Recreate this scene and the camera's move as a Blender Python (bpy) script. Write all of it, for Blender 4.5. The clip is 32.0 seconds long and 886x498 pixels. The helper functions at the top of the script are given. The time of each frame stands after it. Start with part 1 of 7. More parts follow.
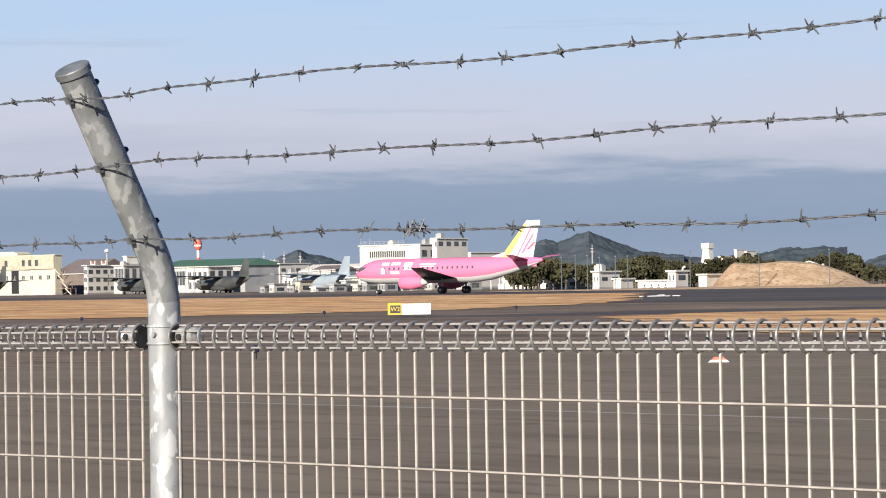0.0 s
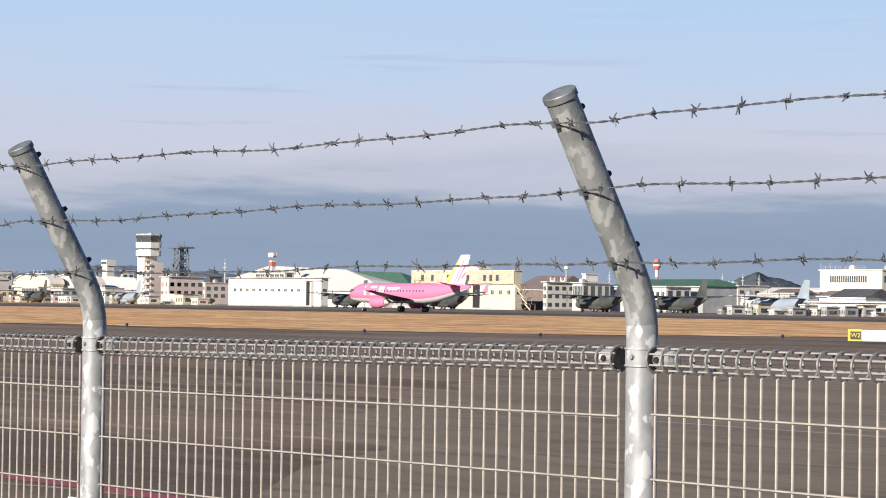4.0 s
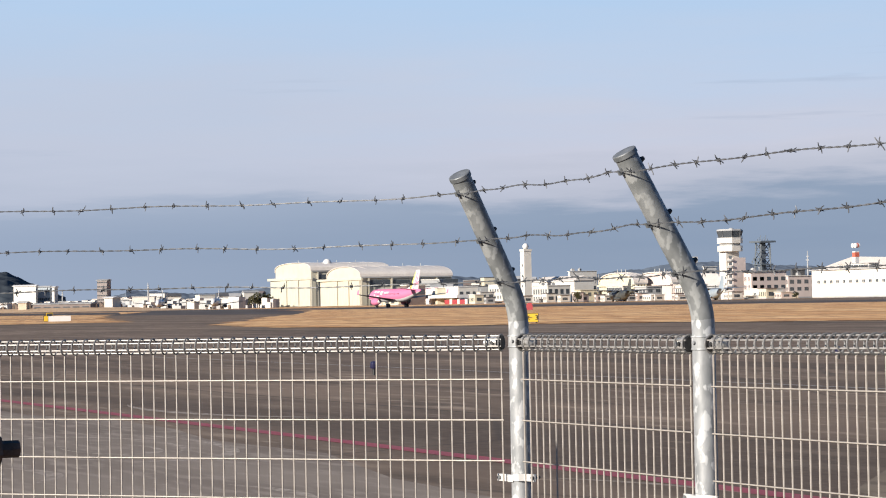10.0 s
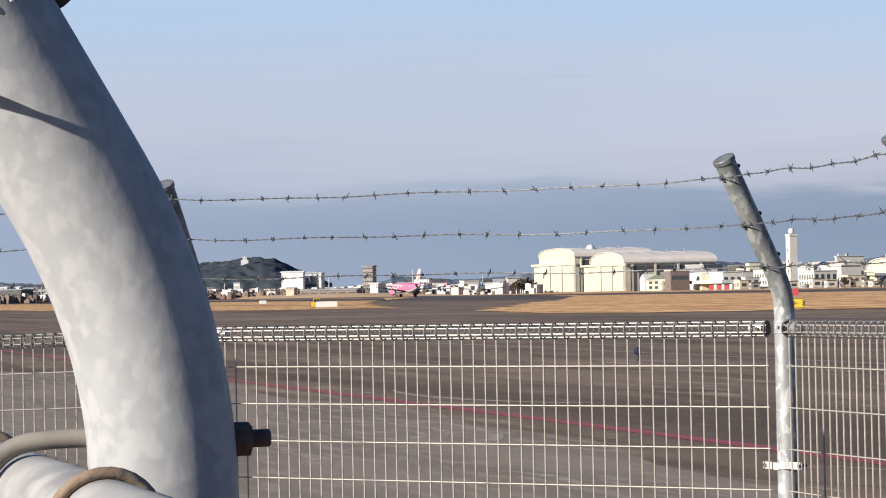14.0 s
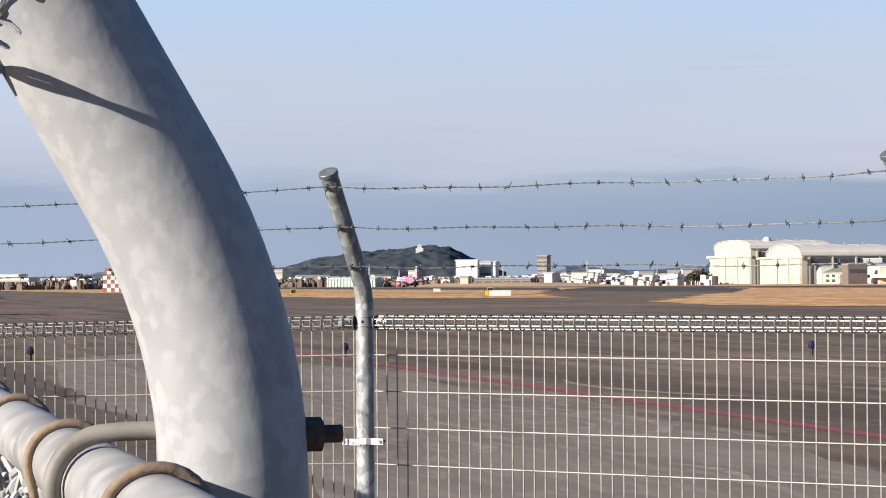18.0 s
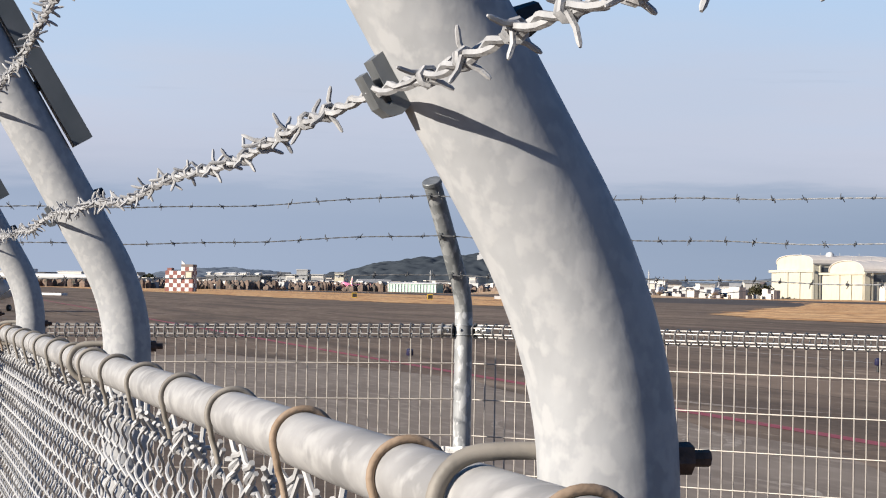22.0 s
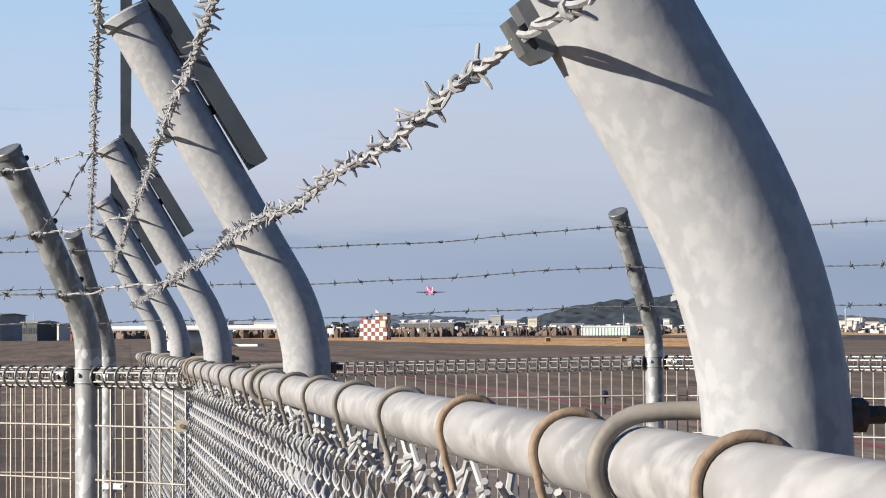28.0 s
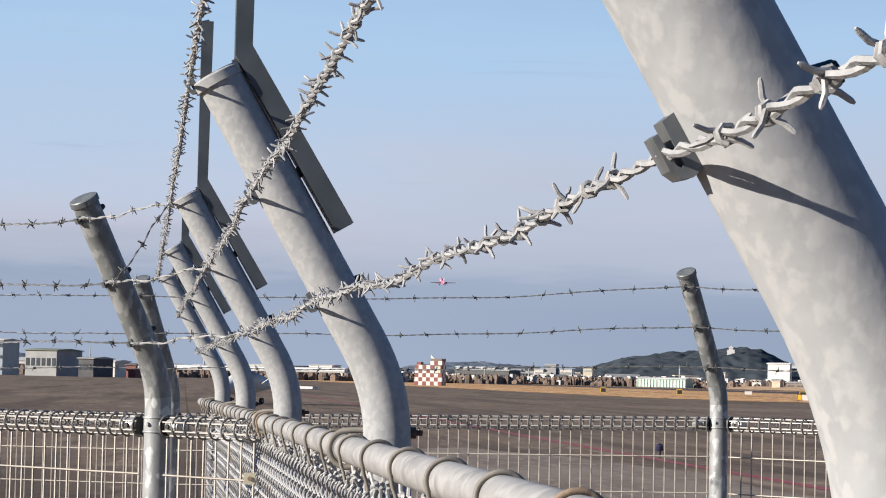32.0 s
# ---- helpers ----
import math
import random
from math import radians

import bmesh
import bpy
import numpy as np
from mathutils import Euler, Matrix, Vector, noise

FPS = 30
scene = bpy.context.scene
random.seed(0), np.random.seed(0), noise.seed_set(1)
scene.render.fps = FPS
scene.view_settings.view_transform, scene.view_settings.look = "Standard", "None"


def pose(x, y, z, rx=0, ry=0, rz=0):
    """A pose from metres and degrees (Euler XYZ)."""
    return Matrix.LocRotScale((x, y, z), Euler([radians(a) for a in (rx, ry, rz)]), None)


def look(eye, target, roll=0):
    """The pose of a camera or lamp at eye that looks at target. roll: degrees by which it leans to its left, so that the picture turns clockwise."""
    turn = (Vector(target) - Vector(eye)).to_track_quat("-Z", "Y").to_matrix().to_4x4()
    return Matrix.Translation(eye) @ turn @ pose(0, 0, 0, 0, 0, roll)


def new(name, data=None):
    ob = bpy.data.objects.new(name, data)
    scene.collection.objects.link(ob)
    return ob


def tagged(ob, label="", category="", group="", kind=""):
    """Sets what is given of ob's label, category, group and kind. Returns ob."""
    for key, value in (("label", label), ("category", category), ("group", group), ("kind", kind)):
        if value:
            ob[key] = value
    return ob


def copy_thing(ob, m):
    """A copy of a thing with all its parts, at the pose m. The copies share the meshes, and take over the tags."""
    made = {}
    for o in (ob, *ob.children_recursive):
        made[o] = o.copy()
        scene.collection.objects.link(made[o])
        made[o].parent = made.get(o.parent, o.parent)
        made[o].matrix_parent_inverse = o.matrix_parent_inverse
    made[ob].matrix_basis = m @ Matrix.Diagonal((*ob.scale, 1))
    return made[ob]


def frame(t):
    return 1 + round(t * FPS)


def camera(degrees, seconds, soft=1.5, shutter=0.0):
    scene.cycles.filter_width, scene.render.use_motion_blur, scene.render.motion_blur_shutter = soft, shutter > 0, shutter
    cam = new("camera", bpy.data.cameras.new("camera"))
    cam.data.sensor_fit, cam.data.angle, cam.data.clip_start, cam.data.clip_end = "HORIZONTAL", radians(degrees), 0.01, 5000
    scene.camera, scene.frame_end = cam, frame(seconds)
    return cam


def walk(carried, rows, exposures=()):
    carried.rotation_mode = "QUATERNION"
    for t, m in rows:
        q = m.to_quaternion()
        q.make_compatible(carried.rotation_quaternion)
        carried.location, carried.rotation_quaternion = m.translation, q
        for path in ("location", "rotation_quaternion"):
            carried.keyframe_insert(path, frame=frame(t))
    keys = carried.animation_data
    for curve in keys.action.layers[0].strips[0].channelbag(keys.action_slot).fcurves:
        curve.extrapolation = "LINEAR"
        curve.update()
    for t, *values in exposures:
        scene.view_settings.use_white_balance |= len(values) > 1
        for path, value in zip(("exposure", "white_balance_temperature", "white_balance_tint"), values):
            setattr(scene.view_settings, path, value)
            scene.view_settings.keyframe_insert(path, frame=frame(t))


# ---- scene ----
cam = camera(21.9, 32.0, soft=1.1)
# seconds, eye x y z, yaw to the left from +y, pitch, roll
PATH = [
    (0, 0.074, -0.029, 1.675, 19.63, 0.89, -0.95),
    (0.5, 0.070, -0.025, 1.679, 21.01, 0.86, -0.56),
    (1, 0.067, -0.023, 1.679, 22.69, 0.90, -0.53),
    (1.5, 0.060, -0.029, 1.680, 24.56, 1.02, -0.25),
    (2, 0.057, -0.034, 1.682, 26.14, 1.11, 0.04),
    (2.5, 0.058, -0.040, 1.683, 27.47, 1.21, 0.32),
    (3, 0.052, -0.051, 1.684, 28.54, 1.32, 0.53),
    (3.5, 0.052, -0.065, 1.683, 29.74, 1.40, 0.82),
    (5.5, 0.047, -0.080, 1.686, 35.21, 1.27, -0.23),
    (6, 0.041, -0.070, 1.688, 36.50, 1.28, -0.51),
    (6.5, 0.043, -0.082, 1.688, 37.76, 1.33, -1.00),
    (7, 0.041, -0.087, 1.687, 38.80, 1.35, -1.24),
    (7.5, 0.043, -0.084, 1.684, 39.75, 1.35, -1.30),
    (8, 0.046, -0.093, 1.684, 40.63, 1.32, -1.25),
    (8.5, 0.045, -0.105, 1.685, 41.69, 1.30, -1.20),
    (9, 0.044, -0.116, 1.682, 43.04, 1.31, -1.17),
    (9.5, 0.046, -0.149, 1.688, 44.36, 1.31, -1.04),
    (10, 0.040, -0.156, 1.691, 45.54, 1.32, -1.11),
    (10.5, 0.032, -0.151, 1.691, 46.67, 1.34, -1.05),
    (11, 0.022, -0.152, 1.691, 47.61, 1.31, -0.91),
    (11.5, 0.013, -0.158, 1.692, 48.49, 1.29, -0.80),
    (12, 0.014, -0.154, 1.693, 49.28, 1.28, -0.83),
    (12.5, 0.011, -0.144, 1.692, 49.97, 1.27, -0.90),
    (13, 0.013, -0.139, 1.691, 50.69, 1.22, -1.00),
    (13.5, 0.015, -0.134, 1.690, 51.36, 1.16, -1.13),
    (14, 0.016, -0.131, 1.691, 52.13, 1.09, -1.16),
    (14.5, 0.028, -0.132, 1.692, 52.82, 1.04, -1.11),
    (16.5, 0.067, -0.128, 1.693, 54.89, 1.11, -0.85),
    (17, 0.057, -0.124, 1.692, 55.45, 1.06, -0.71),
    (17.5, 0.041, -0.106, 1.694, 55.99, 0.99, -0.53),
    (18, 0.024, -0.087, 1.693, 56.50, 0.88, -0.38),
    (18.5, 0.037, -0.087, 1.690, 56.96, 0.82, -0.30),
    (19, 0.056, -0.100, 1.693, 57.32, 0.80, -0.03),
    (19.5, 0.060, -0.100, 1.694, 57.52, 0.84, 0.03),
    (20, 0.064, -0.101, 1.695, 57.64, 0.85, 0.19),
    (20.5, 0.058, -0.106, 1.695, 57.71, 0.86, 0.34),
    (21, 0.054, -0.114, 1.699, 57.71, 0.90, 0.52),
    (21.5, 0.036, -0.149, 1.702, 57.78, 0.98, 0.75),
    (22, -0.009, -0.223, 1.702, 58.04, 1.04, 1.04),
    (22.5, -0.032, -0.233, 1.699, 58.57, 1.04, 1.51),
    (23, -0.030, -0.236, 1.708, 59.19, 1.02, 2.08),
    (23.5, -0.030, -0.238, 1.711, 59.81, 0.99, 2.53),
    (24, -0.028, -0.238, 1.710, 60.41, 1.03, 2.81),
    (24.5, -0.038, -0.239, 1.710, 60.82, 1.09, 2.82),
    (25, -0.048, -0.234, 1.710, 61.23, 1.16, 2.61),
    (25.5, -0.038, -0.235, 1.707, 61.65, 1.22, 2.32),
    (26, -0.041, -0.233, 1.706, 62.01, 1.26, 2.00),
    (26.5, -0.025, -0.237, 1.704, 62.31, 1.42, 1.62),
    (28.5, -0.036, -0.180, 1.660, 62.83, 2.15, -0.74),
    (29, -0.035, -0.186, 1.663, 62.78, 2.00, -0.90),
    (29.5, -0.057, -0.192, 1.665, 62.87, 1.85, -0.87),
    (30, -0.070, -0.208, 1.670, 63.17, 1.90, -0.39),
    (30.5, -0.067, -0.216, 1.672, 63.59, 2.10, 0.17),
    (31, -0.071, -0.211, 1.674, 63.97, 2.43, 0.73),
    (31.5, -0.063, -0.215, 1.677, 64.21, 2.84, 1.11),
    (32, -0.047, -0.220, 1.692, 64.30, 3.28, 1.26),
]


def aim(x, y, z, yaw, pitch, roll):
    a, b = radians(yaw), radians(pitch)
    way = Vector((-math.sin(a) * math.cos(b), math.cos(a) * math.cos(b), math.sin(b)))
    return look((x, y, z), Vector((x, y, z)) + 2 * way, roll)


walk(cam, [(t, aim(*row)) for t, *row in PATH],
     exposures=[(0, 0.95), (7, 0.95), (10, 0.90), (13, 0.88), (17, 0.96), (20.5, 0.98), (22.5, 0.92), (26, 0.92), (29, 0.87), (32, 0.85)])

# ---------------------------------------------------------------- light
SUN_AZ, SUN_EL = 176.5, 19.7          # bearing to the left from +y, height
world = bpy.data.worlds.new("sky")
scene.world = world
world.use_nodes = True
wt = world.node_tree
wt.nodes.clear()


def wn(kind, **kw):
    n = wt.nodes.new(kind)
    for k, v in kw.items():
        if k == "op":
            n.operation = v
    return n


def wmath(op, a, b=None):
    n = wn("ShaderNodeMath", op=op)
    for i, v in enumerate((a, b)):
        if v is None:
            continue
        if isinstance(v, (int, float)):
            n.inputs[i].default_value = v
        else:
            wt.links.new(v, n.inputs[i])
    return n.outputs[0]


def wmix(fac, a, b):
    n = wn("ShaderNodeMix")
    n.data_type = "RGBA"
    for s, v in ((0, fac), (6, a), (7, b)):
        if isinstance(v, (int, float)):
            n.inputs[s].default_value = v
        elif isinstance(v, tuple):
            n.inputs[s].default_value = v
        else:
            wt.links.new(v, n.inputs[s])
    return n.outputs[2]


def wramp(fac, stops):
    n = wn("ShaderNodeValToRGB")
    wt.links.new(fac, n.inputs[0])
    e = n.color_ramp.elements
    while len(e) < len(stops):
        e.new(0.5)
    for el, (p, c) in zip(e, stops):
        el.position, el.color = p, (*c, 1)
    return n.outputs[0]


sky = wn("ShaderNodeTexSky")
sky.sky_type = "NISHITA"
sky.sun_disc = False
sky.sun_elevation = radians(SUN_EL)
sky.sun_rotation = radians(-SUN_AZ)
sky.air_density, sky.dust_density, sky.ozone_density = 1.0, 0.6, 1.5
coord = wn("ShaderNodeTexCoord")
sep = wn("ShaderNodeSeparateXYZ")
wt.links.new(coord.outputs["Generated"], sep.inputs[0])
# flat layers of cloud: noise stretched along the horizon
def cloud(scale, detail, rough, off=0.0):
    mp = wn("ShaderNodeMapping")
    mp.inputs["Scale"].default_value = scale
    mp.inputs["Location"].default_value = (off, off * 0.7, off)
    wt.links.new(coord.outputs["Generated"], mp.inputs[0])
    n = wn("ShaderNodeTexNoise")
    n.inputs["Scale"].default_value = 1.0
    n.inputs["Detail"].default_value = detail
    n.inputs["Roughness"].default_value = rough
    wt.links.new(mp.outputs[0], n.inputs["Vector"])
    return n.outputs[0]


def grey(v):
    return (v, v, v)


wob = wmath("ADD", wmath("MULTIPLY", wmath("SUBTRACT", cloud((5.0, 5.0, 46.0), 5.0, 0.5), 0.5), 0.040),
            wmath("MULTIPLY", wmath("SUBTRACT", cloud((14.0, 14.0, 130.0), 7.0, 0.62, 3.0), 0.5), 0.022))
# the bank's top sinks towards its far end
sink = wmath("MULTIPLY", wramp(sep.outputs[1], [(0.42, grey(1.0)), (0.62, grey(0.0))]), 0.004)
hgt = wmath("ADD", wmath("ADD", sep.outputs[2], wob), sink)
# veil of cloud over the clear sky, by height over the horizon
veil = wramp(wmath("MULTIPLY", hgt, 4.0), [
    (0.0, (3.04, 3.75, 4.91)), (0.10, (2.74, 3.50, 4.76)), (0.17, (2.99, 3.75, 5.00)), (0.20, (5.07, 5.40, 6.45)),
    (0.27, (6.09, 6.30, 7.41)), (0.40, (5.48, 6.60, 8.37)), (0.60, (4.67, 6.60, 9.04)), (0.9, (3.45, 5.20, 7.89))])
# pale drifts and thin dark wisps in the lower sky
drift = wmath("MULTIPLY", wramp(cloud((6.0, 6.0, 40.0), 6.0, 0.55, 7.0), [(0.50, grey(0.0)), (0.70, grey(1.0))]),
              wramp(sep.outputs[2], [(0.045, grey(0.0)), (0.065, grey(0.55)), (0.095, grey(0.3)), (0.13, grey(0.0))]))
veil = wmix(drift, veil, (6.60, 6.65, 7.46, 1))
wisp = wmath("MULTIPLY", wramp(cloud((4.5, 4.5, 95.0), 6.0, 0.6, 12.0), [(0.63, grey(0.0)), (0.76, grey(1.0))]),
             wramp(sep.outputs[2], [(0.045, grey(0.0)), (0.065, grey(0.55)), (0.10, grey(0.4)), (0.15, grey(0.3)), (0.18, grey(0.0))]))
veil = wmix(wisp, veil, (3.55, 4.20, 5.48, 1))
# the far end of the bank is thin and pale
thin = wmath("MULTIPLY", wramp(sep.outputs[1], [(0.42, grey(0.75)), (0.74, grey(0.0))]), wramp(sep.outputs[2], [(0.03, grey(1.0)), (0.075, grey(0.0))]))
veil = wmix(thin, veil, (4.11, 4.85, 6.35, 1))
# a paler stretch of cloud over the town
pale = wmath("MULTIPLY", wramp(sep.outputs[1], [(0.38, grey(0.0)), (0.47, grey(0.6)), (0.63, grey(0.6)), (0.74, grey(0.0))]), wramp(sep.outputs[2], [(0.03, grey(0.0)), (0.06, grey(1.0)), (0.085, grey(1.0)), (0.13, grey(0.0))]))
veil = wmix(pale, veil, (5.38, 6.00, 7.31, 1))
cover = wramp(sep.outputs[2], [(0.0, grey(0.95)), (0.165, grey(0.9)), (0.23, grey(0.0))])
clear = wmix(0.86, sky.outputs[0], (0.0, 0.9, 3.0, 1))
col = wmix(cover, clear, veil)
bg = wn("ShaderNodeBackground")
bg.inputs[1].default_value = 0.0545
wt.links.new(col, bg.inputs[0])
wo = wn("ShaderNodeOutputWorld")
wt.links.new(bg.outputs[0], wo.inputs[0])

sun = new("sun", bpy.data.lights.new("sun", "SUN"))
sun.data.energy, sun.data.angle, sun.data.color = 5.0, radians(0.53), (1.0, 0.92, 0.82)
sun.matrix_world = look((-60 * math.sin(radians(SUN_AZ)), 60 * math.cos(radians(SUN_AZ)), 60 * math.tan(radians(SUN_EL))), (0, 0, 0))
scene.view_settings.exposure = 0.88


# ---------------------------------------------------------------- materials
def mat(name, c1, c2=None, scale=8.0, rough=0.6, metal=0.0, bump=0.0, fine=60.0, spread=(0.35, 0.65), c3=None, obj_var=0.0,
        stretch=(1, 1, 1), detail=4.0, space="Object", spec=0.5, edge=(0.5, 0.72), chalk=0.0):
    """A surface of two or three colours mixed by noise at two scales, with relief."""
    m = bpy.data.materials.new(name)
    m.use_nodes = True
    nt = m.node_tree
    b = nt.nodes["Principled BSDF"]
    b.inputs["Roughness"].default_value = rough
    b.inputs["Metallic"].default_value = metal
    b.inputs["Specular IOR Level"].default_value = spec
    b.inputs["Diffuse Roughness"].default_value = chalk
    c2 = c2 or tuple(v * 0.85 for v in c1)
    tc = nt.nodes.new("ShaderNodeTexCoord")
    mp = nt.nodes.new("ShaderNodeMapping")
    mp.inputs["Scale"].default_value = stretch
    nt.links.new(tc.outputs[space], mp.inputs[0])
    n1 = nt.nodes.new("ShaderNodeTexNoise")
    n1.inputs["Scale"].default_value, n1.inputs["Detail"].default_value = scale, detail
    nt.links.new(mp.outputs[0], n1.inputs["Vector"])
    r1 = nt.nodes.new("ShaderNodeValToRGB")
    r1.color_ramp.elements[0].position, r1.color_ramp.elements[1].position = spread
    r1.color_ramp.elements[0].color, r1.color_ramp.elements[1].color = (*c1, 1), (*c2, 1)
    nt.links.new(n1.outputs[0], r1.inputs[0])
    out = r1.outputs[0]
    n2 = nt.nodes.new("ShaderNodeTexNoise")
    n2.inputs["Scale"].default_value, n2.inputs["Detail"].default_value = fine, 3.0
    nt.links.new(mp.outputs[0], n2.inputs["Vector"])
    if c3:
        r2 = nt.nodes.new("ShaderNodeValToRGB")
        r2.color_ramp.elements[0].position, r2.color_ramp.elements[1].position = edge
        nt.links.new(n2.outputs[0], r2.inputs[0])
        mx = nt.nodes.new("ShaderNodeMix")
        mx.data_type = "RGBA"
        mx.inputs[7].default_value = (*c3, 1)
        nt.links.new(r2.outputs[0], mx.inputs[0])
        nt.links.new(out, mx.inputs[6])
        out = mx.outputs[2]
    if obj_var:
        oi = nt.nodes.new("ShaderNodeObjectInfo")
        hs = nt.nodes.new("ShaderNodeHueSaturation")
        ma = nt.nodes.new("ShaderNodeMapRange")
        ma.inputs[3].default_value, ma.inputs[4].default_value = 1 - obj_var, 1 + obj_var
        nt.links.new(oi.outputs["Random"], ma.inputs[0])
        nt.links.new(ma.outputs[0], hs.inputs["Value"])
        nt.links.new(out, hs.inputs["Color"])
        out = hs.outputs[0]
    nt.links.new(out, b.inputs["Base Color"])
    if bump:
        bp = nt.nodes.new("ShaderNodeBump")
        bp.inputs["Strength"].default_value, bp.inputs["Distance"].default_value = bump, 0.01
        nt.links.new(n2.outputs[0], bp.inputs["Height"])
        nt.links.new(bp.outputs[0], b.inputs["Normal"])
    return m


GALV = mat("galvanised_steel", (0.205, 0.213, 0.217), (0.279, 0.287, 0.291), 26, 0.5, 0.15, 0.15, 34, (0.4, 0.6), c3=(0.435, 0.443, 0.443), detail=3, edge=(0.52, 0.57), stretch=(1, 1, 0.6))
# same zinc darkened for the arms, painting in the shade of their lean
GALV_ARM = mat("shaded_galvanised_steel", (0.136, 0.144, 0.144), (0.192, 0.199, 0.199), 26, 0.52, 0.15, 0.15, 34, (0.4, 0.6), c3=(0.271, 0.279, 0.275), detail=3, edge=(0.52, 0.57), stretch=(1, 1, 0.6))
GALV_OLD = mat("weathered_zinc", (0.271, 0.279, 0.271), (0.385, 0.394, 0.385), 20, 0.62, 0.15, 0.1, 90, (0.3, 0.7), c3=(0.476, 0.476, 0.459))
GALV_NEAR = mat("zinc_skin", (0.287, 0.293, 0.299), (0.336, 0.342, 0.348), 60, 0.58, 0.0, 0.04, 110, (0.30, 0.70), c3=(0.365, 0.367, 0.369), detail=5, edge=(0.47, 0.60), stretch=(1, 1, 0.8), spec=0.22, chalk=0.2)
RAIL = mat("pale_zinc", (0.215, 0.211, 0.207), (0.305, 0.299, 0.293), 22, 0.55, 0.05, 0.03, 60, (0.36, 0.62), c3=(0.350, 0.344, 0.334), detail=7, stretch=(0.6, 0.9, 1.1), spec=0.25, edge=(0.48, 0.66))
WIRE = mat("bright_wire", (0.258, 0.232, 0.203), (0.340, 0.308, 0.270), 30, 0.5, 0.1, 0.0, 200, spec=0.3)
WIRE_ROLL = mat("greyed_wire", (0.238, 0.226, 0.212), (0.328, 0.311, 0.290), 30, 0.5, 0.2, 0.0, 200)
# darker wire tone for the roll's loops, their shade painted in
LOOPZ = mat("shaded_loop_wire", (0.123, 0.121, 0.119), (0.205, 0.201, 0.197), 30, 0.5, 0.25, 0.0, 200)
ZINC_DARK = mat("dark_zinc", (0.107, 0.115, 0.119), (0.18, 0.189, 0.193), 30, 0.5, 0.3, 0.05, 120)
CLASP = mat("silver_clasp", (0.41, 0.402, 0.385), (0.59, 0.582, 0.566), 60, 0.32, 0.55, 0.25, 90, c3=(0.18, 0.172, 0.164))
CLAMPW = mat("clean_zinc", (0.451, 0.443, 0.426), (0.517, 0.508, 0.492), 30, 0.5, 0.1, 0.0, 120)
BARB = mat("zinc_wire", (0.057, 0.06, 0.064), (0.123, 0.125, 0.13), 40, 0.5, 0.2, 0.0, 200)
BARB_NEAR = mat("chalky_wire", (0.238, 0.238, 0.242), (0.377, 0.377, 0.377), 60, 0.6, 0.05, 0.1, 400, spec=0.3)
LINKW = mat("coated_wire", (0.295, 0.297, 0.303), (0.41, 0.41, 0.41), 40, 0.5, 0.05, 0.0, 200, spec=0.3)
TIE = mat("dull_wire", (0.139, 0.127, 0.111), (0.23, 0.209, 0.18), 40, 0.65, 0.1, 0.05, 300, obj_var=0.15)
TIE_RUST = mat("rusty_wire", (0.197, 0.135, 0.086), (0.271, 0.205, 0.148), 60, 0.75, 0.0, 0.1, 300, obj_var=0.12)
DARKMETAL = mat("black_bolt", (0.012, 0.012, 0.013), (0.029, 0.029, 0.029), 60, 0.6, 0.2, 0.1, 200)
RUSTNUT = mat("rusted_nut", (0.060, 0.040, 0.031), (0.130, 0.080, 0.058), 160, 0.8, 0.1, 0.2, 500)
PLATE = mat("slate_steel", (0.045, 0.056, 0.066), (0.07, 0.08, 0.092), 20, 0.5, 0.2, 0.0, 100)
CREAMPL = mat("cream_plastic", (0.541, 0.508, 0.394), (0.492, 0.459, 0.344), 40, 0.5)

RUNWAY = mat("dark_asphalt", (0.051, 0.043, 0.041), (0.086, 0.074, 0.067), 0.03, 0.9, 0, 0, 0.4, stretch=(1, 4, 1), spec=0.2)
GRASS = mat("dry_turf", (0.530, 0.280, 0.118), (0.710, 0.465, 0.238), 0.07, 0.95, 0, 0, 0.34, (0.40, 0.60), c3=(0.246, 0.131, 0.07), stretch=(0.6, 3.0, 1), detail=9, spec=0.1, edge=(0.48, 0.62))
MOUND = mat("rough_turf", (0.41, 0.271, 0.164), (0.541, 0.385, 0.246), 0.25, 0.95, 0, 0, 1.2, (0.35, 0.65), c3=(0.205, 0.139, 0.066), detail=7, spec=0.1)
REDPAINT = mat("red_line_paint", (0.279, 0.045, 0.057), (0.221, 0.049, 0.057), 1.5, 0.7, 0, 0, 5, c3=(0.164, 0.098, 0.082), edge=(0.6, 0.8))
WHITEPAINT = mat("white_line_paint", (0.344, 0.328, 0.303), (0.246, 0.23, 0.205), 1.5, 0.8)
# both hill tones carry blue-grey distance haze painted into the base colour
HILL = mat("hazed_far_woods", (0.054, 0.069, 0.08), (0.086, 0.1, 0.11), 0.012, 1.0, 0, 0, 0.06, spec=0.0)
PALEHILL = mat("hazed_distant_woods", (0.107, 0.131, 0.164), (0.127, 0.152, 0.184), 0.02, 1.0, 0, 0, 0.1, spec=0.0)
LEAF = mat("dark_foliage", (0.037, 0.038, 0.021), (0.07, 0.064, 0.033), 0.4, 0.9, 0, 0, 3.0, obj_var=0.2, spec=0.1)
BARK = mat("bark", (0.066, 0.049, 0.037))
WHITEW = mat("white_wall", (0.525, 0.492, 0.435), (0.574, 0.545, 0.492), 0.2, 0.7, 0, 0, 1.5, obj_var=0.07)
PINKW = mat("pinkish_wall", (0.492, 0.41, 0.369), (0.541, 0.459, 0.418), 0.2, 0.7, 0, 0, 1.5)
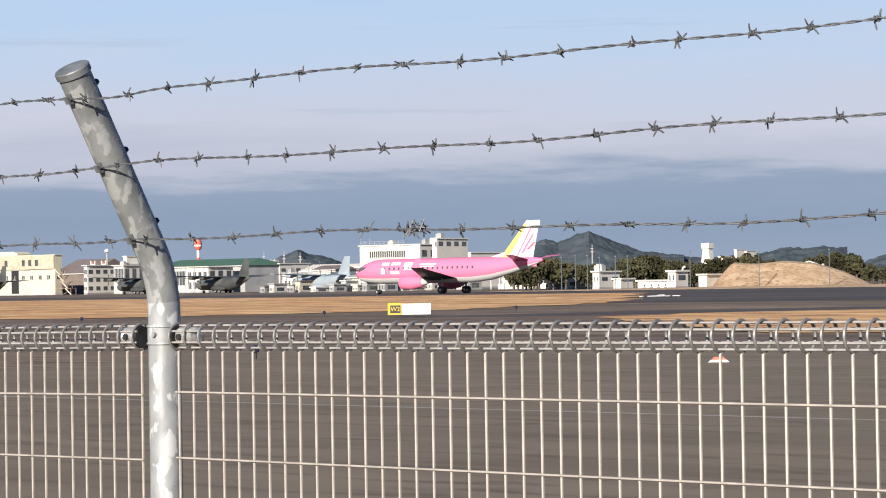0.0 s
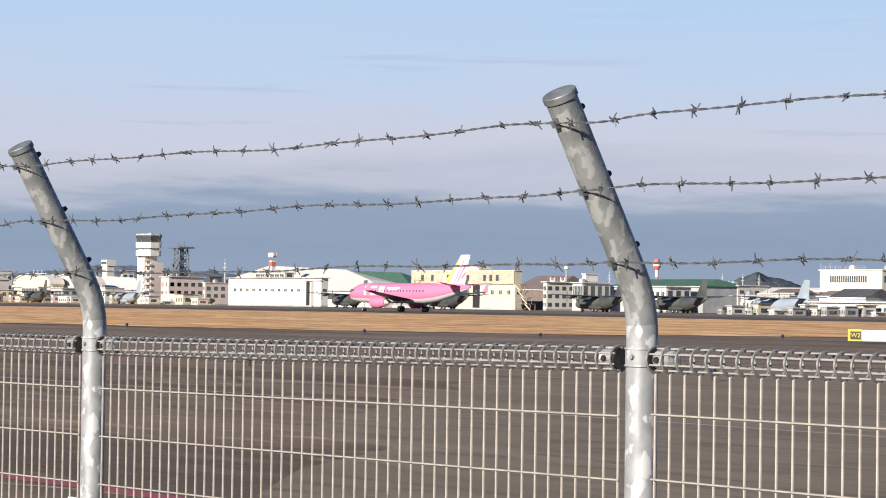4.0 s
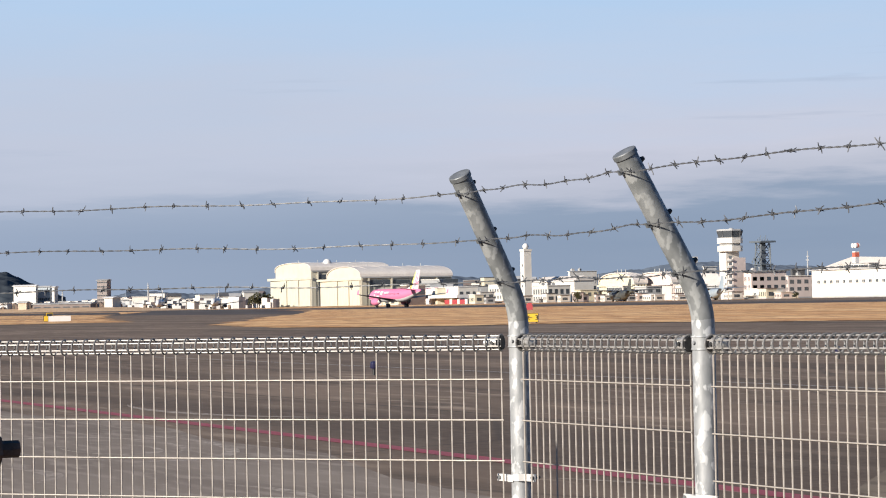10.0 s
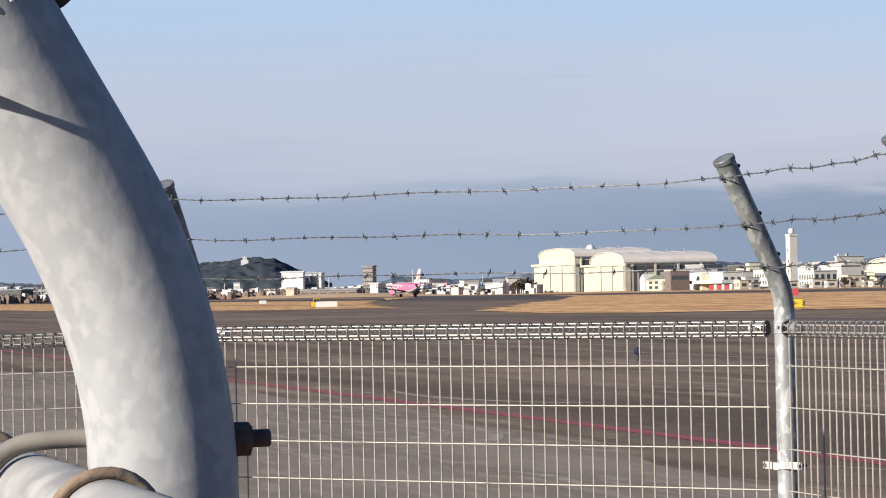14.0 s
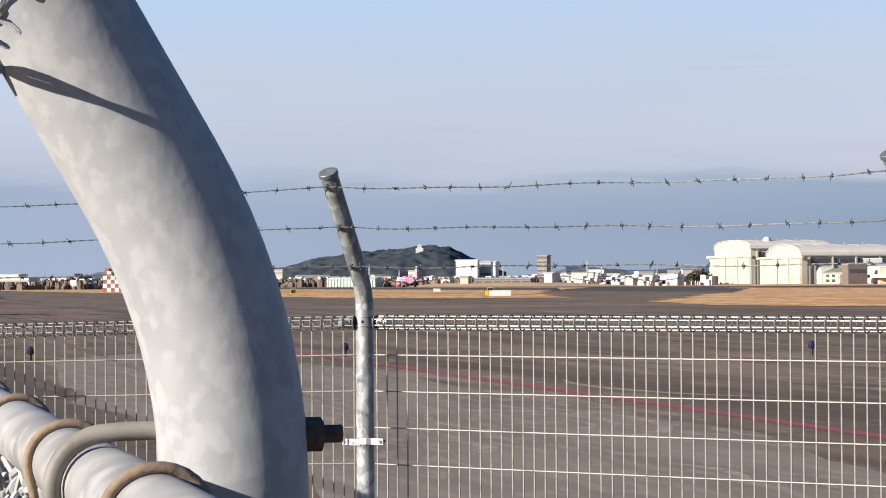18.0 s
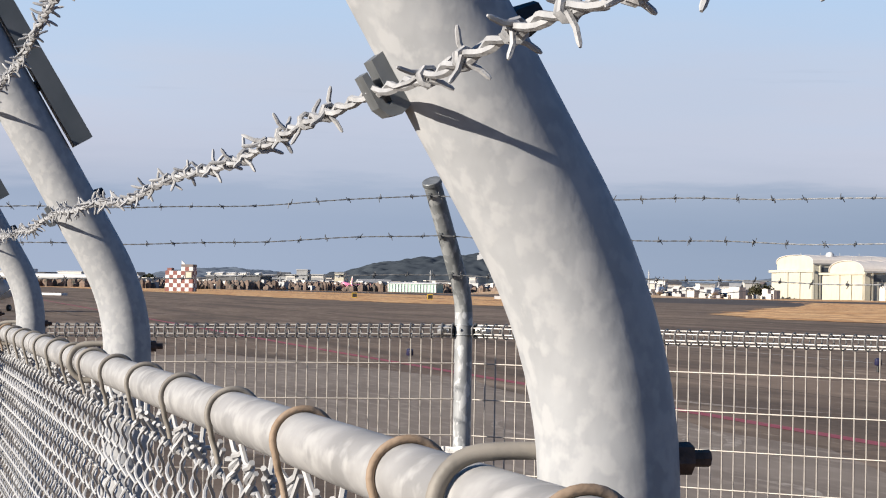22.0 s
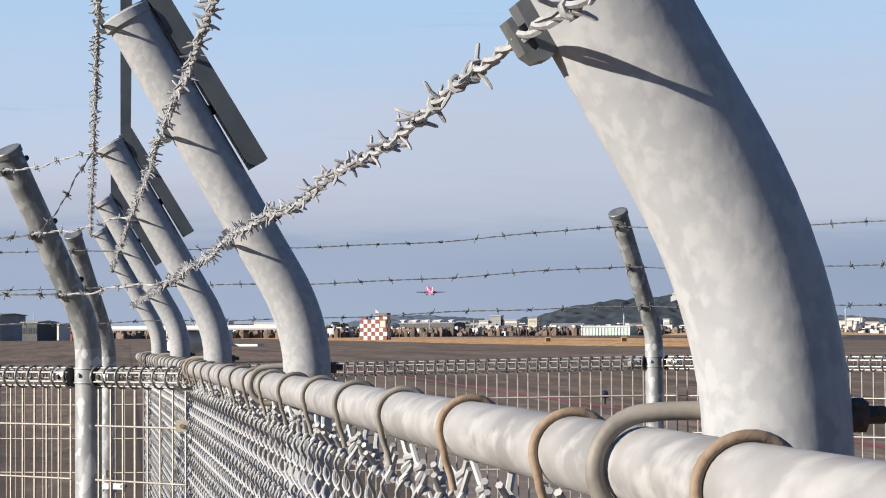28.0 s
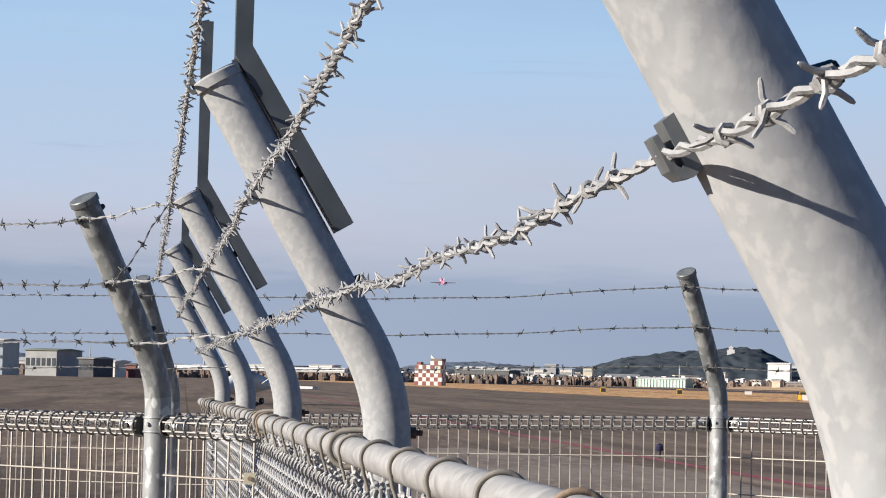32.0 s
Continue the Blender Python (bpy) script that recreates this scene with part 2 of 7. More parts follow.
CREAMW = mat("cream_wall", (0.476, 0.435, 0.328), (0.533, 0.492, 0.377), 0.2, 0.75, 0, 0, 1.2, c3=(0.426, 0.377, 0.271))
HANGARW = mat("ivory_cladding", (0.443, 0.410, 0.318), (0.5, 0.468, 0.372), 0.1, 0.6, 0, 0, 0.8)
GREYW = mat("grey_wall", (0.262, 0.262, 0.262), (0.344, 0.344, 0.336), 0.2, 0.75, 0, 0, 1.5, obj_var=0.15)
DARKW = mat("dark_wall", (0.049, 0.049, 0.053), (0.082, 0.082, 0.082), 0.3, 0.7)
BROWNW = mat("brown_wall", (0.131, 0.098, 0.09), (0.164, 0.131, 0.115), 0.3, 0.7)
GREENR = mat("green_roof", (0.041, 0.102, 0.061), (0.061, 0.127, 0.082), 0.2, 0.6, c3=(0.082, 0.123, 0.082))
OLIVER = mat("olive_roof", (0.148, 0.164, 0.107), (0.18, 0.197, 0.131), 0.3, 0.7)
WINDOW = mat("window_glass", (0.041, 0.049, 0.057), (0.074, 0.082, 0.09), 1.0, 0.15)
REDW = mat("red_door", (0.328, 0.041, 0.049), (0.262, 0.041, 0.049), 0.5, 0.5)
ORANGE = mat("red_white_paint", (0.492, 0.09, 0.049), (0.451, 0.107, 0.066), 1.0, 0.6)
YELLOW = mat("sign_yellow", (0.59, 0.385, 0.025), (0.541, 0.344, 0.025), 2.0, 0.5)
BLACKP = mat("black_paint", (0.016, 0.016, 0.016), (0.025, 0.025, 0.025), 2.0, 0.5)
WHITEP = mat("clean_white", (0.574, 0.566, 0.549), (0.525, 0.517, 0.5), 0.5, 0.45)
PINK = mat("pink_paint", (0.64, 0.160, 0.275), (0.607, 0.168, 0.275), 0.3, 0.35)
PALEPINK = mat("pale_pink_paint", (0.656, 0.476, 0.508), (0.623, 0.426, 0.467), 0.3, 0.35)
LIME = mat("lime_paint", (0.656, 0.59, 0.131), (0.623, 0.558, 0.148), 0.3, 0.35)
GREYAIR = mat("grey_aircraft_and_shaded_wing", (0.041, 0.043, 0.042), (0.082, 0.084, 0.080), 0.12, 0.5, 0, 0, 0.5, (0.42, 0.58), c3=(0.061, 0.07, 0.057), obj_var=0.12, detail=2)
BLUEAIR = mat("pale_blue_aircraft_paint", (0.221, 0.262, 0.295), (0.271, 0.312, 0.344), 0.2, 0.45)
TYRE = mat("tyre_rubber", (0.016, 0.016, 0.016), (0.025, 0.025, 0.025), 3.0, 0.8)
LATTICE = mat("dark_lattice", (0.074, 0.09, 0.107), (0.098, 0.115, 0.131), 1.0, 0.6)


def worn_asphalt():
    """Old paving: blotches, streaks along the strip, slab joints, cracks and pale scuffs."""
    m = bpy.data.materials.new("worn_asphalt")
    m.use_nodes = True
    nt = m.node_tree
    b = nt.nodes["Principled BSDF"]
    b.inputs["Roughness"].default_value = 0.92
    b.inputs["Specular IOR Level"].default_value = 0.2
    tc = nt.nodes.new("ShaderNodeTexCoord")

    def noise(scale, stretch, lo, hi, detail=5.0, off=0.0):
        mp = nt.nodes.new("ShaderNodeMapping")
        mp.inputs["Scale"].default_value = stretch
        mp.inputs["Location"].default_value = (off, off, 0)
        nt.links.new(tc.outputs["Object"], mp.inputs[0])
        n = nt.nodes.new("ShaderNodeTexNoise")
        n.inputs["Scale"].default_value, n.inputs["Detail"].default_value = scale, detail
        nt.links.new(mp.outputs[0], n.inputs["Vector"])
        r = nt.nodes.new("ShaderNodeMapRange")
        r.inputs[1].default_value, r.inputs[2].default_value = lo, hi
        nt.links.new(n.outputs[0], r.inputs[0])
        return r.outputs[0]

    def blend(fac, c1, c2, amount=1.0):
        mu = nt.nodes.new("ShaderNodeMath")
        mu.operation = "MULTIPLY"
        mu.inputs[1].default_value = amount
        nt.links.new(fac, mu.inputs[0])
        x = nt.nodes.new("ShaderNodeMix")
        x.data_type = "RGBA"
        nt.links.new(mu.outputs[0], x.inputs[0])
        for s_, v in ((6, c1), (7, c2)):
            if isinstance(v, tuple):
                x.inputs[s_].default_value = (*v, 1)
            else:
                nt.links.new(v, x.inputs[s_])
        return x.outputs[2]

    c = blend(noise(0.05, (1, 2.2, 1), 0.35, 0.65), (0.108, 0.076, 0.054), (0.197, 0.142, 0.101))
    c = blend(noise(0.30, (0.5, 2.5, 1), 0.52, 0.68, 6, 5), c, (0.064, 0.046, 0.032), 0.8)
    c = blend(noise(0.9, (0.35, 1.6, 1), 0.55, 0.72, 6, 9), c, (0.344, 0.267, 0.196), 0.65)
    c = blend(noise(2.6, (0.3, 1.2, 1), 0.60, 0.70, 6, 21), c, (0.353, 0.282, 0.206), 0.6)
    c = blend(noise(0.12, (0.12, 2.4, 1), 0.50, 0.60, 4, 33), c, (0.066, 0.047, 0.034), 0.75)
    c = blend(noise(6.0, (1, 1, 1), 0.4, 0.8, 4), c, (0.197, 0.153, 0.110), 0.35)
    br = nt.nodes.new("ShaderNodeTexBrick")
    br.inputs["Scale"].default_value = 1.0
    br.inputs["Mortar Size"].default_value = 0.05
    br.inputs["Mortar Smooth"].default_value = 0.4
    br.inputs["Brick Width"].default_value, br.inputs["Row Height"].default_value = 9000.0, 7.5
    nt.links.new(tc.outputs["Object"], br.inputs["Vector"])
    c = blend(br.outputs["Fac"], c, (0.041, 0.032, 0.026), 0.75)
    vo = nt.nodes.new("ShaderNodeTexVoronoi")
    vo.feature = "DISTANCE_TO_EDGE"
    vo.inputs["Scale"].default_value = 0.13
    nt.links.new(tc.outputs["Object"], vo.inputs["Vector"])
    cr = nt.nodes.new("ShaderNodeMapRange")
    cr.inputs[1].default_value, cr.inputs[2].default_value, cr.inputs[3].default_value, cr.inputs[4].default_value = 0.002, 0.010, 1.0, 0.0
    nt.links.new(vo.outputs["Distance"], cr.inputs[0])
    c = blend(cr.outputs[0], c, (0.045, 0.036, 0.029), 0.5)
    nt.links.new(c, b.inputs["Base Color"])
    return m


ASPHALT = worn_asphalt()


# ---------------------------------------------------------------- mesh builder
class Mesh:
    def __init__(self):
        self.v, self.f = [], []

    def add(self, verts, faces):
        n = len(self.v)
        self.v += [tuple(map(float, p)) for p in verts]
        self.f += [tuple(n + i for i in q) for q in faces]
        return self

    def box(self, x0, x1, y0, y1, z0, z1):
        p = [(x, y, z) for z in (z0, z1) for y in (y0, y1) for x in (x0, x1)]
        return self.add(p, [(0, 2, 3, 1), (4, 5, 7, 6), (0, 1, 5, 4), (2, 6, 7, 3), (0, 4, 6, 2), (1, 3, 7, 5)])

    def prism(self, outline, x0, x1, axis="x"):
        """outline of (a, b) pairs pushed from x0 to x1 along an axis: x: (y, z), y: (x, z), z: (x, y)."""
        put = {"x": lambda a, b, c: (c, a, b), "y": lambda a, b, c: (a, c, b), "z": lambda a, b, c: (a, b, c)}[axis]
        k = len(outline)
        p = [put(a, b, x0) for a, b in outline] + [put(a, b, x1) for a, b in outline]
        return self.add(p, [tuple(range(k)), tuple(range(2 * k - 1, k - 1, -1))] + [(i, k + i, k + (i + 1) % k, (i + 1) % k) for i in range(k)])

    def tube(self, path, r, seg=8, cap=True, closed=False):
        """A round bar along a path; r is one radius or one for each point."""
        pts = [Vector(p) for p in path]
        k = len(pts)
        rs = [r] * k if isinstance(r, (int, float)) else r
        rings, side = [], None
        for i, p in enumerate(pts):
            if closed:
                d = pts[(i + 1) % k] - pts[i - 1]
            else:
                d = pts[min(i + 1, k - 1)] - pts[max(i - 1, 0)]
            d.normalize()
            if side is None:
                side = d.orthogonal().normalized()
            side = (side - d * side.dot(d))
            side = side.normalized() if side.length > 1e-6 else d.orthogonal().normalized()
            up = d.cross(side)
            rings.append([p + rs[i] * (math.cos(2 * math.pi * j / seg) * side + math.sin(2 * math.pi * j / seg) * up) for j in range(seg)])
        verts = [q for ring in rings for q in ring]
        faces = []
        for i in range(k if closed else k - 1):
            a, b = i * seg, ((i + 1) % k) * seg
            faces += [(a + j, a + (j + 1) % seg, b + (j + 1) % seg, b + j) for j in range(seg)]
        if cap and not closed:
            faces += [tuple(range(seg - 1, -1, -1)), tuple((k - 1) * seg + j for j in range(seg))]
        return self.add(verts, faces)

    def loft(self, sections, cap=True):
        """Closed rings of equal length joined in turn."""
        k = len(sections[0])
        verts = [q for ring in sections for q in ring]
        faces = [(i * k + j, i * k + (j + 1) % k, (i + 1) * k + (j + 1) % k, (i + 1) * k + j) for i in range(len(sections) - 1) for j in range(k)]
        if cap:
            faces += [tuple(range(k - 1, -1, -1)), tuple((len(sections) - 1) * k + j for j in range(k))]
        return self.add(verts, faces)

    def data(self, name, material, smooth=False):
        me = bpy.data.meshes.new(name)
        me.from_pydata(self.v, [], self.f)
        me.materials.append(material)
        if smooth:
            me.shade_smooth()
            me.set_sharp_from_angle(angle=radians(40))
        me.update()
        return me


def part(name, mesh, material, parent, label="", smooth=False, m=None):
    """One mesh object under a thing or a part."""
    data = mesh if isinstance(mesh, bpy.types.Mesh) else mesh.data(name, material, smooth)
    ob = new(name, data)
    ob.parent = parent
    if m is not None:
        ob.matrix_basis = m
    if label:
        ob["label"] = label
    return ob


def thing(name, label, category, m=None, group="", kind=""):
    ob = new(name)
    ob.empty_display_size = 0.1
    if m is not None:
        ob.matrix_basis = m
    return tagged(ob, label, category, group, kind)


def solid(name, mesh, material, label, category, m=None, group="", kind="", smooth=False):
    ob = new(name, mesh.data(name, material, smooth))
    if m is not None:
        ob.matrix_basis = m
    return tagged(ob, label, category, group, kind)


# ---------------------------------------------------------------- plan
# the runway frame: u along the runway, n across it, away from the fence
U, N = Vector((-0.944, 0.331, 0)).normalized(), Vector((0.331, 0.944, 0)).normalized()
FOOT = 19.3                           # degrees from a bearing to the angle off the runway's normal
EYE = 1.69


def field(s, p, z=0.0):
    return U * s + N * p + Vector((0, 0, z))


def polar(az, d, z=0.0):
    a = radians(az)
    return Vector((-d * math.sin(a), d * math.cos(a), z))


def along(az, perp):
    return perp * math.tan(radians(az + FOOT))


def top(az, perp, el):
    return EYE + perp / math.cos(radians(az + FOOT)) * math.tan(radians(el))


# local axes of the field: x along u, y away; u to the left, so the frame is mirrored unless x is turned
TURNF = math.degrees(math.atan2(-U.y, -U.x))


def fpose(s, p, z=0.0, turn=0.0):
    """A pose on the airfield whose x runs along the runway, to the right as seen from the fence, and y away from it."""
    q = field(s, p, z)
    return pose(q.x, q.y, q.z, 0, 0, TURNF + turn)


# ---------------------------------------------------------------- ground
g = Mesh().add([(-6000, -6000, 0), (6000, -6000, 0), (6000, 6000, 0), (-6000, 6000, 0)], [(0, 1, 2, 3)])
solid("ground", g, ASPHALT, "grey-brown worn asphalt apron of an airfield, streaked and stained", "ground", pose(0, 0, 0, 0, 0, TURNF), kind="structure")


def spot(az, d):
    """A bearing and distance as along and across."""
    return (d * math.sin(radians(az + FOOT)), d * math.cos(radians(az + FOOT)))


def ramp(p):
    """How high the ground stands across the field: the runway lies on a low bank."""
    if p < 150 or p > 310:
        return 0.0
    return CROWN * (min(1.0, (p - 150) / 55) if p < 272 else (310 - p) / 38)


CROWN = 0.44


def sheet(name, pts, z, material, label, category, kind="structure", ragged=0.0):
    """A flat sheet on the airfield; points as along and across."""
    if ragged:
        rn = random.Random(len(name))
        out = []
        for i, (s0, p0) in enumerate(pts):
            s1, p1 = pts[(i + 1) % len(pts)]
            k = max(1, min(40, int(math.hypot(s1 - s0, p1 - p0) / 3)))
            for j in range(k):
                f = j / k
                w_ = ragged * (0.25 if j == 0 else 1)
                out.append((s0 + (s1 - s0) * f + rn.uniform(-w_, w_), p0 + (p1 - p0) * f + rn.uniform(-w_, w_)))
        pts = out
    m = Mesh().add([(-s, p, ramp(p)) for s, p in pts], [tuple(range(len(pts)))])
    ob = solid(name, m, material, label, category, pose(0, 0, z, 0, 0, TURNF), kind=kind)
    return ob


solid("runway", Mesh().prism([(150, 0.0), (205, CROWN), (272, CROWN), (310, 0.0)], -5500, 1500, "x"), RUNWAY, "long dark asphalt runway on a low bank beyond a strip of dry turf", "runway", pose(0, 0, 0.012, 0, 0, TURNF), kind="structure")
solid("grass_behind_runway", Mesh().prism([(275, 0.0), (277, CROWN), (330, CROWN + 0.05), (392, CROWN - 0.05), (396, 0)], -215, 300, "x"), MOUND, "pinkish dry turf between the runway and the huts", "grass", pose(0, 0, 0.03, 0, 0, TURNF), kind="structure")
sheet("service_road", [(520, 160), (4000, 160), (4000, 196), (640, 196)], 0.06, RUNWAY, "dark paved strip crossing the dry turf", "road")
sheet("side_track", [(330, 96), (700, 112), (4000, 118), (4000, 122), (700, 115), (330, 98)], 0.045, RUNWAY, "narrow dark track in the dry turf", "road")
bank = Mesh()
bank_rows = []
for i in range(161):
    s_ = 1000 + 22 * i
    hb = (2.2 + 0.5 * noise.noise(Vector((s_ / 60, 3, 0))) + 0.35 * noise.noise(Vector((s_ / 17, 9, 0)))) * min(1.0, i / 6)
    bank_rows.append([(-s_, 300, -0.05), (-s_, 316, hb * 0.7), (-s_, 326, hb), (-s_, 350, hb), (-s_, 372, -0.05)])
for a_, b_ in zip(bank_rows, bank_rows[1:]):
    for j in range(4):
        bank.add([a_[j], a_[j + 1], b_[j + 1], b_[j]], [(3, 2, 1, 0)])
solid("reed_bank", bank, MOUND, "long low bank of dry tan reeds behind the runway", "bank", pose(0, 0, 0, 0, 0, TURNF), kind="structure")
sheet("grass_strip", [(107, 157), (100, 135), (94, 117), spot(26.3, 138), spot(33.7, 142), spot(37.2, 148), spot(41.5, 160), spot(46.5, 158), spot(49.8, 168), spot(51.5, 210), (470, 188), (520, 199), (137, 203)], 0.03, GRASS, "strip of dry tan turf beside the runway", "grass", ragged=1.6)
sheet("grass_strip_left", [(257, 80), (262, 66), (290, 58), (700, 58), (4500, 58), (4500, 150), (500, 150), (375, 112)], 0.03, GRASS, "long strip of dry tan turf beside the runway", "grass", ragged=1.6)
sheet("grass_strip_rise", [(500, 150), (4500, 150), (4500, 206), (640, 206)], 0.034, GRASS, "dry tan turf rising to the runway", "grass")
sheet("grass_corner", [spot(15.9, 107), spot(13.8, 116), spot(8.6, 121), spot(0, 125), spot(0, 66), spot(8.6, 70), spot(11.5, 71), spot(13.2, 77), spot(14.6, 93)], 0.03, GRASS, "patch of pale dry turf beside the taxiway", "grass", ragged=1.4)
sheet("taxiway_shoulder", [spot(21.5, 118), spot(17, 126), spot(13.8, 130), spot(4, 138), spot(4, 123), spot(13.8, 119), spot(17, 115)], 0.012, RUNWAY, "dark asphalt shoulder along the taxiway", "road")
sheet("white_line", [(10, 24.0), (75, 24.0), (75, 24.12), (10, 24.12)], 0.006, WHITEPAINT, "thin worn white line painted on the apron", "line")
sheet("grass_far", [(600, 280), (5500, 280), (5500, 330), (600, 330)], 0.03, GRASS, "far strip of dry turf behind the runway", "grass")
sheet("grass_far_b", [(900, 345), (5500, 345), (5500, 640), (900, 640)], 0.03, GRASS, "field of dry brown grass behind the runway", "grass")
sheet("red_line", [(-40, 10.55), (26, 10.52), (60, 10.34), (400, 11.6), (400, 11.9), (60, 10.62), (26, 10.8), (-40, 10.83)], 0.006, REDPAINT, "faded red line painted on the apron", "line")

SCUFF = mat("pale_tyre_scuff", (0.328, 0.283, 0.238), (0.221, 0.184, 0.152), 3.0, 0.9, 0, 0, 9.0, (0.40, 0.60), c3=(0.18, 0.148, 0.119), edge=(0.50, 0.66), spec=0.1)
PALEAPRON = mat("pale_worn_apron", (0.221, 0.182, 0.146), (0.164, 0.131, 0.105), 0.35, 0.92, 0, 0, 2.2, (0.38, 0.62), c3=(0.246, 0.205, 0.168), stretch=(0.5, 2.0, 1), detail=7, edge=(0.50, 0.64), spec=0.15)
sheet("worn_patch", [(13, 3.6), (30, 3.2), (52, 3.6), (58, 7.0), (46, 9.6), (33, 10.0), (24, 9.7), (16, 8.6)], 0.003, PALEAPRON, "pale worn patch of the apron", "patch", ragged=0.5)
OLDAPRON = mat("greyed_old_apron", (0.195, 0.156, 0.114), (0.152, 0.121, 0.088), 0.30, 0.92, 0, 0, 1.6, (0.36, 0.64), c3=(0.118, 0.094, 0.070), stretch=(0.4, 1.6, 1), detail=7, edge=(0.52, 0.68), spec=0.15)
sheet("pale_apron", [spot(34, 10), spot(34, 30), spot(31, 48), spot(24, 66), spot(17, 62), spot(9, 62), spot(0, 60), spot(-4, 40), spot(-4, 10), spot(15, 8)], 0.003, OLDAPRON, "pale worn stretch of the old apron", "patch", ragged=0.8)


def scuff(s0, p0, r, a0, a1, width, squash=1.0):
    """A pale arc where tyres have turned on the apron."""
    k = 28
    inner, outer = [], []
    for i in range(k + 1):
        a = radians(a0 + (a1 - a0) * i / k)
        wv = width * math.sin(math.pi * (i + 0.3) / (k + 0.6)) * 0.5
        inner.append((s0 + (r - wv) * math.cos(a), p0 + (r - wv) * math.sin(a) * squash))
        outer.append((s0 + (r + wv) * math.cos(a), p0 + (r + wv) * math.sin(a) * squash))
    m = Mesh().add([(-s_, p_, 0) for s_, p_ in inner + outer], [(i, i + 1, k + 2 + i, k + 1 + i) for i in range(k)])
    ob = solid("tyre_scuff", m, SCUFF, "pale curved tyre scuff on the worn apron", "tyre mark", pose(0, 0, 0.004, 0, 0, TURNF), kind="structure")
    return ob


SCUFFS = [(27.3, 7.9, 3.3, 20, 210, 0.35, 0.42), (27.3, 7.9, 2.2, -40, 150, 0.28, 0.42), (27.0, 7.9, 2.8, 200, 330, 0.30, 0.42), (26.6, 7.9, 1.2, 0, 300, 0.22, 0.42),
          (23.2, 4.0, 2.2, 60, 130, 0.22, 1.0), (19.3, 4.0, 3.4, 70, 110, 0.16, 1.0), (36.0, 14.0, 5.0, 200, 300, 0.5, 0.5), (47.0, 20.3, 2.0, 240, 300, 0.14, 0.3), (49.5, 11.7, 1.0, 200, 340, 0.2, 0.4), (16.0, 9.0, 4.0, 30, 120, 0.3, 0.4)]
for s0_, p0_, r_, a0_, a1_, w_, q_ in SCUFFS:
    scuff(s0_, p0_, r_, a0_, a1_, w_, q_)


# ---------------------------------------------------------------- mesh fence
Z0 = 1.572                            # height of the posts' bands
PITCH, ROLL = 0.0406, 0.0245
LEVELS = ((0.4565, 0.0), (0.3195, 0.0), (0.187, 0.0))
BEND, BEND_Z = 0.25, 0.036


def lean(z):
    """How far the post's axis hangs over at a height above its band."""
    z -= BEND_Z
    if z <= 0:
        return 0.0
    a = radians(30)
    if z < BEND * math.sin(a):
        return BEND - math.sqrt(BEND * BEND - z * z)
    return BEND * (1 - math.cos(a)) + (z - BEND * math.sin(a)) * math.tan(a)


def tilt_at(z):
    return math.degrees(math.asin(min(0.5, max(0.0, (z - BEND_Z) / BEND))))


def post_axis(top_z):
    zs = [-Z0, -0.4, 0.0] + [BEND_Z + BEND * 0.5 * i / 10 for i in range(11)] + [top_z]
    return [(lean(z), 0, Z0 + z) for z in zs]


R_POST = 0.0303


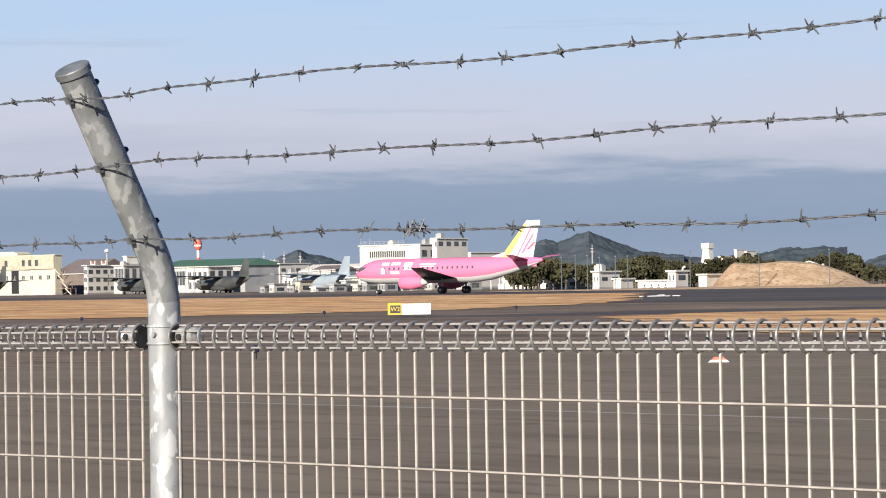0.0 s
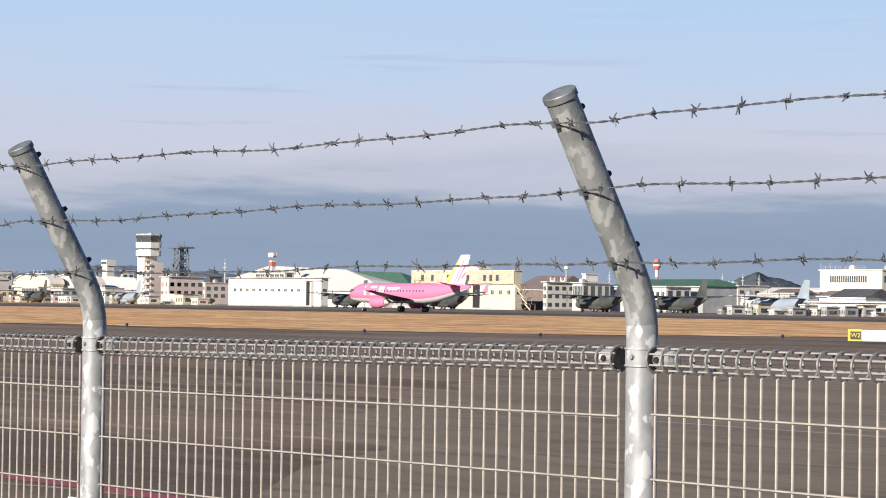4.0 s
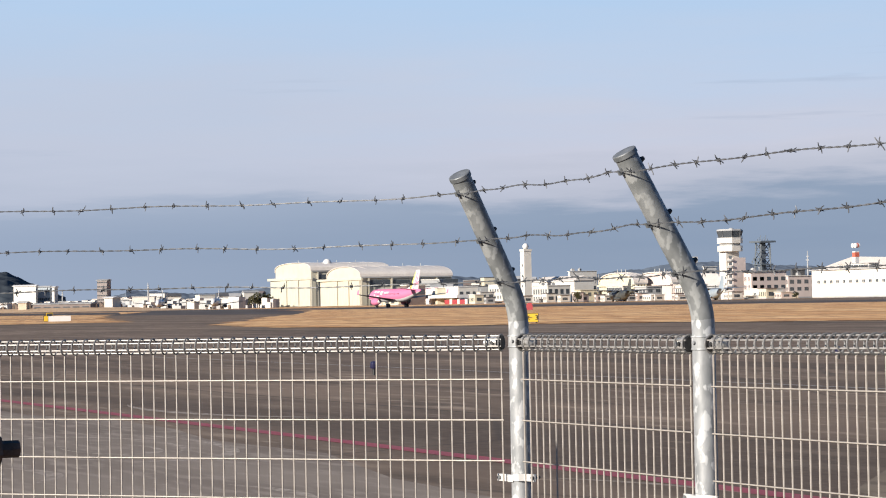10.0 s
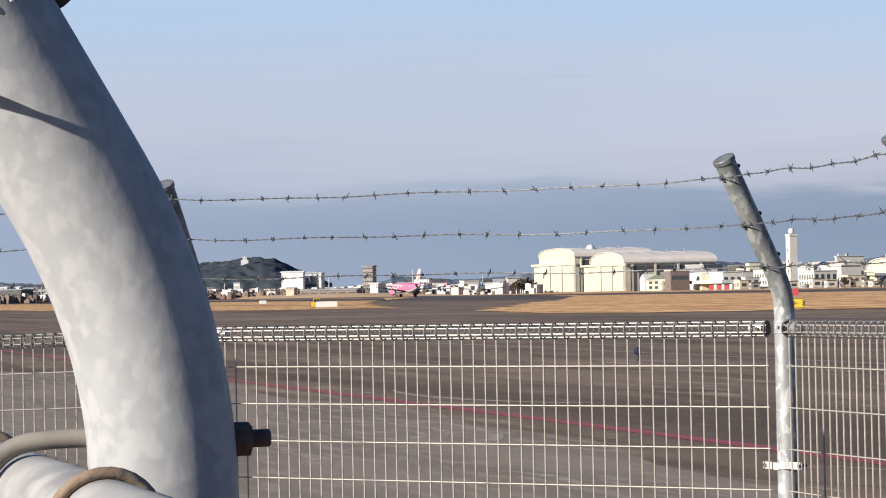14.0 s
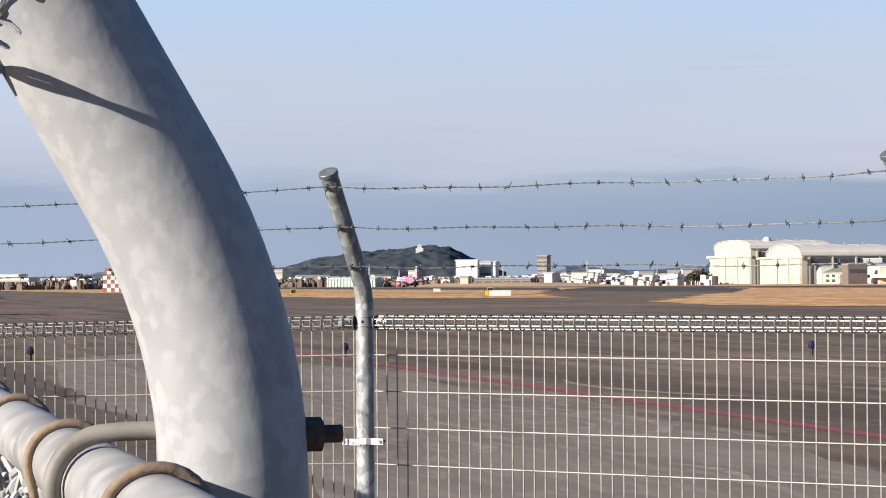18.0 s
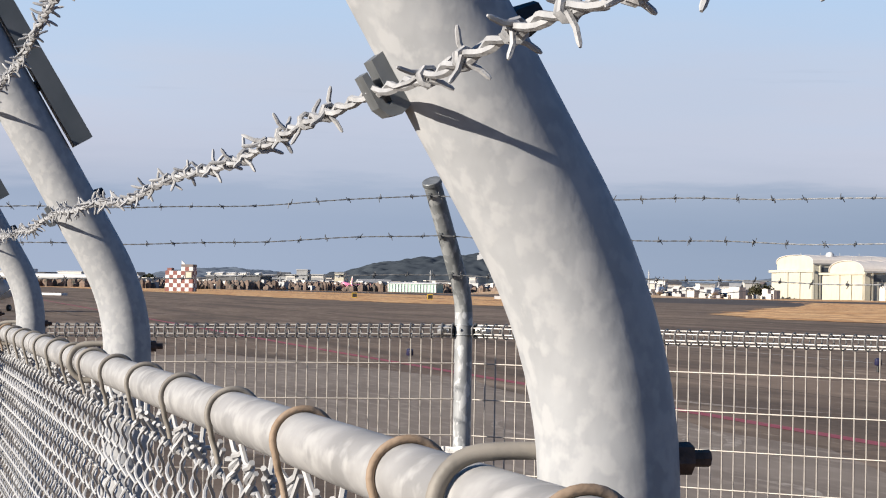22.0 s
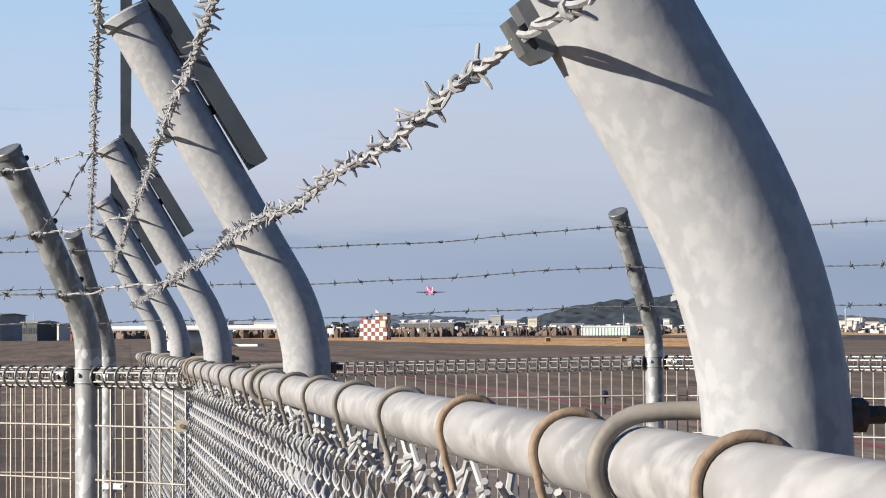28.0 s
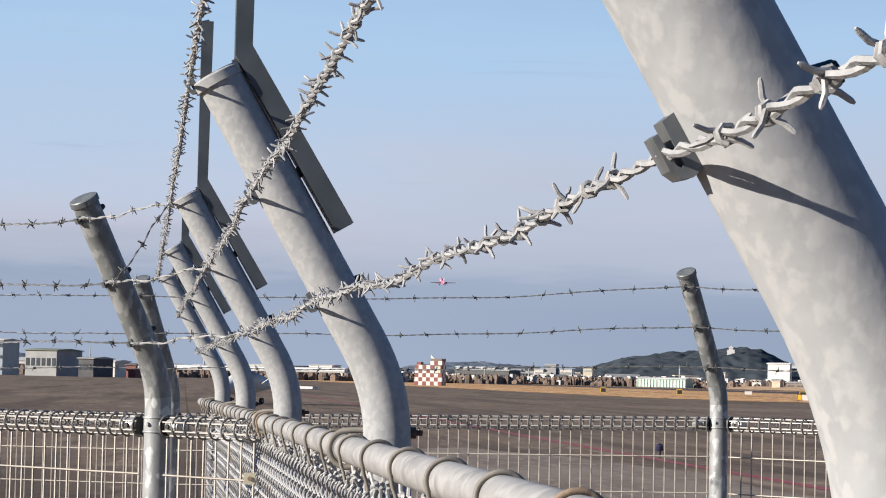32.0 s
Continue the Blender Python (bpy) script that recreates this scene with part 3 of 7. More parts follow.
def build_post(name, label, material, clamps=(), band=True, near=False, levels=LEVELS, top_z=0.498):
    """A bent post that leans along its x."""
    p = thing(name, label, "fence post", group="bent fence posts")
    axis = post_axis(top_z)
    if near:
        axis = [(x, y, z + (0.004 if z > Z0 + 0.05 else 0.0)) for x, y, z in axis]
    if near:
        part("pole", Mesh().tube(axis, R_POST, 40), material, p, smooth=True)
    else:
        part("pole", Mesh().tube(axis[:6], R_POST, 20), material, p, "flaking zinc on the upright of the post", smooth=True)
        # same pipe as the upright; its shade is put into the colour
        part("bent_arm", Mesh().tube(axis[5:], R_POST, 20), GALV_ARM, p, "leaning arm in a darker zinc tone painted as shade", smooth=True)
    d = Vector((math.sin(radians(30)), 0, math.cos(radians(30))))
    c = Vector((lean(top_z), 0, Z0 + top_z))
    part("cap", Mesh().tube([c - d * 0.012, c - d * 0.011, c + d * 0.0005, c + d * 0.0025], [R_POST, 0.0332, 0.0332, 0.0315], 28), material if near else ZINC_DARK, p, smooth=True)
    side = Vector((math.cos(radians(30)), 0, -math.sin(radians(30))))
    for z, _ in levels:
        a = Vector((lean(z), 0, Z0 + z))
        tilt = tilt_at(z)
        dd = Vector((math.sin(radians(tilt)), 0, math.cos(radians(tilt))))
        ss = Vector((math.cos(radians(tilt)), 0, -math.sin(radians(tilt))))
        q = a + ss * R_POST + dd * R_POST * math.tan(radians(tilt))
        mm = Matrix(((ss.x, 0, dd.x, q.x), (ss.y, 1, dd.y, q.y), (ss.z, 0, dd.z, q.z), (0, 0, 0, 1)))
        if near:
            # a stout hooked plate that stands up past the wire
            clip = Mesh().prism([(-0.003, -0.008), (0.002, -0.0095), (0.007, -0.008), (0.0095, -0.003), (0.0095, 0.012), (0.0068, 0.0125), (0.0062, -0.002), (0.0048, -0.004), (0.0032, -0.003), (0.0028, 0.016), (-0.003, 0.017)], -0.008, 0.008, "y")
        else:
            clip = Mesh().prism([(-0.002, -0.007), (0.003, -0.008), (0.011, -0.005), (0.0115, 0.009), (0.009, 0.0095), (0.0075, -0.002), (0.002, -0.0035), (0.002, 0.011), (-0.002, 0.011)], -0.0055, 0.0055, "y")
        part("wire_clip", clip, ZINC_DARK, p, "small bent steel clip holding the barbed wire", m=mm)
        part("clip_bolt", Mesh().tube([(-2 * R_POST - 0.013, 0, 0), (-2 * R_POST - 0.004, 0, 0), (-2 * R_POST + 0.004, 0, 0)], [0.0055, 0.0075, 0.0075], 6), DARKMETAL, p, "dark bolt end", m=mm)
    if band:
        ring = Mesh()
        for z in (-0.017, 0.015):
            ring.tube([((R_POST + 0.0012) * math.cos(a * math.pi / 12), (R_POST + 0.0012) * math.sin(a * math.pi / 12), Z0 + z) for a in range(24)], 0.0026, 5, closed=True)
        ring.tube([(0, 0, Z0 - 0.017), (0, 0, Z0 + 0.015)], R_POST + 0.0013, 24, cap=False)
        part("band", ring, material, p, smooth=True)
        part("rivet", Mesh().tube([(R_POST * 0.9, 0.006, Z0), (R_POST + 0.006, 0.006, Z0)], 0.0048, 8), material, p)
    for z in clamps:
        for sy, dz in ((-1, -0.002), (1, 0.002)):
            zz = Z0 + z + dz
            cl = Mesh().prism([(R_POST * 0.8, sy * 0.0004), (R_POST + 0.004, sy * 0.0004), (R_POST + 0.004, sy * 0.024), (0.022, sy * 0.036), (0.022, sy * 0.082), (0.017, sy * 0.082), (0.017, sy * 0.033), (R_POST * 0.8, sy * 0.02)][::sy], zz - 0.0105, zz + 0.0105, "z")
            clamp = part("clamp", cl, CLAMPW, p, "pale steel clamp plate joining the panel")
            part("clamp_bolt", Mesh().tube([(0.022, sy * 0.072, zz), (0.027, sy * 0.072, zz)], 0.0062, 6), ZINC_DARK, clamp)
            part("bolt_end", Mesh().tube([(-0.006, sy * 0.072, zz), (0.016, sy * 0.072, zz)], 0.0045, 6), DARKMETAL, clamp)
    return p


ZP = (0.03, 3.16)
A, B, C, D = (-1.858, 3.83), (-3.744, 4.501), (-4.678, 4.783), (-6.557, 3.95)
F = (-7.911, 2.496)
G = (-9.21, 1.14)
E = (-5.025, 1.466)
H = (-6.84, 0.63)
# each post: bearing of its lean, height of its band, cap and wires above the common level
POSTS = {ZP: (-109.6, 0.018, 0.492, (0.447, 0.325, 0.196)), A: (-109.6, 0.0188, 0.491, (0.447, 0.326, 0.196)), B: (-109.6, 0.0, 0.482, (0.443, 0.308, 0.181)),
         C: (-93.4, -0.002, 0.477, (0.434, 0.297, 0.177)), D: (-63.0, -0.001, 0.480, (0.443, 0.313, 0.183)), F: (-52, -0.039, 0.44, (0.394, 0.263, 0.138)),
         G: (-45, -0.05, 0.445, (0.405, 0.27, 0.137)), E: (-69.8, 0.006, 0.492, (0.455, 0.318, 0.188)), H: (-66, 0.004, 0.492, (0.455, 0.318, 0.188))}
for q, (ang, lift, cap, wires) in POSTS.items():
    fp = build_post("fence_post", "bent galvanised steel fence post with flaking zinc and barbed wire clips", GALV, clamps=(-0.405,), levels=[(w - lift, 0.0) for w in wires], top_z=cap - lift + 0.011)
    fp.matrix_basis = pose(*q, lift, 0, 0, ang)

# one upright wire of a panel with its loop round the rolled top
UPRIGHT = Mesh().tube([(0, 0, -1.5), (0, 0, -ROLL - 0.004), (-0.003, 0, -ROLL + 0.002)], 0.0026, 6).data("upright_wire", WIRE, True)
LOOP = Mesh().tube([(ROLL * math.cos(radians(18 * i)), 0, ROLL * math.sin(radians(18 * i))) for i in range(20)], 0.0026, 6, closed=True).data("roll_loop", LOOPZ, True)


def fence_panel(p, q, gap0=0.03, gap1=0.03, free=False, lift=None, pitch=PITCH, drop=0.109, first=None):
    """A welded mesh panel with a rolled top between two posts."""
    a, b = Vector((*p, 0)), Vector((*q, 0))
    d = b - a
    length = d.length
    turn = math.degrees(math.atan2(d.y, d.x))
    t = thing("mesh_fence_panel", "pale welded steel wire fence panel with a rolled cage top", "fence panel", pose(a.x, a.y, 0, 0, 0, turn), group="mesh fence panels")
    za, zb = lift or (POSTS[p][1], POSTS[q][1])

    def rise(x):
        return Z0 - 0.004 + za + (zb - za) * x / length

    k = int((length - gap0 - gap1) / pitch)
    x0 = gap0 + (length - gap0 - gap1 - k * pitch) / 2
    if first is not None:
        x0 = first
        k = int((length - 0.04 - first) / pitch)
    for i in range(k + 1):
        part("upright_wire", UPRIGHT, WIRE, t, m=pose(x0 + i * pitch, 0.012, rise(x0 + i * pitch), 0, 0, 90))
        part("roll_loop", LOOP, WIRE_ROLL, t, m=pose(x0 + i * pitch, 0.012, rise(x0 + i * pitch), 0, 0, 90))
    n = 0
    xa, xb = x0 - 0.006, x0 + k * pitch + 0.006
    level = Mesh().tube([(xa, 0, rise(xa) - Z0), (xb, 0, rise(xb) - Z0)], 0.0023, 5)
    data = level.data("level_wire", WIRE, True)
    for i in range(12):
        part("level_wire", data, WIRE, t, m=pose(0, 0.012 + 0.004 * FRONT[0], Z0 - drop - 0.1215 * i))
    rolled = level.data("roll_wire", WIRE_ROLL, True)
    for ang in (150, 95, 30, -30, -85, 210):
        r = ROLL - 0.004
        part("roll_wire", rolled, WIRE_ROLL, t, m=pose(0, 0.012 + r * math.cos(radians(ang)) * FRONT[0], Z0 + r * math.sin(radians(ang))))
    for x0, s in ((xa, 1), (xb, -1))[1 if free else 0:]:
        prof = ((0.012, 0.012), (0.016, 0.0185), (0.034, 0.0195), (0.037, 0.0155), (0.041, 0.0185), (0.055, 0.0175), (0.059, 0.009))
        clasp_ = part("roll_clasp", Mesh().tube([(x0 + s * d, 0.012, rise(x0 + s * d)) for d, r in prof], [r for d, r in prof], 14), CLASP, t, "bright zinc clasp inside the rolled top", smooth=True)
        part("clasp_rim", Mesh().tube([(x0 + s * d, 0.012, rise(x0 + s * d)) for d in (0.0, 0.009)], 0.0215, 14), DARKMETAL, clasp_, smooth=True)
        part("clasp_bolt", Mesh().tube([(x0 + s * 0.028, 0.012 - s_ * 0.024, rise(x0)) for s_ in (-1, 1)], 0.006, 6), DARKMETAL, clasp_)
    return t


FRONT = [1]
fence_panel(ZP, A, pitch=0.0380, drop=0.1025, lift=(0.023, 0.0188), first=0.054)
fence_panel(A, B, pitch=0.0393, first=0.0495)
fence_panel(B, C, pitch=0.0368)
fence_panel(C, D, first=0.0525, pitch=0.04052)
fence_panel(D, F, pitch=0.0362)
fence_panel(F, G, pitch=0.0362)
fence_panel(E, H)
short = fence_panel((-4.70, 1.60), E, 0.0, 0.03, free=True, lift=(0.006, 0.006))
part("end_loop", LOOP, WIRE_ROLL, short, m=pose(0.03, 0.012, Z0 + 0.002, 0, 0, 47))
tangle = Mesh()
rt = random.Random(8)
for i in range(26):
    c = Vector((rt.uniform(-0.03, 0.03), rt.uniform(-0.012, 0.02), Z0 + rt.uniform(-0.016, 0.016)))
    e = Vector((rt.gauss(0, 1), rt.gauss(0, 1), rt.gauss(0, 1))).normalized() * rt.uniform(0.006, 0.014)
    tangle.tube([c - e, c + e * 0.2 + Vector((0.002, 0, 0.002)), c + e], 0.0016, 5)
part("wire_tangle", tangle, LINKW, short, "tangle of bright cut wire ends inside the roll")


# ---------------------------------------------------------------- barbed wire
def barb_mesh(kind, size=1.0, slim=1.0):
    """Two short wires wound round the strand, their four cut ends standing off."""
    rnd = random.Random(kind)
    m = Mesh()
    coil = [(-0.004 + 0.008 * i / 14, 0.0036 * math.cos(2 * math.pi * i / 7), 0.0036 * math.sin(2 * math.pi * i / 7)) for i in range(15)]
    m.tube(coil, 0.0014 * slim, 5)
    flat = rnd.uniform(0, 6.283)
    for j in range(4):
        a = flat + math.pi * (j % 2) + (0.5 if j > 1 else -0.5) + rnd.uniform(-0.45, 0.45)
        tip = rnd.uniform(0.0115, 0.0175) * size
        x = -0.004 if j % 2 else 0.004
        slant = rnd.uniform(-0.006, 0.006)
        m.tube([(x, 0.002 * math.cos(a + 1.2), 0.002 * math.sin(a + 1.2)), (x + slant * 0.4, tip * 0.5 * math.cos(a), tip * 0.5 * math.sin(a)),
                (x + slant * 0.85, tip * 0.88 * math.cos(a), tip * 0.88 * math.sin(a)), (x + slant, tip * math.cos(a), tip * math.sin(a))], [0.0014 * slim, 0.0014 * slim, 0.0012 * slim, 0.0005], 6)
    return m


def strand(p, q, sag, seed, material, barbs, thick=0.0012, spacing=0.104, group="barbed wire spans", knots=0.0, near_ends=False, kink=0.0, dip=0.0):
    """A span of barbed wire: two twisted wires and the barbs on them."""
    rnd = random.Random(seed)
    a, b = Vector(p), Vector(q)
    d = b - a
    length = d.length
    t = thing("barbed_wire", "span of twisted zinc barbed wire between two posts", "barbed wire", Matrix.Translation(a), group=group)
    x = d.normalized()
    z = Vector((0, 0, 1))
    y = z.cross(x).normalized()
    z = x.cross(y)
    w1, w2 = rnd.uniform(0, 6), rnd.uniform(0, 6)

    def line(f):
        s = f * length
        bow = 4 * f * (1 - f)
        return x * s - z * (sag * bow + kink * math.exp(-((length - s - 0.13) / 0.08) ** 2) + dip * math.exp(-((s - 0.3) / 0.22) ** 2) * min(1.0, s / 0.08)) + z * (0.0035 * math.sin(9 * f + w1) + 0.002 * math.sin(23 * f + w2)) * min(1, bow * 4)

    steps = int(length / 0.008)
    for phase in (0, math.pi):
        pts = []
        for i in range(steps + 1):
            f = i / steps
            a2 = 2 * math.pi * f * length / 0.062 + phase
            pts.append(line(f) + (y * math.cos(a2) + z * math.sin(a2)) * thick * 1.05)
        part("twisted_wire", Mesh().tube(pts, thick, 5), material, t, smooth=True)
    n = int(length / spacing)
    for i in range(n):
        f = (i + 0.5 + rnd.uniform(-0.12, 0.12)) / n
        if near_ends and i in (0, n - 1):
            continue
        c = line(f)
        roll = rnd.uniform(0, 6.283)
        yy = y * math.cos(roll) + z * math.sin(roll)
        zz = x.cross(yy)
        mm = Matrix(((x.x, yy.x, zz.x, c.x), (x.y, yy.y, zz.y, c.y), (x.z, yy.z, zz.z, c.z), (0, 0, 0, 1)))
        part("barb", rnd.choice(barbs), material, t, m=mm)
    if knots:
        kn = Mesh()
        for i in range(40):
            c = line(knots + rnd.uniform(-0.012, 0.012)) + Vector((rnd.uniform(-1, 1), rnd.uniform(-1, 1), rnd.uniform(-0.8, 1))) * 0.009
            e = Vector((rnd.gauss(0, 1), rnd.gauss(0, 1), rnd.gauss(0, 1))).normalized() * rnd.uniform(0.004, 0.013)
            kn.tube([c - e, c + e], 0.0012, 4)
        part("wire_knot", kn, material, t, "tangled knot of cut wire ends")
    return t


BARBS = [barb_mesh(i).data("barb", BARB, True) for i in range(6)]
BARBS_NEAR = [barb_mesh(i + 10, 0.78, 0.85).data("barb", BARB_NEAR, True) for i in range(8)]


def hook(q, ang, z):
    """Where a strand is held on a post that leans along a bearing."""
    k = lean(z) + (R_POST + 0.007) / math.cos(radians(tilt_at(z)))
    a = radians(ang)
    return Vector((q[0] + k * math.cos(a), q[1] + k * math.sin(a), Z0 + z))


def post_hook(q, k):
    """Where a mesh-fence post holds its wire number k."""
    ang, lift, _, wires = POSTS[q]
    return hook(q, ang, wires[k] - lift) + Vector((0, 0, lift))


seed = 1
for p, q in ((ZP, A), (A, B), (B, C), (C, D), (D, F), (F, G), (E, H)):
    for k in range(3):
        strand(post_hook(p, k), post_hook(q, k), (-0.004, -0.002)[k] if p is ZP and k < 2 else (0.024, 0.013, 0.002)[k] if p is D else (0.016, 0.011, 0.006)[k] if p is C else 0.004, seed, BARB, BARBS, knots=0.66 if p is ZP and k == 2 else 0.0, kink=0.008 if p is ZP and k == 0 else 0.0)
        seed += 1


# ---------------------------------------------------------------- chain-link fence
NU, NN = Vector((-0.9494, 0.3140, 0)), Vector((-0.3140, -0.9494, 0))
N0 = Vector((-0.787, 0.388, 0)) + NN * 0.035
LEAN_N = math.degrees(math.atan2(NN.y, NN.x))
STOPS = [-2.0, 0.0, 2.0, 4.0, 6.0, 8.0]
NEAR_LEVELS = ((0.484, 0.0), (0.347, 0.0), (0.212, 0.0))
link_post = build_post("chain_link_post", "bent galvanised pipe post of a chain-link fence", GALV_NEAR, band=False, near=True, levels=NEAR_LEVELS)
link_post["group"] = "chain-link posts"
link_post["category"] = "fence post"


def nplace(s, off=0.0, z=0.0):
    return N0 + NU * s + NN * off + Vector((0, 0, z))


RAIL_OFF, RAIL_Z, RAIL_R = R_POST + 0.0185, Z0 + 0.038, 0.0174
ubolt = Mesh()
rz = RAIL_Z - Z0
ubolt.tube([(-0.03, 0, 0.062), (0.03, 0, 0.062), (RAIL_OFF - 0.006, 0, 0.0618)] + [(RAIL_OFF + (RAIL_R + 0.0058) * math.sin(radians(g_)), 0, rz + (RAIL_R + 0.0058) * math.cos(radians(g_))) for g_ in range(10, 200, 10)] + [(RAIL_OFF - 0.012, 0, rz - 0.022)], 0.004, 12)
part("hook_bolt", ubolt, TIE, link_post, "dull hook bolt round the top rail", smooth=True, m=pose(0, -0.012, Z0, 0, 0, -9))
nut = Mesh().tube([(-R_POST - 0.006, 0, Z0 + 0.06), (-R_POST + 0.004, 0, Z0 + 0.06)], 0.0072, 6).tube([(-R_POST - 0.0145, 0, Z0 + 0.06), (-R_POST - 0.004, 0, Z0 + 0.06)], 0.0037, 8)
part("nut", nut, RUSTNUT, link_post, "rusty brown bolt end and nut")
link_post.matrix_basis = pose(*nplace(STOPS[0])[:2], 0, 0, 0, LEAN_N)
for i, s in enumerate(STOPS[1:]):
    c = copy_thing(link_post, pose(*nplace(s)[:2], 0, 0, 0, LEAN_N))
    for piece in c.children:
        if piece.name.startswith(("hook_bolt", "nut")):
            piece.matrix_basis = Matrix.Translation((0, 0, -0.0038 * s)) @ piece.matrix_basis
    if i >= 1:
        # angle bar bolted up the back of the post, turned upright above the cap
        bar = Mesh()
        d = Vector((math.sin(radians(30)), 0, math.cos(radians(30))))
        ss = Vector((-math.cos(radians(30)), 0, math.sin(radians(30))))
        a0 = Vector((lean(0.285), 0, Z0 + 0.285)) + ss * (R_POST + 0.007)
        a1 = Vector((lean(0.515), 0, Z0 + 0.505)) + ss * (R_POST + 0.007)
        a2 = a1 + Vector((0, 0, 0.35 if s < 5 else 0.08))
        bar.loft([[a0 + Vector((0, -0.02, 0)), a0 + Vector((0, 0.02, 0)), a0 + ss * 0.025 + Vector((0, 0.02, 0)), a0 + ss * 0.025 + Vector((0, -0.02, 0))],
                  [a1 + Vector((0, -0.02, 0)), a1 + Vector((0, 0.02, 0)), a1 + ss * 0.025 + Vector((0, 0.02, 0)), a1 + ss * 0.025 + Vector((0, -0.02, 0))],
                  [a2 + Vector((0, -0.02, 0)), a2 + Vector((0, 0.02, 0)), a2 + Vector((-0.025, 0.02, 0)), a2 + Vector((-0.025, -0.02, 0))]])
        part("angle_bar", bar, PLATE, c, "slate-grey steel bar bolted up the post and turned upright")

rail = thing("top_rail", "pale galvanised pipe rail along the chain-link fence", "fence rail", Matrix.Translation(nplace(-2.6, RAIL_OFF, RAIL_Z + 0.0038 * 2.6)))
FALL = Vector((0, 0, -0.0038))        # the rail sinks slowly along the fence
for f0, f1 in ((0.0, 5.62), (5.62, 11.8)):
    part("rail_pipe", Mesh().tube([(NU + FALL) * f0, (NU + FALL) * (f1 - 0.002)], RAIL_R, 32), RAIL, rail, smooth=True)
part("rail_sleeve", Mesh().tube([(NU + FALL) * 5.56, (NU + FALL) * 5.68], RAIL_R + 0.0012, 32), RAIL, rail, smooth=True)
ARC = [((RAIL_R + 0.0022) * math.cos(radians(a)), 0.0006 * math.sin(radians(3 * a)), (RAIL_R + 0.0022) * math.sin(radians(a))) for a in range(-60, 205, 12)]
TIES = {}
for nm, mt in (("dull", TIE), ("rusty", TIE_RUST)):
    TIES[nm] = Mesh().tube(ARC + [(-RAIL_R * 0.90, 0.001, -0.018), (-RAIL_R * 0.72, 0.002, -0.026), (-RAIL_R * 0.60, 0.002, -0.036)], 0.0023, 10).data("tie_wire", mt, True)
for i in range(-5, 30):
    s = 0.168 + 0.2925 * i
    q = nplace(s, RAIL_OFF, RAIL_Z) + FALL * s
    kind = "rusty" if i in (-1, 0, 1, 13, 14) else "dull"
    ob = new("tie_wire", TIES[kind])
    ob.matrix_basis = pose(*q, 0, 0, LEAN_N + 180 + random.uniform(-5, 5))
    tagged(ob, kind + " tie wire looped over the top rail", "tie wire", "rail ties")

# woven wires of the chain link, each zigzag hooked into the next, and the twisted cut ends along the top
STEP, ROW = 0.0425, 0.0375
LINK_Z = RAIL_Z - 0.047
pts = []
for i in range(0, 8 * 38):
    f = i / 8
    pts.append(((STEP / 2 + 0.0024) * math.asin(0.97 * math.sin(math.pi * (f + 0.5))) / 1.326, 0.0040 * math.sin(2 * math.pi * (f + 0.5)), LINK_Z - ROW * f))
WOVEN = Mesh().tube(pts, 0.0017, 6).data("woven_wire", LINKW, True)
ENDS = []
for kind in range(4):
    rk = random.Random(60 + kind)
    tw = Mesh()
    for ph in (0, math.pi):
        coil = [(0.0026 * math.cos(ph + 7.5 * u), 0.0026 * math.sin(ph + 7.5 * u), -0.006 + 0.020 * u) for u in [i / 10 for i in range(11)]]
        sg_ = 1 if ph else -1
        tip = Vector((sg_ * rk.uniform(0.013, 0.020), -sg_ * rk.uniform(0.001, 0.008), rk.uniform(0.020, 0.029)))
        tw.tube(coil + [(sg_ * 0.006, -0.001 * sg_, 0.0165), tuple(tip)], 0.0023, 6)
        back = Vector((-sg_ * rk.uniform(0.015, 0.022), sg_ * rk.uniform(0.002, 0.006), rk.uniform(0.006, 0.016)))
        tw.tube([(0, 0, 0.002 + 0.003 * ph), tuple(back)], 0.0022, 6)
    ENDS.append(tw.data("twisted_end", LINKW, True))
net = thing("chain_link_mesh", "grey woven chain-link wire mesh below a pipe rail", "chain link", Matrix.Translation(nplace(0, RAIL_OFF - 0.004)))
s = -1.2
i = 0
tilt = random.Random(5)
while s < 8.3:
    part("woven_wire", WOVEN, LINKW, net, m=Matrix.Translation(NU * s + FALL * s + NN * (0.0015 if i % 2 else -0.0015)) @ pose(0, 0, 0, 0, 0, LEAN_N + 90 + (0 if i % 2 else 180)))
    if i % 2 == 0:
        part("twisted_end", tilt.choice(ENDS), LINKW, net, m=Matrix.Translation(NU * (s + STEP / 2) + FALL * s + Vector((0, 0, LINK_Z + tilt.uniform(-0.002, 0.002)))) @ pose(0, 0, 0, tilt.uniform(-10, 10), tilt.uniform(-16, 16), LEAN_N + 90 + tilt.uniform(-25, 25)))
    s += STEP
    i += 1

for i in range(5):
    pa, pb = nplace(STOPS[i]), nplace(STOPS[i + 1])
    for z, _ in NEAR_LEVELS:
        strand(hook(pa, LEAN_N, z), hook(pb, LEAN_N, z), 0.006, 50 + 3 * i + int(z * 10), BARB_NEAR, BARBS_NEAR, 0.0015, 0.062, "chain-link barbed wire", near_ends=True, kink=0.004 if i == 0 else 0.0, dip=0.008 if i == 1 else 0.0)

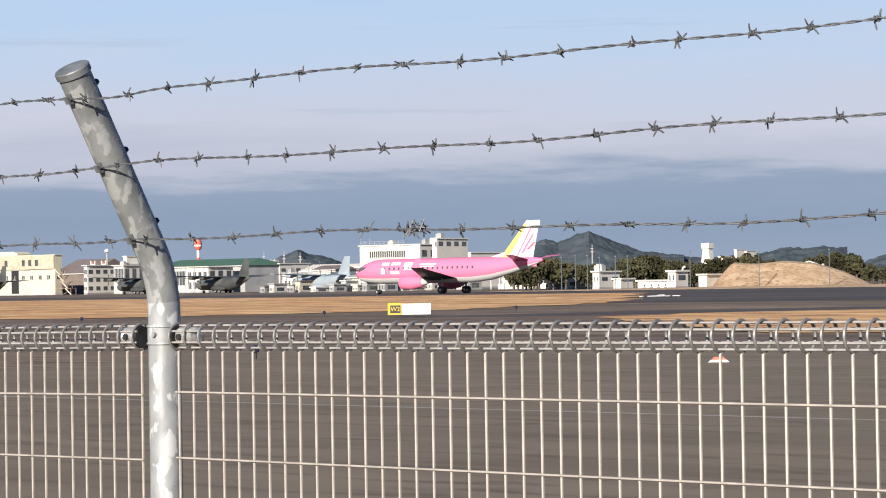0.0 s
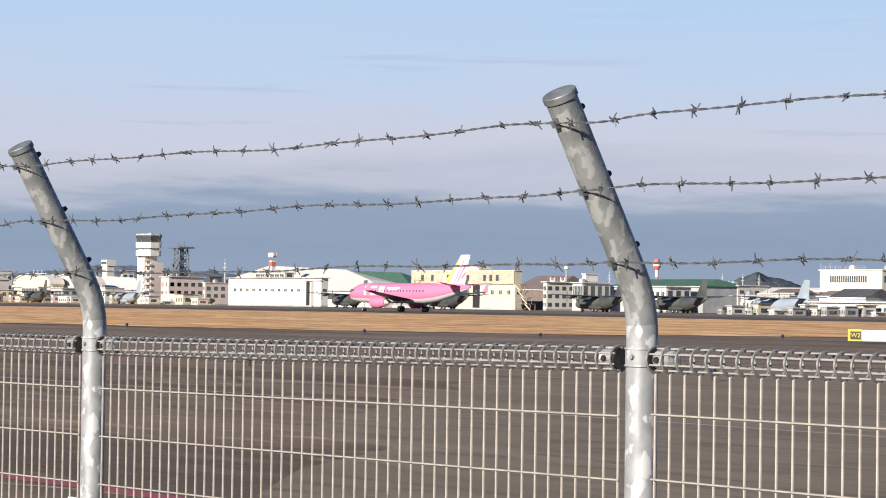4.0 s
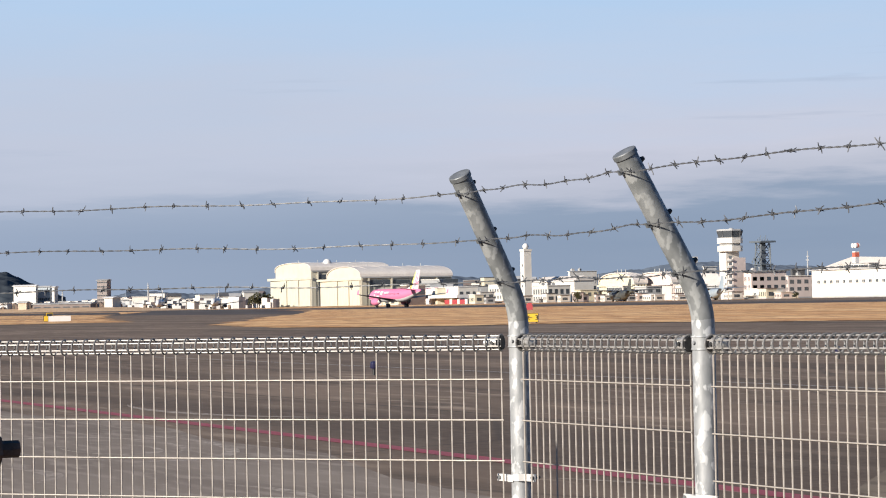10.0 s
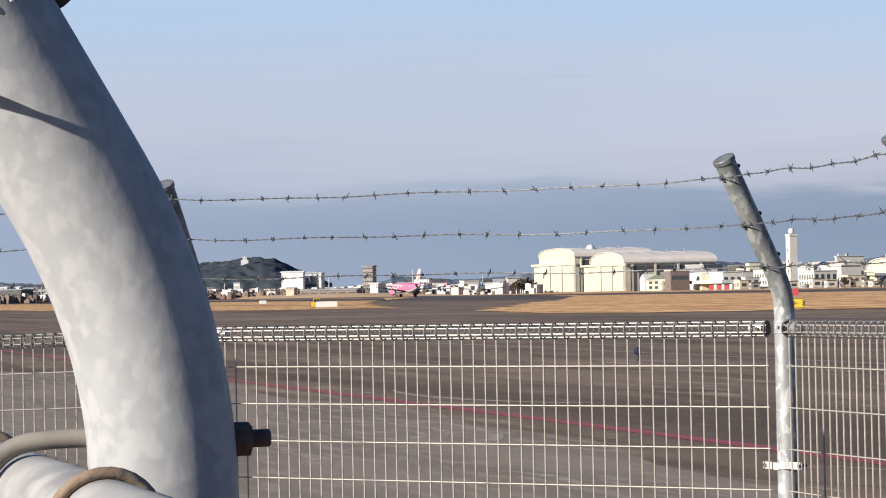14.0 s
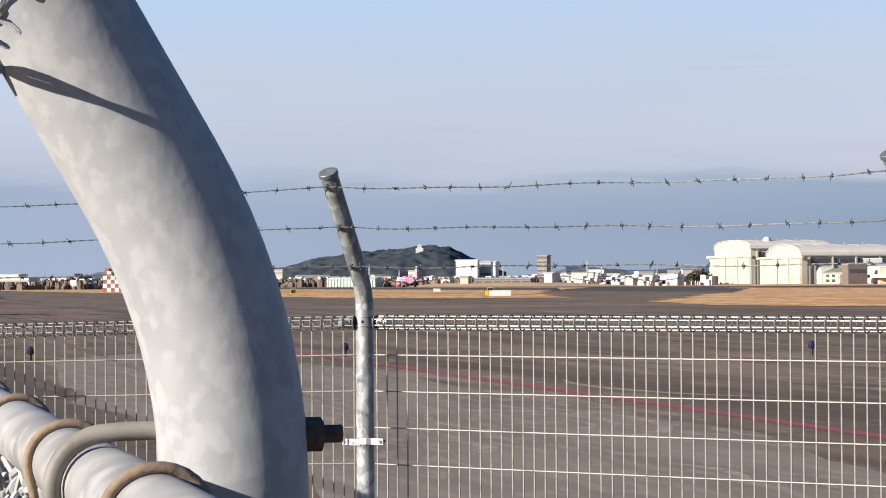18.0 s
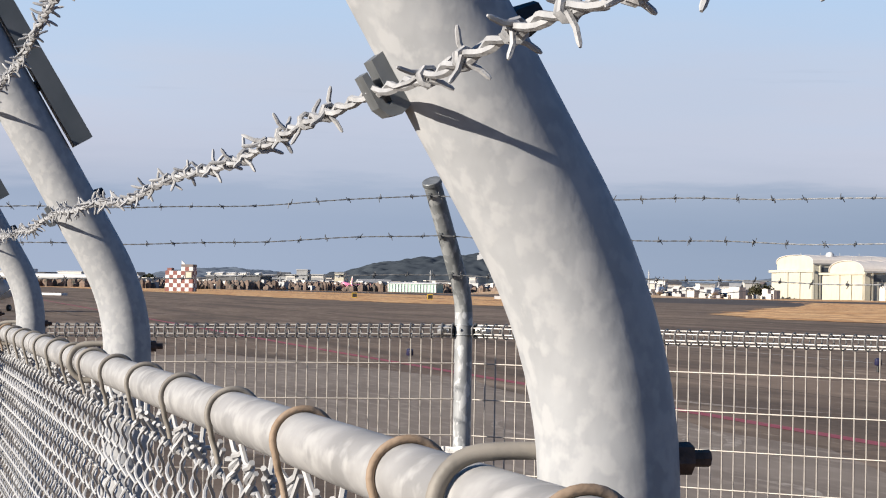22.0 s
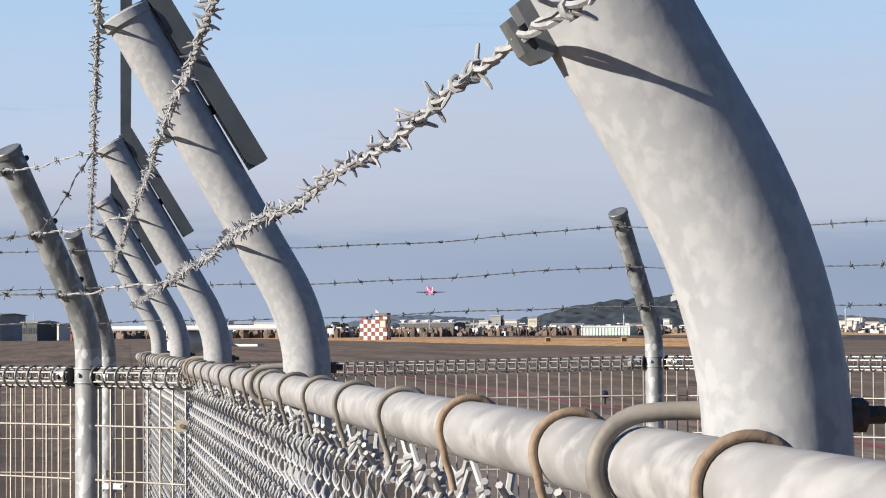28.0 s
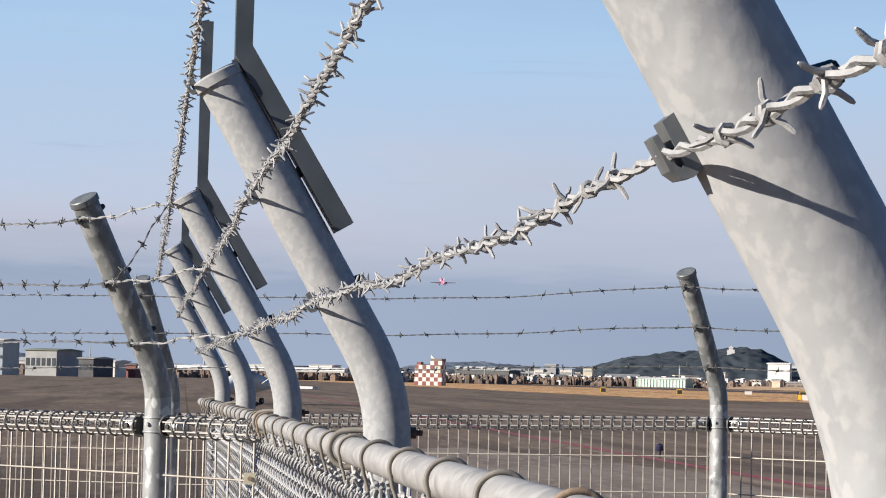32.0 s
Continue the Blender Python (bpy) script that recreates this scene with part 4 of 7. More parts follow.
# short strands that close the corner between the two fences, and its clamps
for k, zn in enumerate((0.484, 0.347, 0.212)):
    strand(post_hook(E, k), hook(nplace(4.0), LEAN_N, zn), 0.004, 90 + k, BARB_NEAR, BARBS_NEAR, 0.0013, 0.06, "corner barbed wire")
strand(post_hook(E, 1) + Vector((0.05, 0.01, 0)), hook(nplace(4.0), LEAN_N, 0.484), 0.0, 97, BARB, BARBS, 0.0010, 0.09, "corner barbed wire")
for q, sz in ((Vector((-4.68, 1.56, Z0 - 0.10)), 0.0125), (Vector((-4.98, 1.50, Z0 - 0.215)), 0.009)):
    cb = thing("clamp_plate", "small cream clamp plate bolted to the fence wires", "clamp", Matrix.Translation(q) @ pose(0, 0, 0, 0, 0, 70), group="corner clamps")
    part("plate", Mesh().prism([(-sz, -sz * 0.8), (-sz * 0.8, -sz), (sz * 0.8, -sz), (sz, -sz * 0.8), (sz, sz * 0.8), (sz * 0.8, sz), (-sz * 0.8, sz), (-sz, sz * 0.8)], -0.006, 0.004, "y"), CREAMPL, cb)
    part("bolt", Mesh().tube([(0, -0.013, 0), (0, -0.005, 0)], sz * 0.42, 6), TIE_RUST, cb, "brassy bolt head")


# ---------------------------------------------------------------- buildings across the field
UNIT = Mesh().box(-1.1, 1.1, -0.8, 0.8, 0, 1.3).box(-0.7, 0.7, -0.5, 0.5, 1.3, 1.6).data("roof_unit", GREYW)
STACK = Mesh().tube([(0, 0, 0), (0, 0, 1.6), (0, 0, 1.65), (0, 0, 2.0)], [0.22, 0.22, 0.42, 0.30], 8).data("vent_stack", GALV_OLD)
AERIAL = Mesh().tube([(0, 0, 0), (0, 0, 4.2)], 0.07, 5).tube([(-0.9, 0, 3.7), (0.9, 0, 3.7)], 0.05, 4).tube([(-0.6, 0, 3.2), (0.6, 0, 3.2)], 0.05, 4).data("aerial", LATTICE)
PIPE = Mesh().tube([(0, 0, 0), (0, 0, 1)], 0.13, 6).data("downpipe", GREYW)
plant = random.Random(404)


def building(name, label, az_r, az_l, perp, el, depth, wall, roof=None, rows=(), base=0.0, category="building", door=None, lip=0.4, units=0, pipes=0):
    """A flat-roofed block seen between two bearings; rows of windows as (low, high, count, fill, first, last)."""
    s_l = along(az_l, perp)
    s_r = (perp + depth) * math.tan(radians(az_r + FOOT))
    w = max(s_l - s_r, 2.0)
    h = top((az_r + az_l) / 2, perp, el) - base
    t = thing(name, label, category, fpose(s_l, perp, base))
    part("wall", Mesh().box(0, w, 0, depth, 0, h), wall, t)
    rm = roof or wall
    part("roof", Mesh().box(-lip, w + lip, -lip, depth + lip, h + 0.01, h + 0.35), rm, t)
    part("plinth", Mesh().box(-0.06, w + 0.06, -0.08, depth, 0, min(0.7, h * 0.12)), GREYW, t)
    for low, high, count, fill, a, b in rows:
        ww = w * (b - a) / count
        wh = h * (high - low)
        data = Mesh().box(0, ww * fill, -0.04, 0.02, 0, wh).data("window", WINDOW)
        ledge = Mesh().box(-0.15, ww * fill + 0.15, -0.35, -0.005, -0.16, 0).data("window_sill", wall)
        mull = Mesh().box(ww * fill * 0.5 - 0.06, ww * fill * 0.5 + 0.06, -0.10, -0.03, 0, wh).data("mullion", WHITEP)
        for i in range(count):
            wd = part("window", data, WINDOW, t, m=pose(w * a + ww * (i + (1 - fill) / 2), 0, h * low))
            part("window_sill", ledge, wall, wd)
            if ww * fill > 1.6:
                part("mullion", mull, WHITEP, wd)
        n2 = max(1, int(depth / 4))
        data2 = Mesh().box(-0.02, 0.05, 0, depth / n2 * 0.55, 0, wh).data("window", WINDOW)
        for i in range(n2):
            part("window", data2, WINDOW, t, m=pose(w, depth / n2 * (i + 0.22), h * low))
    for i in range(units):
        kind = plant.choice([(UNIT, "roof_unit"), (UNIT, "roof_unit"), (STACK, "vent_stack"), (AERIAL, "aerial")])
        part(kind[1], kind[0], GREYW, t, m=pose(w * plant.uniform(0.06, 0.94), depth * plant.uniform(0.1, 0.5), h + 0.355, 0, 0, plant.choice((0, 90))))
    for i in range(pipes):
        part("downpipe", PIPE, GREYW, t, m=pose(w * (i + 0.5) / pipes, -0.16, 0) @ Matrix.Diagonal((1, 1, h, 1)))
    if door:
        a, b, hh, m2 = door
        # with black, the panel paints the dark of an open doorway
        part("door", Mesh().box(w * a, w * b, -0.06, 0.05, 0, h * hh), m2, t, "black panel painted as the shade in a tall open doorway" if m2 is BLACKP else "painted door")
        part("door_rail", Mesh().box(w * (a - 0.03), w * (b + 0.10), -0.5, -0.005, h * hh, h * hh + 0.45), GREYW, t)
    return t


def gable_house(name, label, az_r, az_l, perp, el_eave, el_top, depth, wall, roof, rows=(), hip=0.0):
    """A house whose ridge runs along the field; hip draws the ridge's ends in."""
    s_l, w = along(az_l, perp), along(az_l, perp) - along(az_r, perp)
    az = (az_l + az_r) / 2
    h, h2 = top(az, perp, el_eave), top(az, perp, el_top)
    t = thing(name, label, "building", fpose(s_l, perp))
    part("wall", Mesh().box(0, w, 0, depth, 0, h), wall, t)
    e = 0.7
    k = hip * w
    rf = Mesh().add([(-e, -e, h), (w + e, -e, h), (w + e, depth + e, h), (-e, depth + e, h), (-e + k, depth / 2, h2), (w + e - k, depth / 2, h2)],
                    [(0, 1, 5, 4), (2, 3, 4, 5), (1, 2, 5), (3, 0, 4), (0, 3, 2, 1)])
    part("roof", rf, roof, t)
    part("eave_board", Mesh().box(-e, w + e, -e - 0.12, -e, h - 0.35, h - 0.005), WHITEP, t)
    for low, high, count, fill, a, b in rows:
        ww = w * (b - a) / count
        data = Mesh().box(0, ww * fill, -0.05, 0.02, 0, h * (high - low)).data("window", WINDOW)
        for i in range(count):
            part("window", data, WINDOW, t, m=pose(w * a + ww * (i + (1 - fill) / 2), 0, h * low))
    return t


def hangar(name, label, az_l, az_c, az_r, perp, el, wall, roof, eave=0.60, doors=6, wing=0.0, ledge=0.54, bulge=0.8):
    """A hangar whose arched gable looks to the field, with door leaves under a wide beam."""
    s_l, s_c = along(az_l, perp), along(az_c, perp)
    depth = max(8.0, s_c / math.tan(radians(az_r + FOOT)) - perp)
    w, h = s_l - s_c, top((az_l + az_c) / 2, perp, el)
    he = h * eave
    t = thing(name, label, "hangar", fpose(s_l, perp))
    arc = [(w * (0.5 - 0.5 * math.cos(math.pi * i / 20)), he + (h - he) * math.sin(math.pi * i / 20) ** bulge) for i in range(21)]
    part("wall", Mesh().prism([(0.2, 0)] + [(min(max(x, 0.2), w - 0.2), z - 0.25) for x, z in arc] + [(w - 0.2, 0)], 0, depth, "y"), wall, t)
    shell = arc + [(x + (x - w / 2) * 0.012, z + 0.45) for x, z in reversed(arc)]
    k = len(shell)
    m = Mesh().add([(x, -0.7, z) for x, z in shell] + [(x, depth + 0.8, z) for x, z in shell],
                   [(i, k + i, k + (i + 1) % k, (i + 1) % k) for i in range(k)] + [(i, i + 1, k - 2 - i, k - 1 - i) for i in range(k // 2 - 1)] + [(k + k - 1 - i, k + k - 2 - i, k + i + 1, k + i) for i in range(k // 2 - 1)])
    part("roof", m, roof, t)
    # standing ribs across the roof and vents along its ridge
    n = max(3, int(depth / 14))
    rib = Mesh().tube([(x, 0, z + 0.46) for x, z in arc[10:]], 0.16, 4).data("roof_rib", roof)
    for i in range(n):
        part("roof_rib", rib, roof, t, m=pose(0, depth * (i + 0.5) / n, 0))
        part("ridge_vent", STACK, GALV_OLD, t, m=pose(w / 2, depth * (i + 0.3) / n, h + 0.3))
    zb = h * ledge
    data = Mesh().box(0, w / doors * 0.95, -0.4, -0.02, 0.2, zb).box(w / doors * 0.46, w / doors * 0.50, -0.46, -0.4, 0.2, zb).data("door_leaf", wall)
    for i in range(doors):
        part("door_leaf", data, wall, t, m=pose(w / doors * (i + 0.03), -0.45 * (i % 2), 0))
    part("door_beam", Mesh().box(-w * wing, w * (1 + wing * 0.25), -1.6, -0.02, zb, zb + h * 0.055), wall, t)
    if wing:
        part("side_bay", Mesh().box(-w * wing * 0.8, 0.19, 0, 9, 0, zb), wall, t)
        for i in range(3):
            part("door_post", Mesh().box(w * (1 + wing * 0.22 * i / 2) - 0.35, w * (1 + wing * 0.22 * i / 2) + 0.35, -1.4, -0.5, 0, zb), wall, t)
    n = max(4, int(depth / 16))
    data = Mesh().box(0, 0.9, 0, 1.2, 0, he).data("buttress", wall)
    win = Mesh().box(0.02, 0.12, 0, depth / n - 2.0, he * 0.66, he * 0.90).data("side_window", WINDOW)
    for i in range(n):
        part("buttress", data, wall, t, m=pose(w - 0.2, depth * (i + 0.3) / n, 0))
        part("side_window", win, WINDOW, t, m=pose(w - 0.2, depth * (i + 0.3) / n + 1.6, 0))
    part("gutter", Mesh().box(w - 0.2, w + 0.9, 0, depth, he - 0.5, he + 0.1), GREYW, t)
    return t


def long_roof(name, label, outline, perp, el_eave, set_back, wall, roof):
    """A long shed whose roof leans back from its eave; outline of its top as (bearing, height), from its far end."""
    s_l = along(outline[0][0], perp)
    pts = [(s_l - along(a, perp), top(a, perp, e)) for a, e in outline]
    w = pts[-1][0]
    he = top((outline[0][0] + outline[-1][0]) / 2, perp, el_eave)
    t = thing(name, label, "hangar", fpose(s_l, perp))
    part("wall", Mesh().box(0, w, 0.5, set_back * 2, 0, he), wall, t)
    k = len(pts)
    hh = max(z for _, z in pts) - he
    back = [set_back * max(0.02, (z - he) / hh) for _, z in pts]
    ridge_pts = [(s_l - along(a, perp + b), b, max(top(a, perp + b, e), he + 0.1)) for (a, e), b in zip(outline, back)]
    verts = [(x, 0, he) for x, _ in pts] + ridge_pts + [(x, set_back * 2, he) for x, _, _ in ridge_pts]
    faces = [(i, i + 1, k + i + 1, k + i) for i in range(k - 1)] + [(k + i, k + i + 1, 2 * k + i + 1, 2 * k + i) for i in range(k - 1)] + [(0, k, 2 * k), (k - 1, 3 * k - 1, 2 * k - 1)]
    part("roof", Mesh().add(verts, faces), roof, t)
    part("eave", Mesh().box(-0.4, w + 0.4, -0.5, 0.0, he - 0.5, he - 0.01), GREYW, t)
    for i in range(5):
        part("wall_window", Mesh().box(w * (0.08 + 0.18 * i), w * (0.08 + 0.18 * i) + w * 0.12, 0.42, 0.52, he * 0.45, he * 0.75), WINDOW, t)
    return t


ROOFW = mat("pale_sheet_roof", (0.541, 0.492, 0.435), (0.607, 0.558, 0.492), 0.15, 0.55, 0, 0, 1.0, stretch=(1, 1, 1), c3=(0.492, 0.435, 0.402))
TANW = mat("stained_tan_wall", (0.41, 0.32, 0.238), (0.492, 0.402, 0.303), 0.35, 0.75, 0, 0, 2.0, c3=(0.295, 0.205, 0.139))
RUSTW = mat("rust_brown_steel", (0.197, 0.131, 0.09), (0.295, 0.205, 0.139), 0.6, 0.8, 0, 0, 3.0)
PALEGREEN = mat("pale_green_sheet", (0.246, 0.377, 0.303), (0.344, 0.459, 0.385), 0.3, 0.6, 0, 0, 2.0)

# terminal and what stands round it
tb = building("terminal_building", "white flat-roofed airport terminal with a row of tall windows", 19.17, 21.73, 575, 1.00, 22, WHITEW, rows=((0.74, 0.885, 17, 0.72, 0.16, 0.76), (0.2, 0.42, 12, 0.6, 0.05, 0.95)), units=3)
tw_ = along(21.73, 575) - 597 * math.tan(radians(19.17 + FOOT))
th_ = top(20.45, 575, 1.00)
for z in (0.9, 1.5):
    part("roof_rail", Mesh().tube([(0, 0.3, th_ + z), (tw_ * 0.72, 0.3, th_ + z)], 0.06, 4), GREYW, tb)
for i in range(10):
    part("rail_post", Mesh().tube([(tw_ * 0.08 * i, 0.3, th_ + 0.3), (tw_ * 0.08 * i, 0.3, th_ + (2.6 if i in (0, 2) else 1.5))], 0.07, 5), GREYW, tb)
part("canopy_slab", Mesh().box(0, tw_ * 0.75, -3.0, -0.1, th_ * 0.52, th_ * 0.56), WHITEP, tb)
building("terminal_tower", "white windowless stair block of a terminal", 19.05, 19.92, 570, 1.15, 16, WHITEW, rows=((0.86, 0.95, 4, 0.6, 0.55, 0.98),), units=1)
# the window row paints the shade inside the wing's open arches
building("terminal_wing", "low white terminal wing with dark openings", 19.07, 21.97, 548, 0.20, 14, WHITEW, WHITEP, rows=((0.08, 0.66, 11, 0.68, 0.02, 0.98),), lip=1.2)
gable_house("pitched_house", "small white house under a dark tiled gable roof", 20.62, 21.46, 556, 0.33, 0.55, 14, WHITEW, DARKW, rows=((0.5, 0.8, 3, 0.5, 0.4, 0.95),))
gable_house("tan_roofed_house", "low pale house with a brown tiled roof", 21.3, 21.75, 566, 0.36, 0.50, 12, WHITEW, BROWNW)
t = thing("walkway_canopy", "long white flat canopy on slim posts", "canopy", fpose(along(18.55, 540), 540))
cw2, z0_, z1_ = along(18.55, 540) - along(17.03, 540), top(17.8, 540, 0.20), top(17.8, 540, 0.30)
part("canopy_roof", Mesh().box(0, cw2, 0, 6, z0_ + 0.5, z1_), WHITEP, t)
for i in range(7):
    part("canopy_post", Mesh().tube([(cw2 * (i + 0.3) / 7, 0.5, 0), (cw2 * (i + 0.3) / 7, 0.5, z0_ + 0.5)], 0.16, 6), WHITEP, t)
part("kerb_wall", Mesh().box(0.5, cw2 - 0.5, 4.5, 5, 0, 1.6), WHITEW, t)
rs = random.Random(77)
for i in range(20):
    az = 18.8 + 5.4 * i / 20 + rs.uniform(0, 0.2)
    nm, lb = rs.choice((("apron_shed", "small low white shed beside the terminal apron"), ("apron_shed", "small low grey shed beside the terminal apron")))
    building(nm, lb, az, az + rs.uniform(0.12, 0.4), rs.uniform(528, 545), rs.uniform(-0.06, 0.14), 6, GREYW if "grey" in lb else rs.choice([WHITEW, WHITEW, CREAMW]), rs.choice([WHITEP, GREYW, DARKW, BROWNW]), rows=((0.2, 0.62, 3, 0.5, 0.05, 0.95),))["group"] = "apron sheds"
for i in range(30):
    az = 36.6 + 8.2 * i / 30 + rs.uniform(0, 0.2)
    building("apron_hut", "small low pale hut behind the apron", az, az + rs.uniform(0.15, 0.45), rs.uniform(612, 632), rs.uniform(-0.04, 0.17), 6, rs.choice([WHITEW, WHITEW, PINKW, CREAMW, GREYW]), rs.choice([WHITEP, WHITEW, GREYW, DARKW, BROWNW]), rows=((0.3, 0.68, 4, 0.5, 0.05, 0.95),))["group"] = "apron huts"
building("office_block", "white office block behind a terminal", 18.27, 19.07, 640, 0.78, 18, WHITEW, rows=((0.7, 0.8, 5, 0.5, 0.1, 0.9),))

# low huts before the woods
building("white_hall", "white flat-roofed hall beside the apron", 16.0, 17.02, 450, 0.20, 14, WHITEW, rows=((0.25, 0.5, 3, 0.25, 0.1, 0.7),))
building("white_house", "white two-storey house with one dark window", 15.46, 15.92, 430, 0.24, 8, WHITEW, rows=((0.5, 0.72, 2, 0.3, 0.1, 0.9),), units=1)
building("white_shed", "small white shed beside the apron", 15.12, 15.40, 430, 0.05, 5, WHITEW)
building("pump_house", "low long white utility wall", 13.62, 14.80, 420, -0.01, 5, WHITEW, rows=((0.3, 0.6, 4, 0.2, 0.1, 0.9),))
building("watch_hut", "small white two-storey hut with windows", 13.67, 14.05, 418, 0.22, 5, WHITEW, rows=((0.5, 0.8, 2, 0.35, 0.05, 0.95),))
building("white_store", "plain white store building", 12.62, 13.29, 410, 0.12, 8, WHITEW)
building("low_white_hut", "long low white hut in front of a mound", 10.22, 11.45, 400, 0.01, 5, WHITEW)
building("mound_hut", "small white two-storey hut in front of a mound", 10.27, 10.66, 398, 0.19, 5, WHITEW, rows=((0.5, 0.8, 2, 0.35, 0.1, 0.9),))
for az, perp_, el in ((13.68, 424, 0.34), (10.28, 404, 0.33)):
    s0 = along(az, perp_)
    fl = thing("flue_pipe", "tall bent white flue pipe behind a hut", "flue", fpose(s0, perp_), group="hut flues")
    fh = top(az, perp_, el)
    part("pipe", Mesh().tube([(0, 0, 0), (0, 0, fh - 0.6), (0.1, 0, fh - 0.2), (0.5, 0, fh)], 0.22, 8), WHITEP, fl, smooth=True)
    part("cowl", Mesh().tube([(0.5, 0, fh - 0.2), (0.5, 0, fh + 0.25)], [0.3, 0.2], 8), GREYW, fl, smooth=True)
tb = thing("white_stack", "distant white tower splayed towards its foot over the trees", "tower", fpose(along(13.06, 1700), 1700))
zt = top(13.06, 1700, 0.92)
part("shaft", Mesh().loft([[(-x, -y, z), (x, -y, z), (x, y, z), (-x, y, z)] for x, y, z in ((6.5, 5, 0), (3.0, 3, zt - 5), (4.0, 4, zt - 4.5), (4.0, 4, zt))]), WHITEW, tb)
for az_r, az_l, el in ((12.45, 12.8, 0.58), (12.2, 12.4, 0.74), (11.95, 12.15, 0.70), (14.6, 14.9, 0.58)):
    building("white_works", "white works building beyond the woods", az_r, az_l, 1500, el, 14, WHITEW)["group"] = "works beyond the woods"
# halls behind the stands
building("hall_by_stands", "long low white hall behind parked aircraft", 21.77, 23.67, 640, 0.34, 16, WHITEW, GREYW, rows=((0.35, 0.6, 12, 0.5, 0.03, 0.97),), units=4, pipes=5)
building("hall_behind", "white two-storey hall behind parked aircraft", 23.0, 24.62, 690, 0.58, 18, WHITEW, rows=((0.72, 0.84, 9, 0.5, 0.03, 0.97), (0.42, 0.54, 5, 0.3, 0.03, 0.97)), units=3)
gable_house("pale_roofed_hall", "white hall with a pale sheet roof", 22.0, 23.2, 676, 0.40, 0.56, 16, WHITEW, ROOFW, rows=((0.5, 0.7, 6, 0.5, 0.05, 0.95),))
gable_house("brown_roofed_hall", "white hall with a dull brown roof", 22.35, 22.9, 664, 0.42, 0.53, 12, WHITEW, BROWNW)
# its last, tall row of panes paints the dark inside open bays
building("office_with_green_roof", "grey-white two-storey office with deep dark bays", 24.9, 26.4, 650, 0.53, 14, WHITEW, WHITEW, rows=((0.55, 0.82, 4, 0.62, 0.42, 0.98), (0.15, 0.42, 4, 0.62, 0.42, 0.98), (0.30, 0.86, 2, 0.9, 0.02, 0.36)), lip=0.9, pipes=4)
gable_house("green_roofed_shed", "long shed under a wide dull green hipped roof", 24.60, 26.9, 670, 0.55, 0.735, 26, GREYW, GREENR, hip=0.09)
building("glazed_office", "white three-storey office with wide window bands", 27.83, 28.57, 640, 0.61, 16, WHITEW, rows=((0.72, 0.86, 2, 0.88, 0.06, 0.9), (0.44, 0.58, 2, 0.88, 0.06, 0.9), (0.14, 0.28, 2, 0.7, 0.06, 0.9)), lip=0.8)
# flat dark panes stand in for the shaded inside of open bays
building("stand_hall", "white hall with deep dark openings beside an office", 26.9, 27.84, 646, 0.60, 16, WHITEW, rows=((0.42, 0.90, 3, 0.9, 0.06, 0.98),), lip=0.8, units=2)
building("stand_penthouse", "small white roof house on a hall", 27.27, 27.6, 650, 0.82, 7, WHITEW, base=top(27.4, 646, 0.60) + 0.36)
mast_z = top(28.3, 640, 0.61)
rp = thing("roof_radome", "small white radome on a steel mast above a roof", "radome", fpose(along(28.0, 646), 646))
part("mast", Mesh().tube([(0, 0, mast_z + 0.36), (0, 0, mast_z + 5.6)], [0.5, 0.25], 8), GREYW, rp)
part("dome", Mesh().tube([(0, 0, mast_z + 5.2), (0, 0, mast_z + 5.5), (0, 0, mast_z + 6.2), (0, 0, mast_z + 6.7), (0, 0, mast_z + 6.9)], [0.5, 0.95, 1.05, 0.7, 0.1], 14), WHITEP, rp, smooth=True)
for az in (28.34, 28.08):
    rb = thing("roof_beacon", "red and white beacon frame on a roof", "beacon", fpose(along(az, 644), 644, mast_z + 0.36), group="roof beacons")
    part("white_frame", Mesh().box(-1.4, 1.4, -0.3, 0.3, 0.0, 0.35).box(-1.4, -1.0, -0.3, 0.3, 0.36, 1.7).box(1.0, 1.4, -0.3, 0.3, 0.36, 1.7), WHITEP, rb)
    part("red_lamp", Mesh().tube([(0, 0, 0.351), (0, 0, 1.0), (0, 0, 1.3)], [0.3, 0.4, 0.2], 8), ORANGE, rb)
gable_house("dark_hangar_side", "dark weathered hangar with a dull brown roof", 28.45, 29.3, 700, 0.42, 0.78, 30, BROWNW, BROWNW)
# cream hangar with its tall upper wall
ch = building("cream_hangar", "cream hangar with a dark open doorway and small windows", 29.1, 31.84, 660, 0.86, 4, CREAMW, rows=((0.40, 0.50, 11, 0.34, 0.13, 0.98),), door=(0.60, 0.668, 0.635, BLACKP))
cw = along(31.84, 660) - (660 + 4) * math.tan(radians(29.1 + FOOT))
cz = top(30.47, 660, 0.86)
part("tan_parapet", Mesh().box(0.05, cw - 0.05, -0.8, -0.005, cz * 0.66, cz - 0.05), TANW, ch, "stained tan upper band of the wall")
for i, f in enumerate((0.10, 0.20, 0.36, 0.44, 0.55, 0.71, 0.77, 0.83)):
    part("window", Mesh().box(cw * f, cw * f + cw * 0.028, -0.84, -0.79, cz * 0.74, cz * 0.90), WINDOW, ch)
    part("window_frame", Mesh().box(cw * f - 0.25, cw * f + cw * 0.028 + 0.25, -0.95, -0.845, cz * 0.74 - 0.35, cz * 0.74 - 0.02), TANW, ch)
rh = thing("roof_house", "cream roof house with sloping ends on a hangar", "building", fpose(along(30.78, 668), 668, cz + 0.355))
rw = along(30.78, 668) - along(30.18, 668)
zz = top(30.47, 668, 0.975) - cz - 0.355
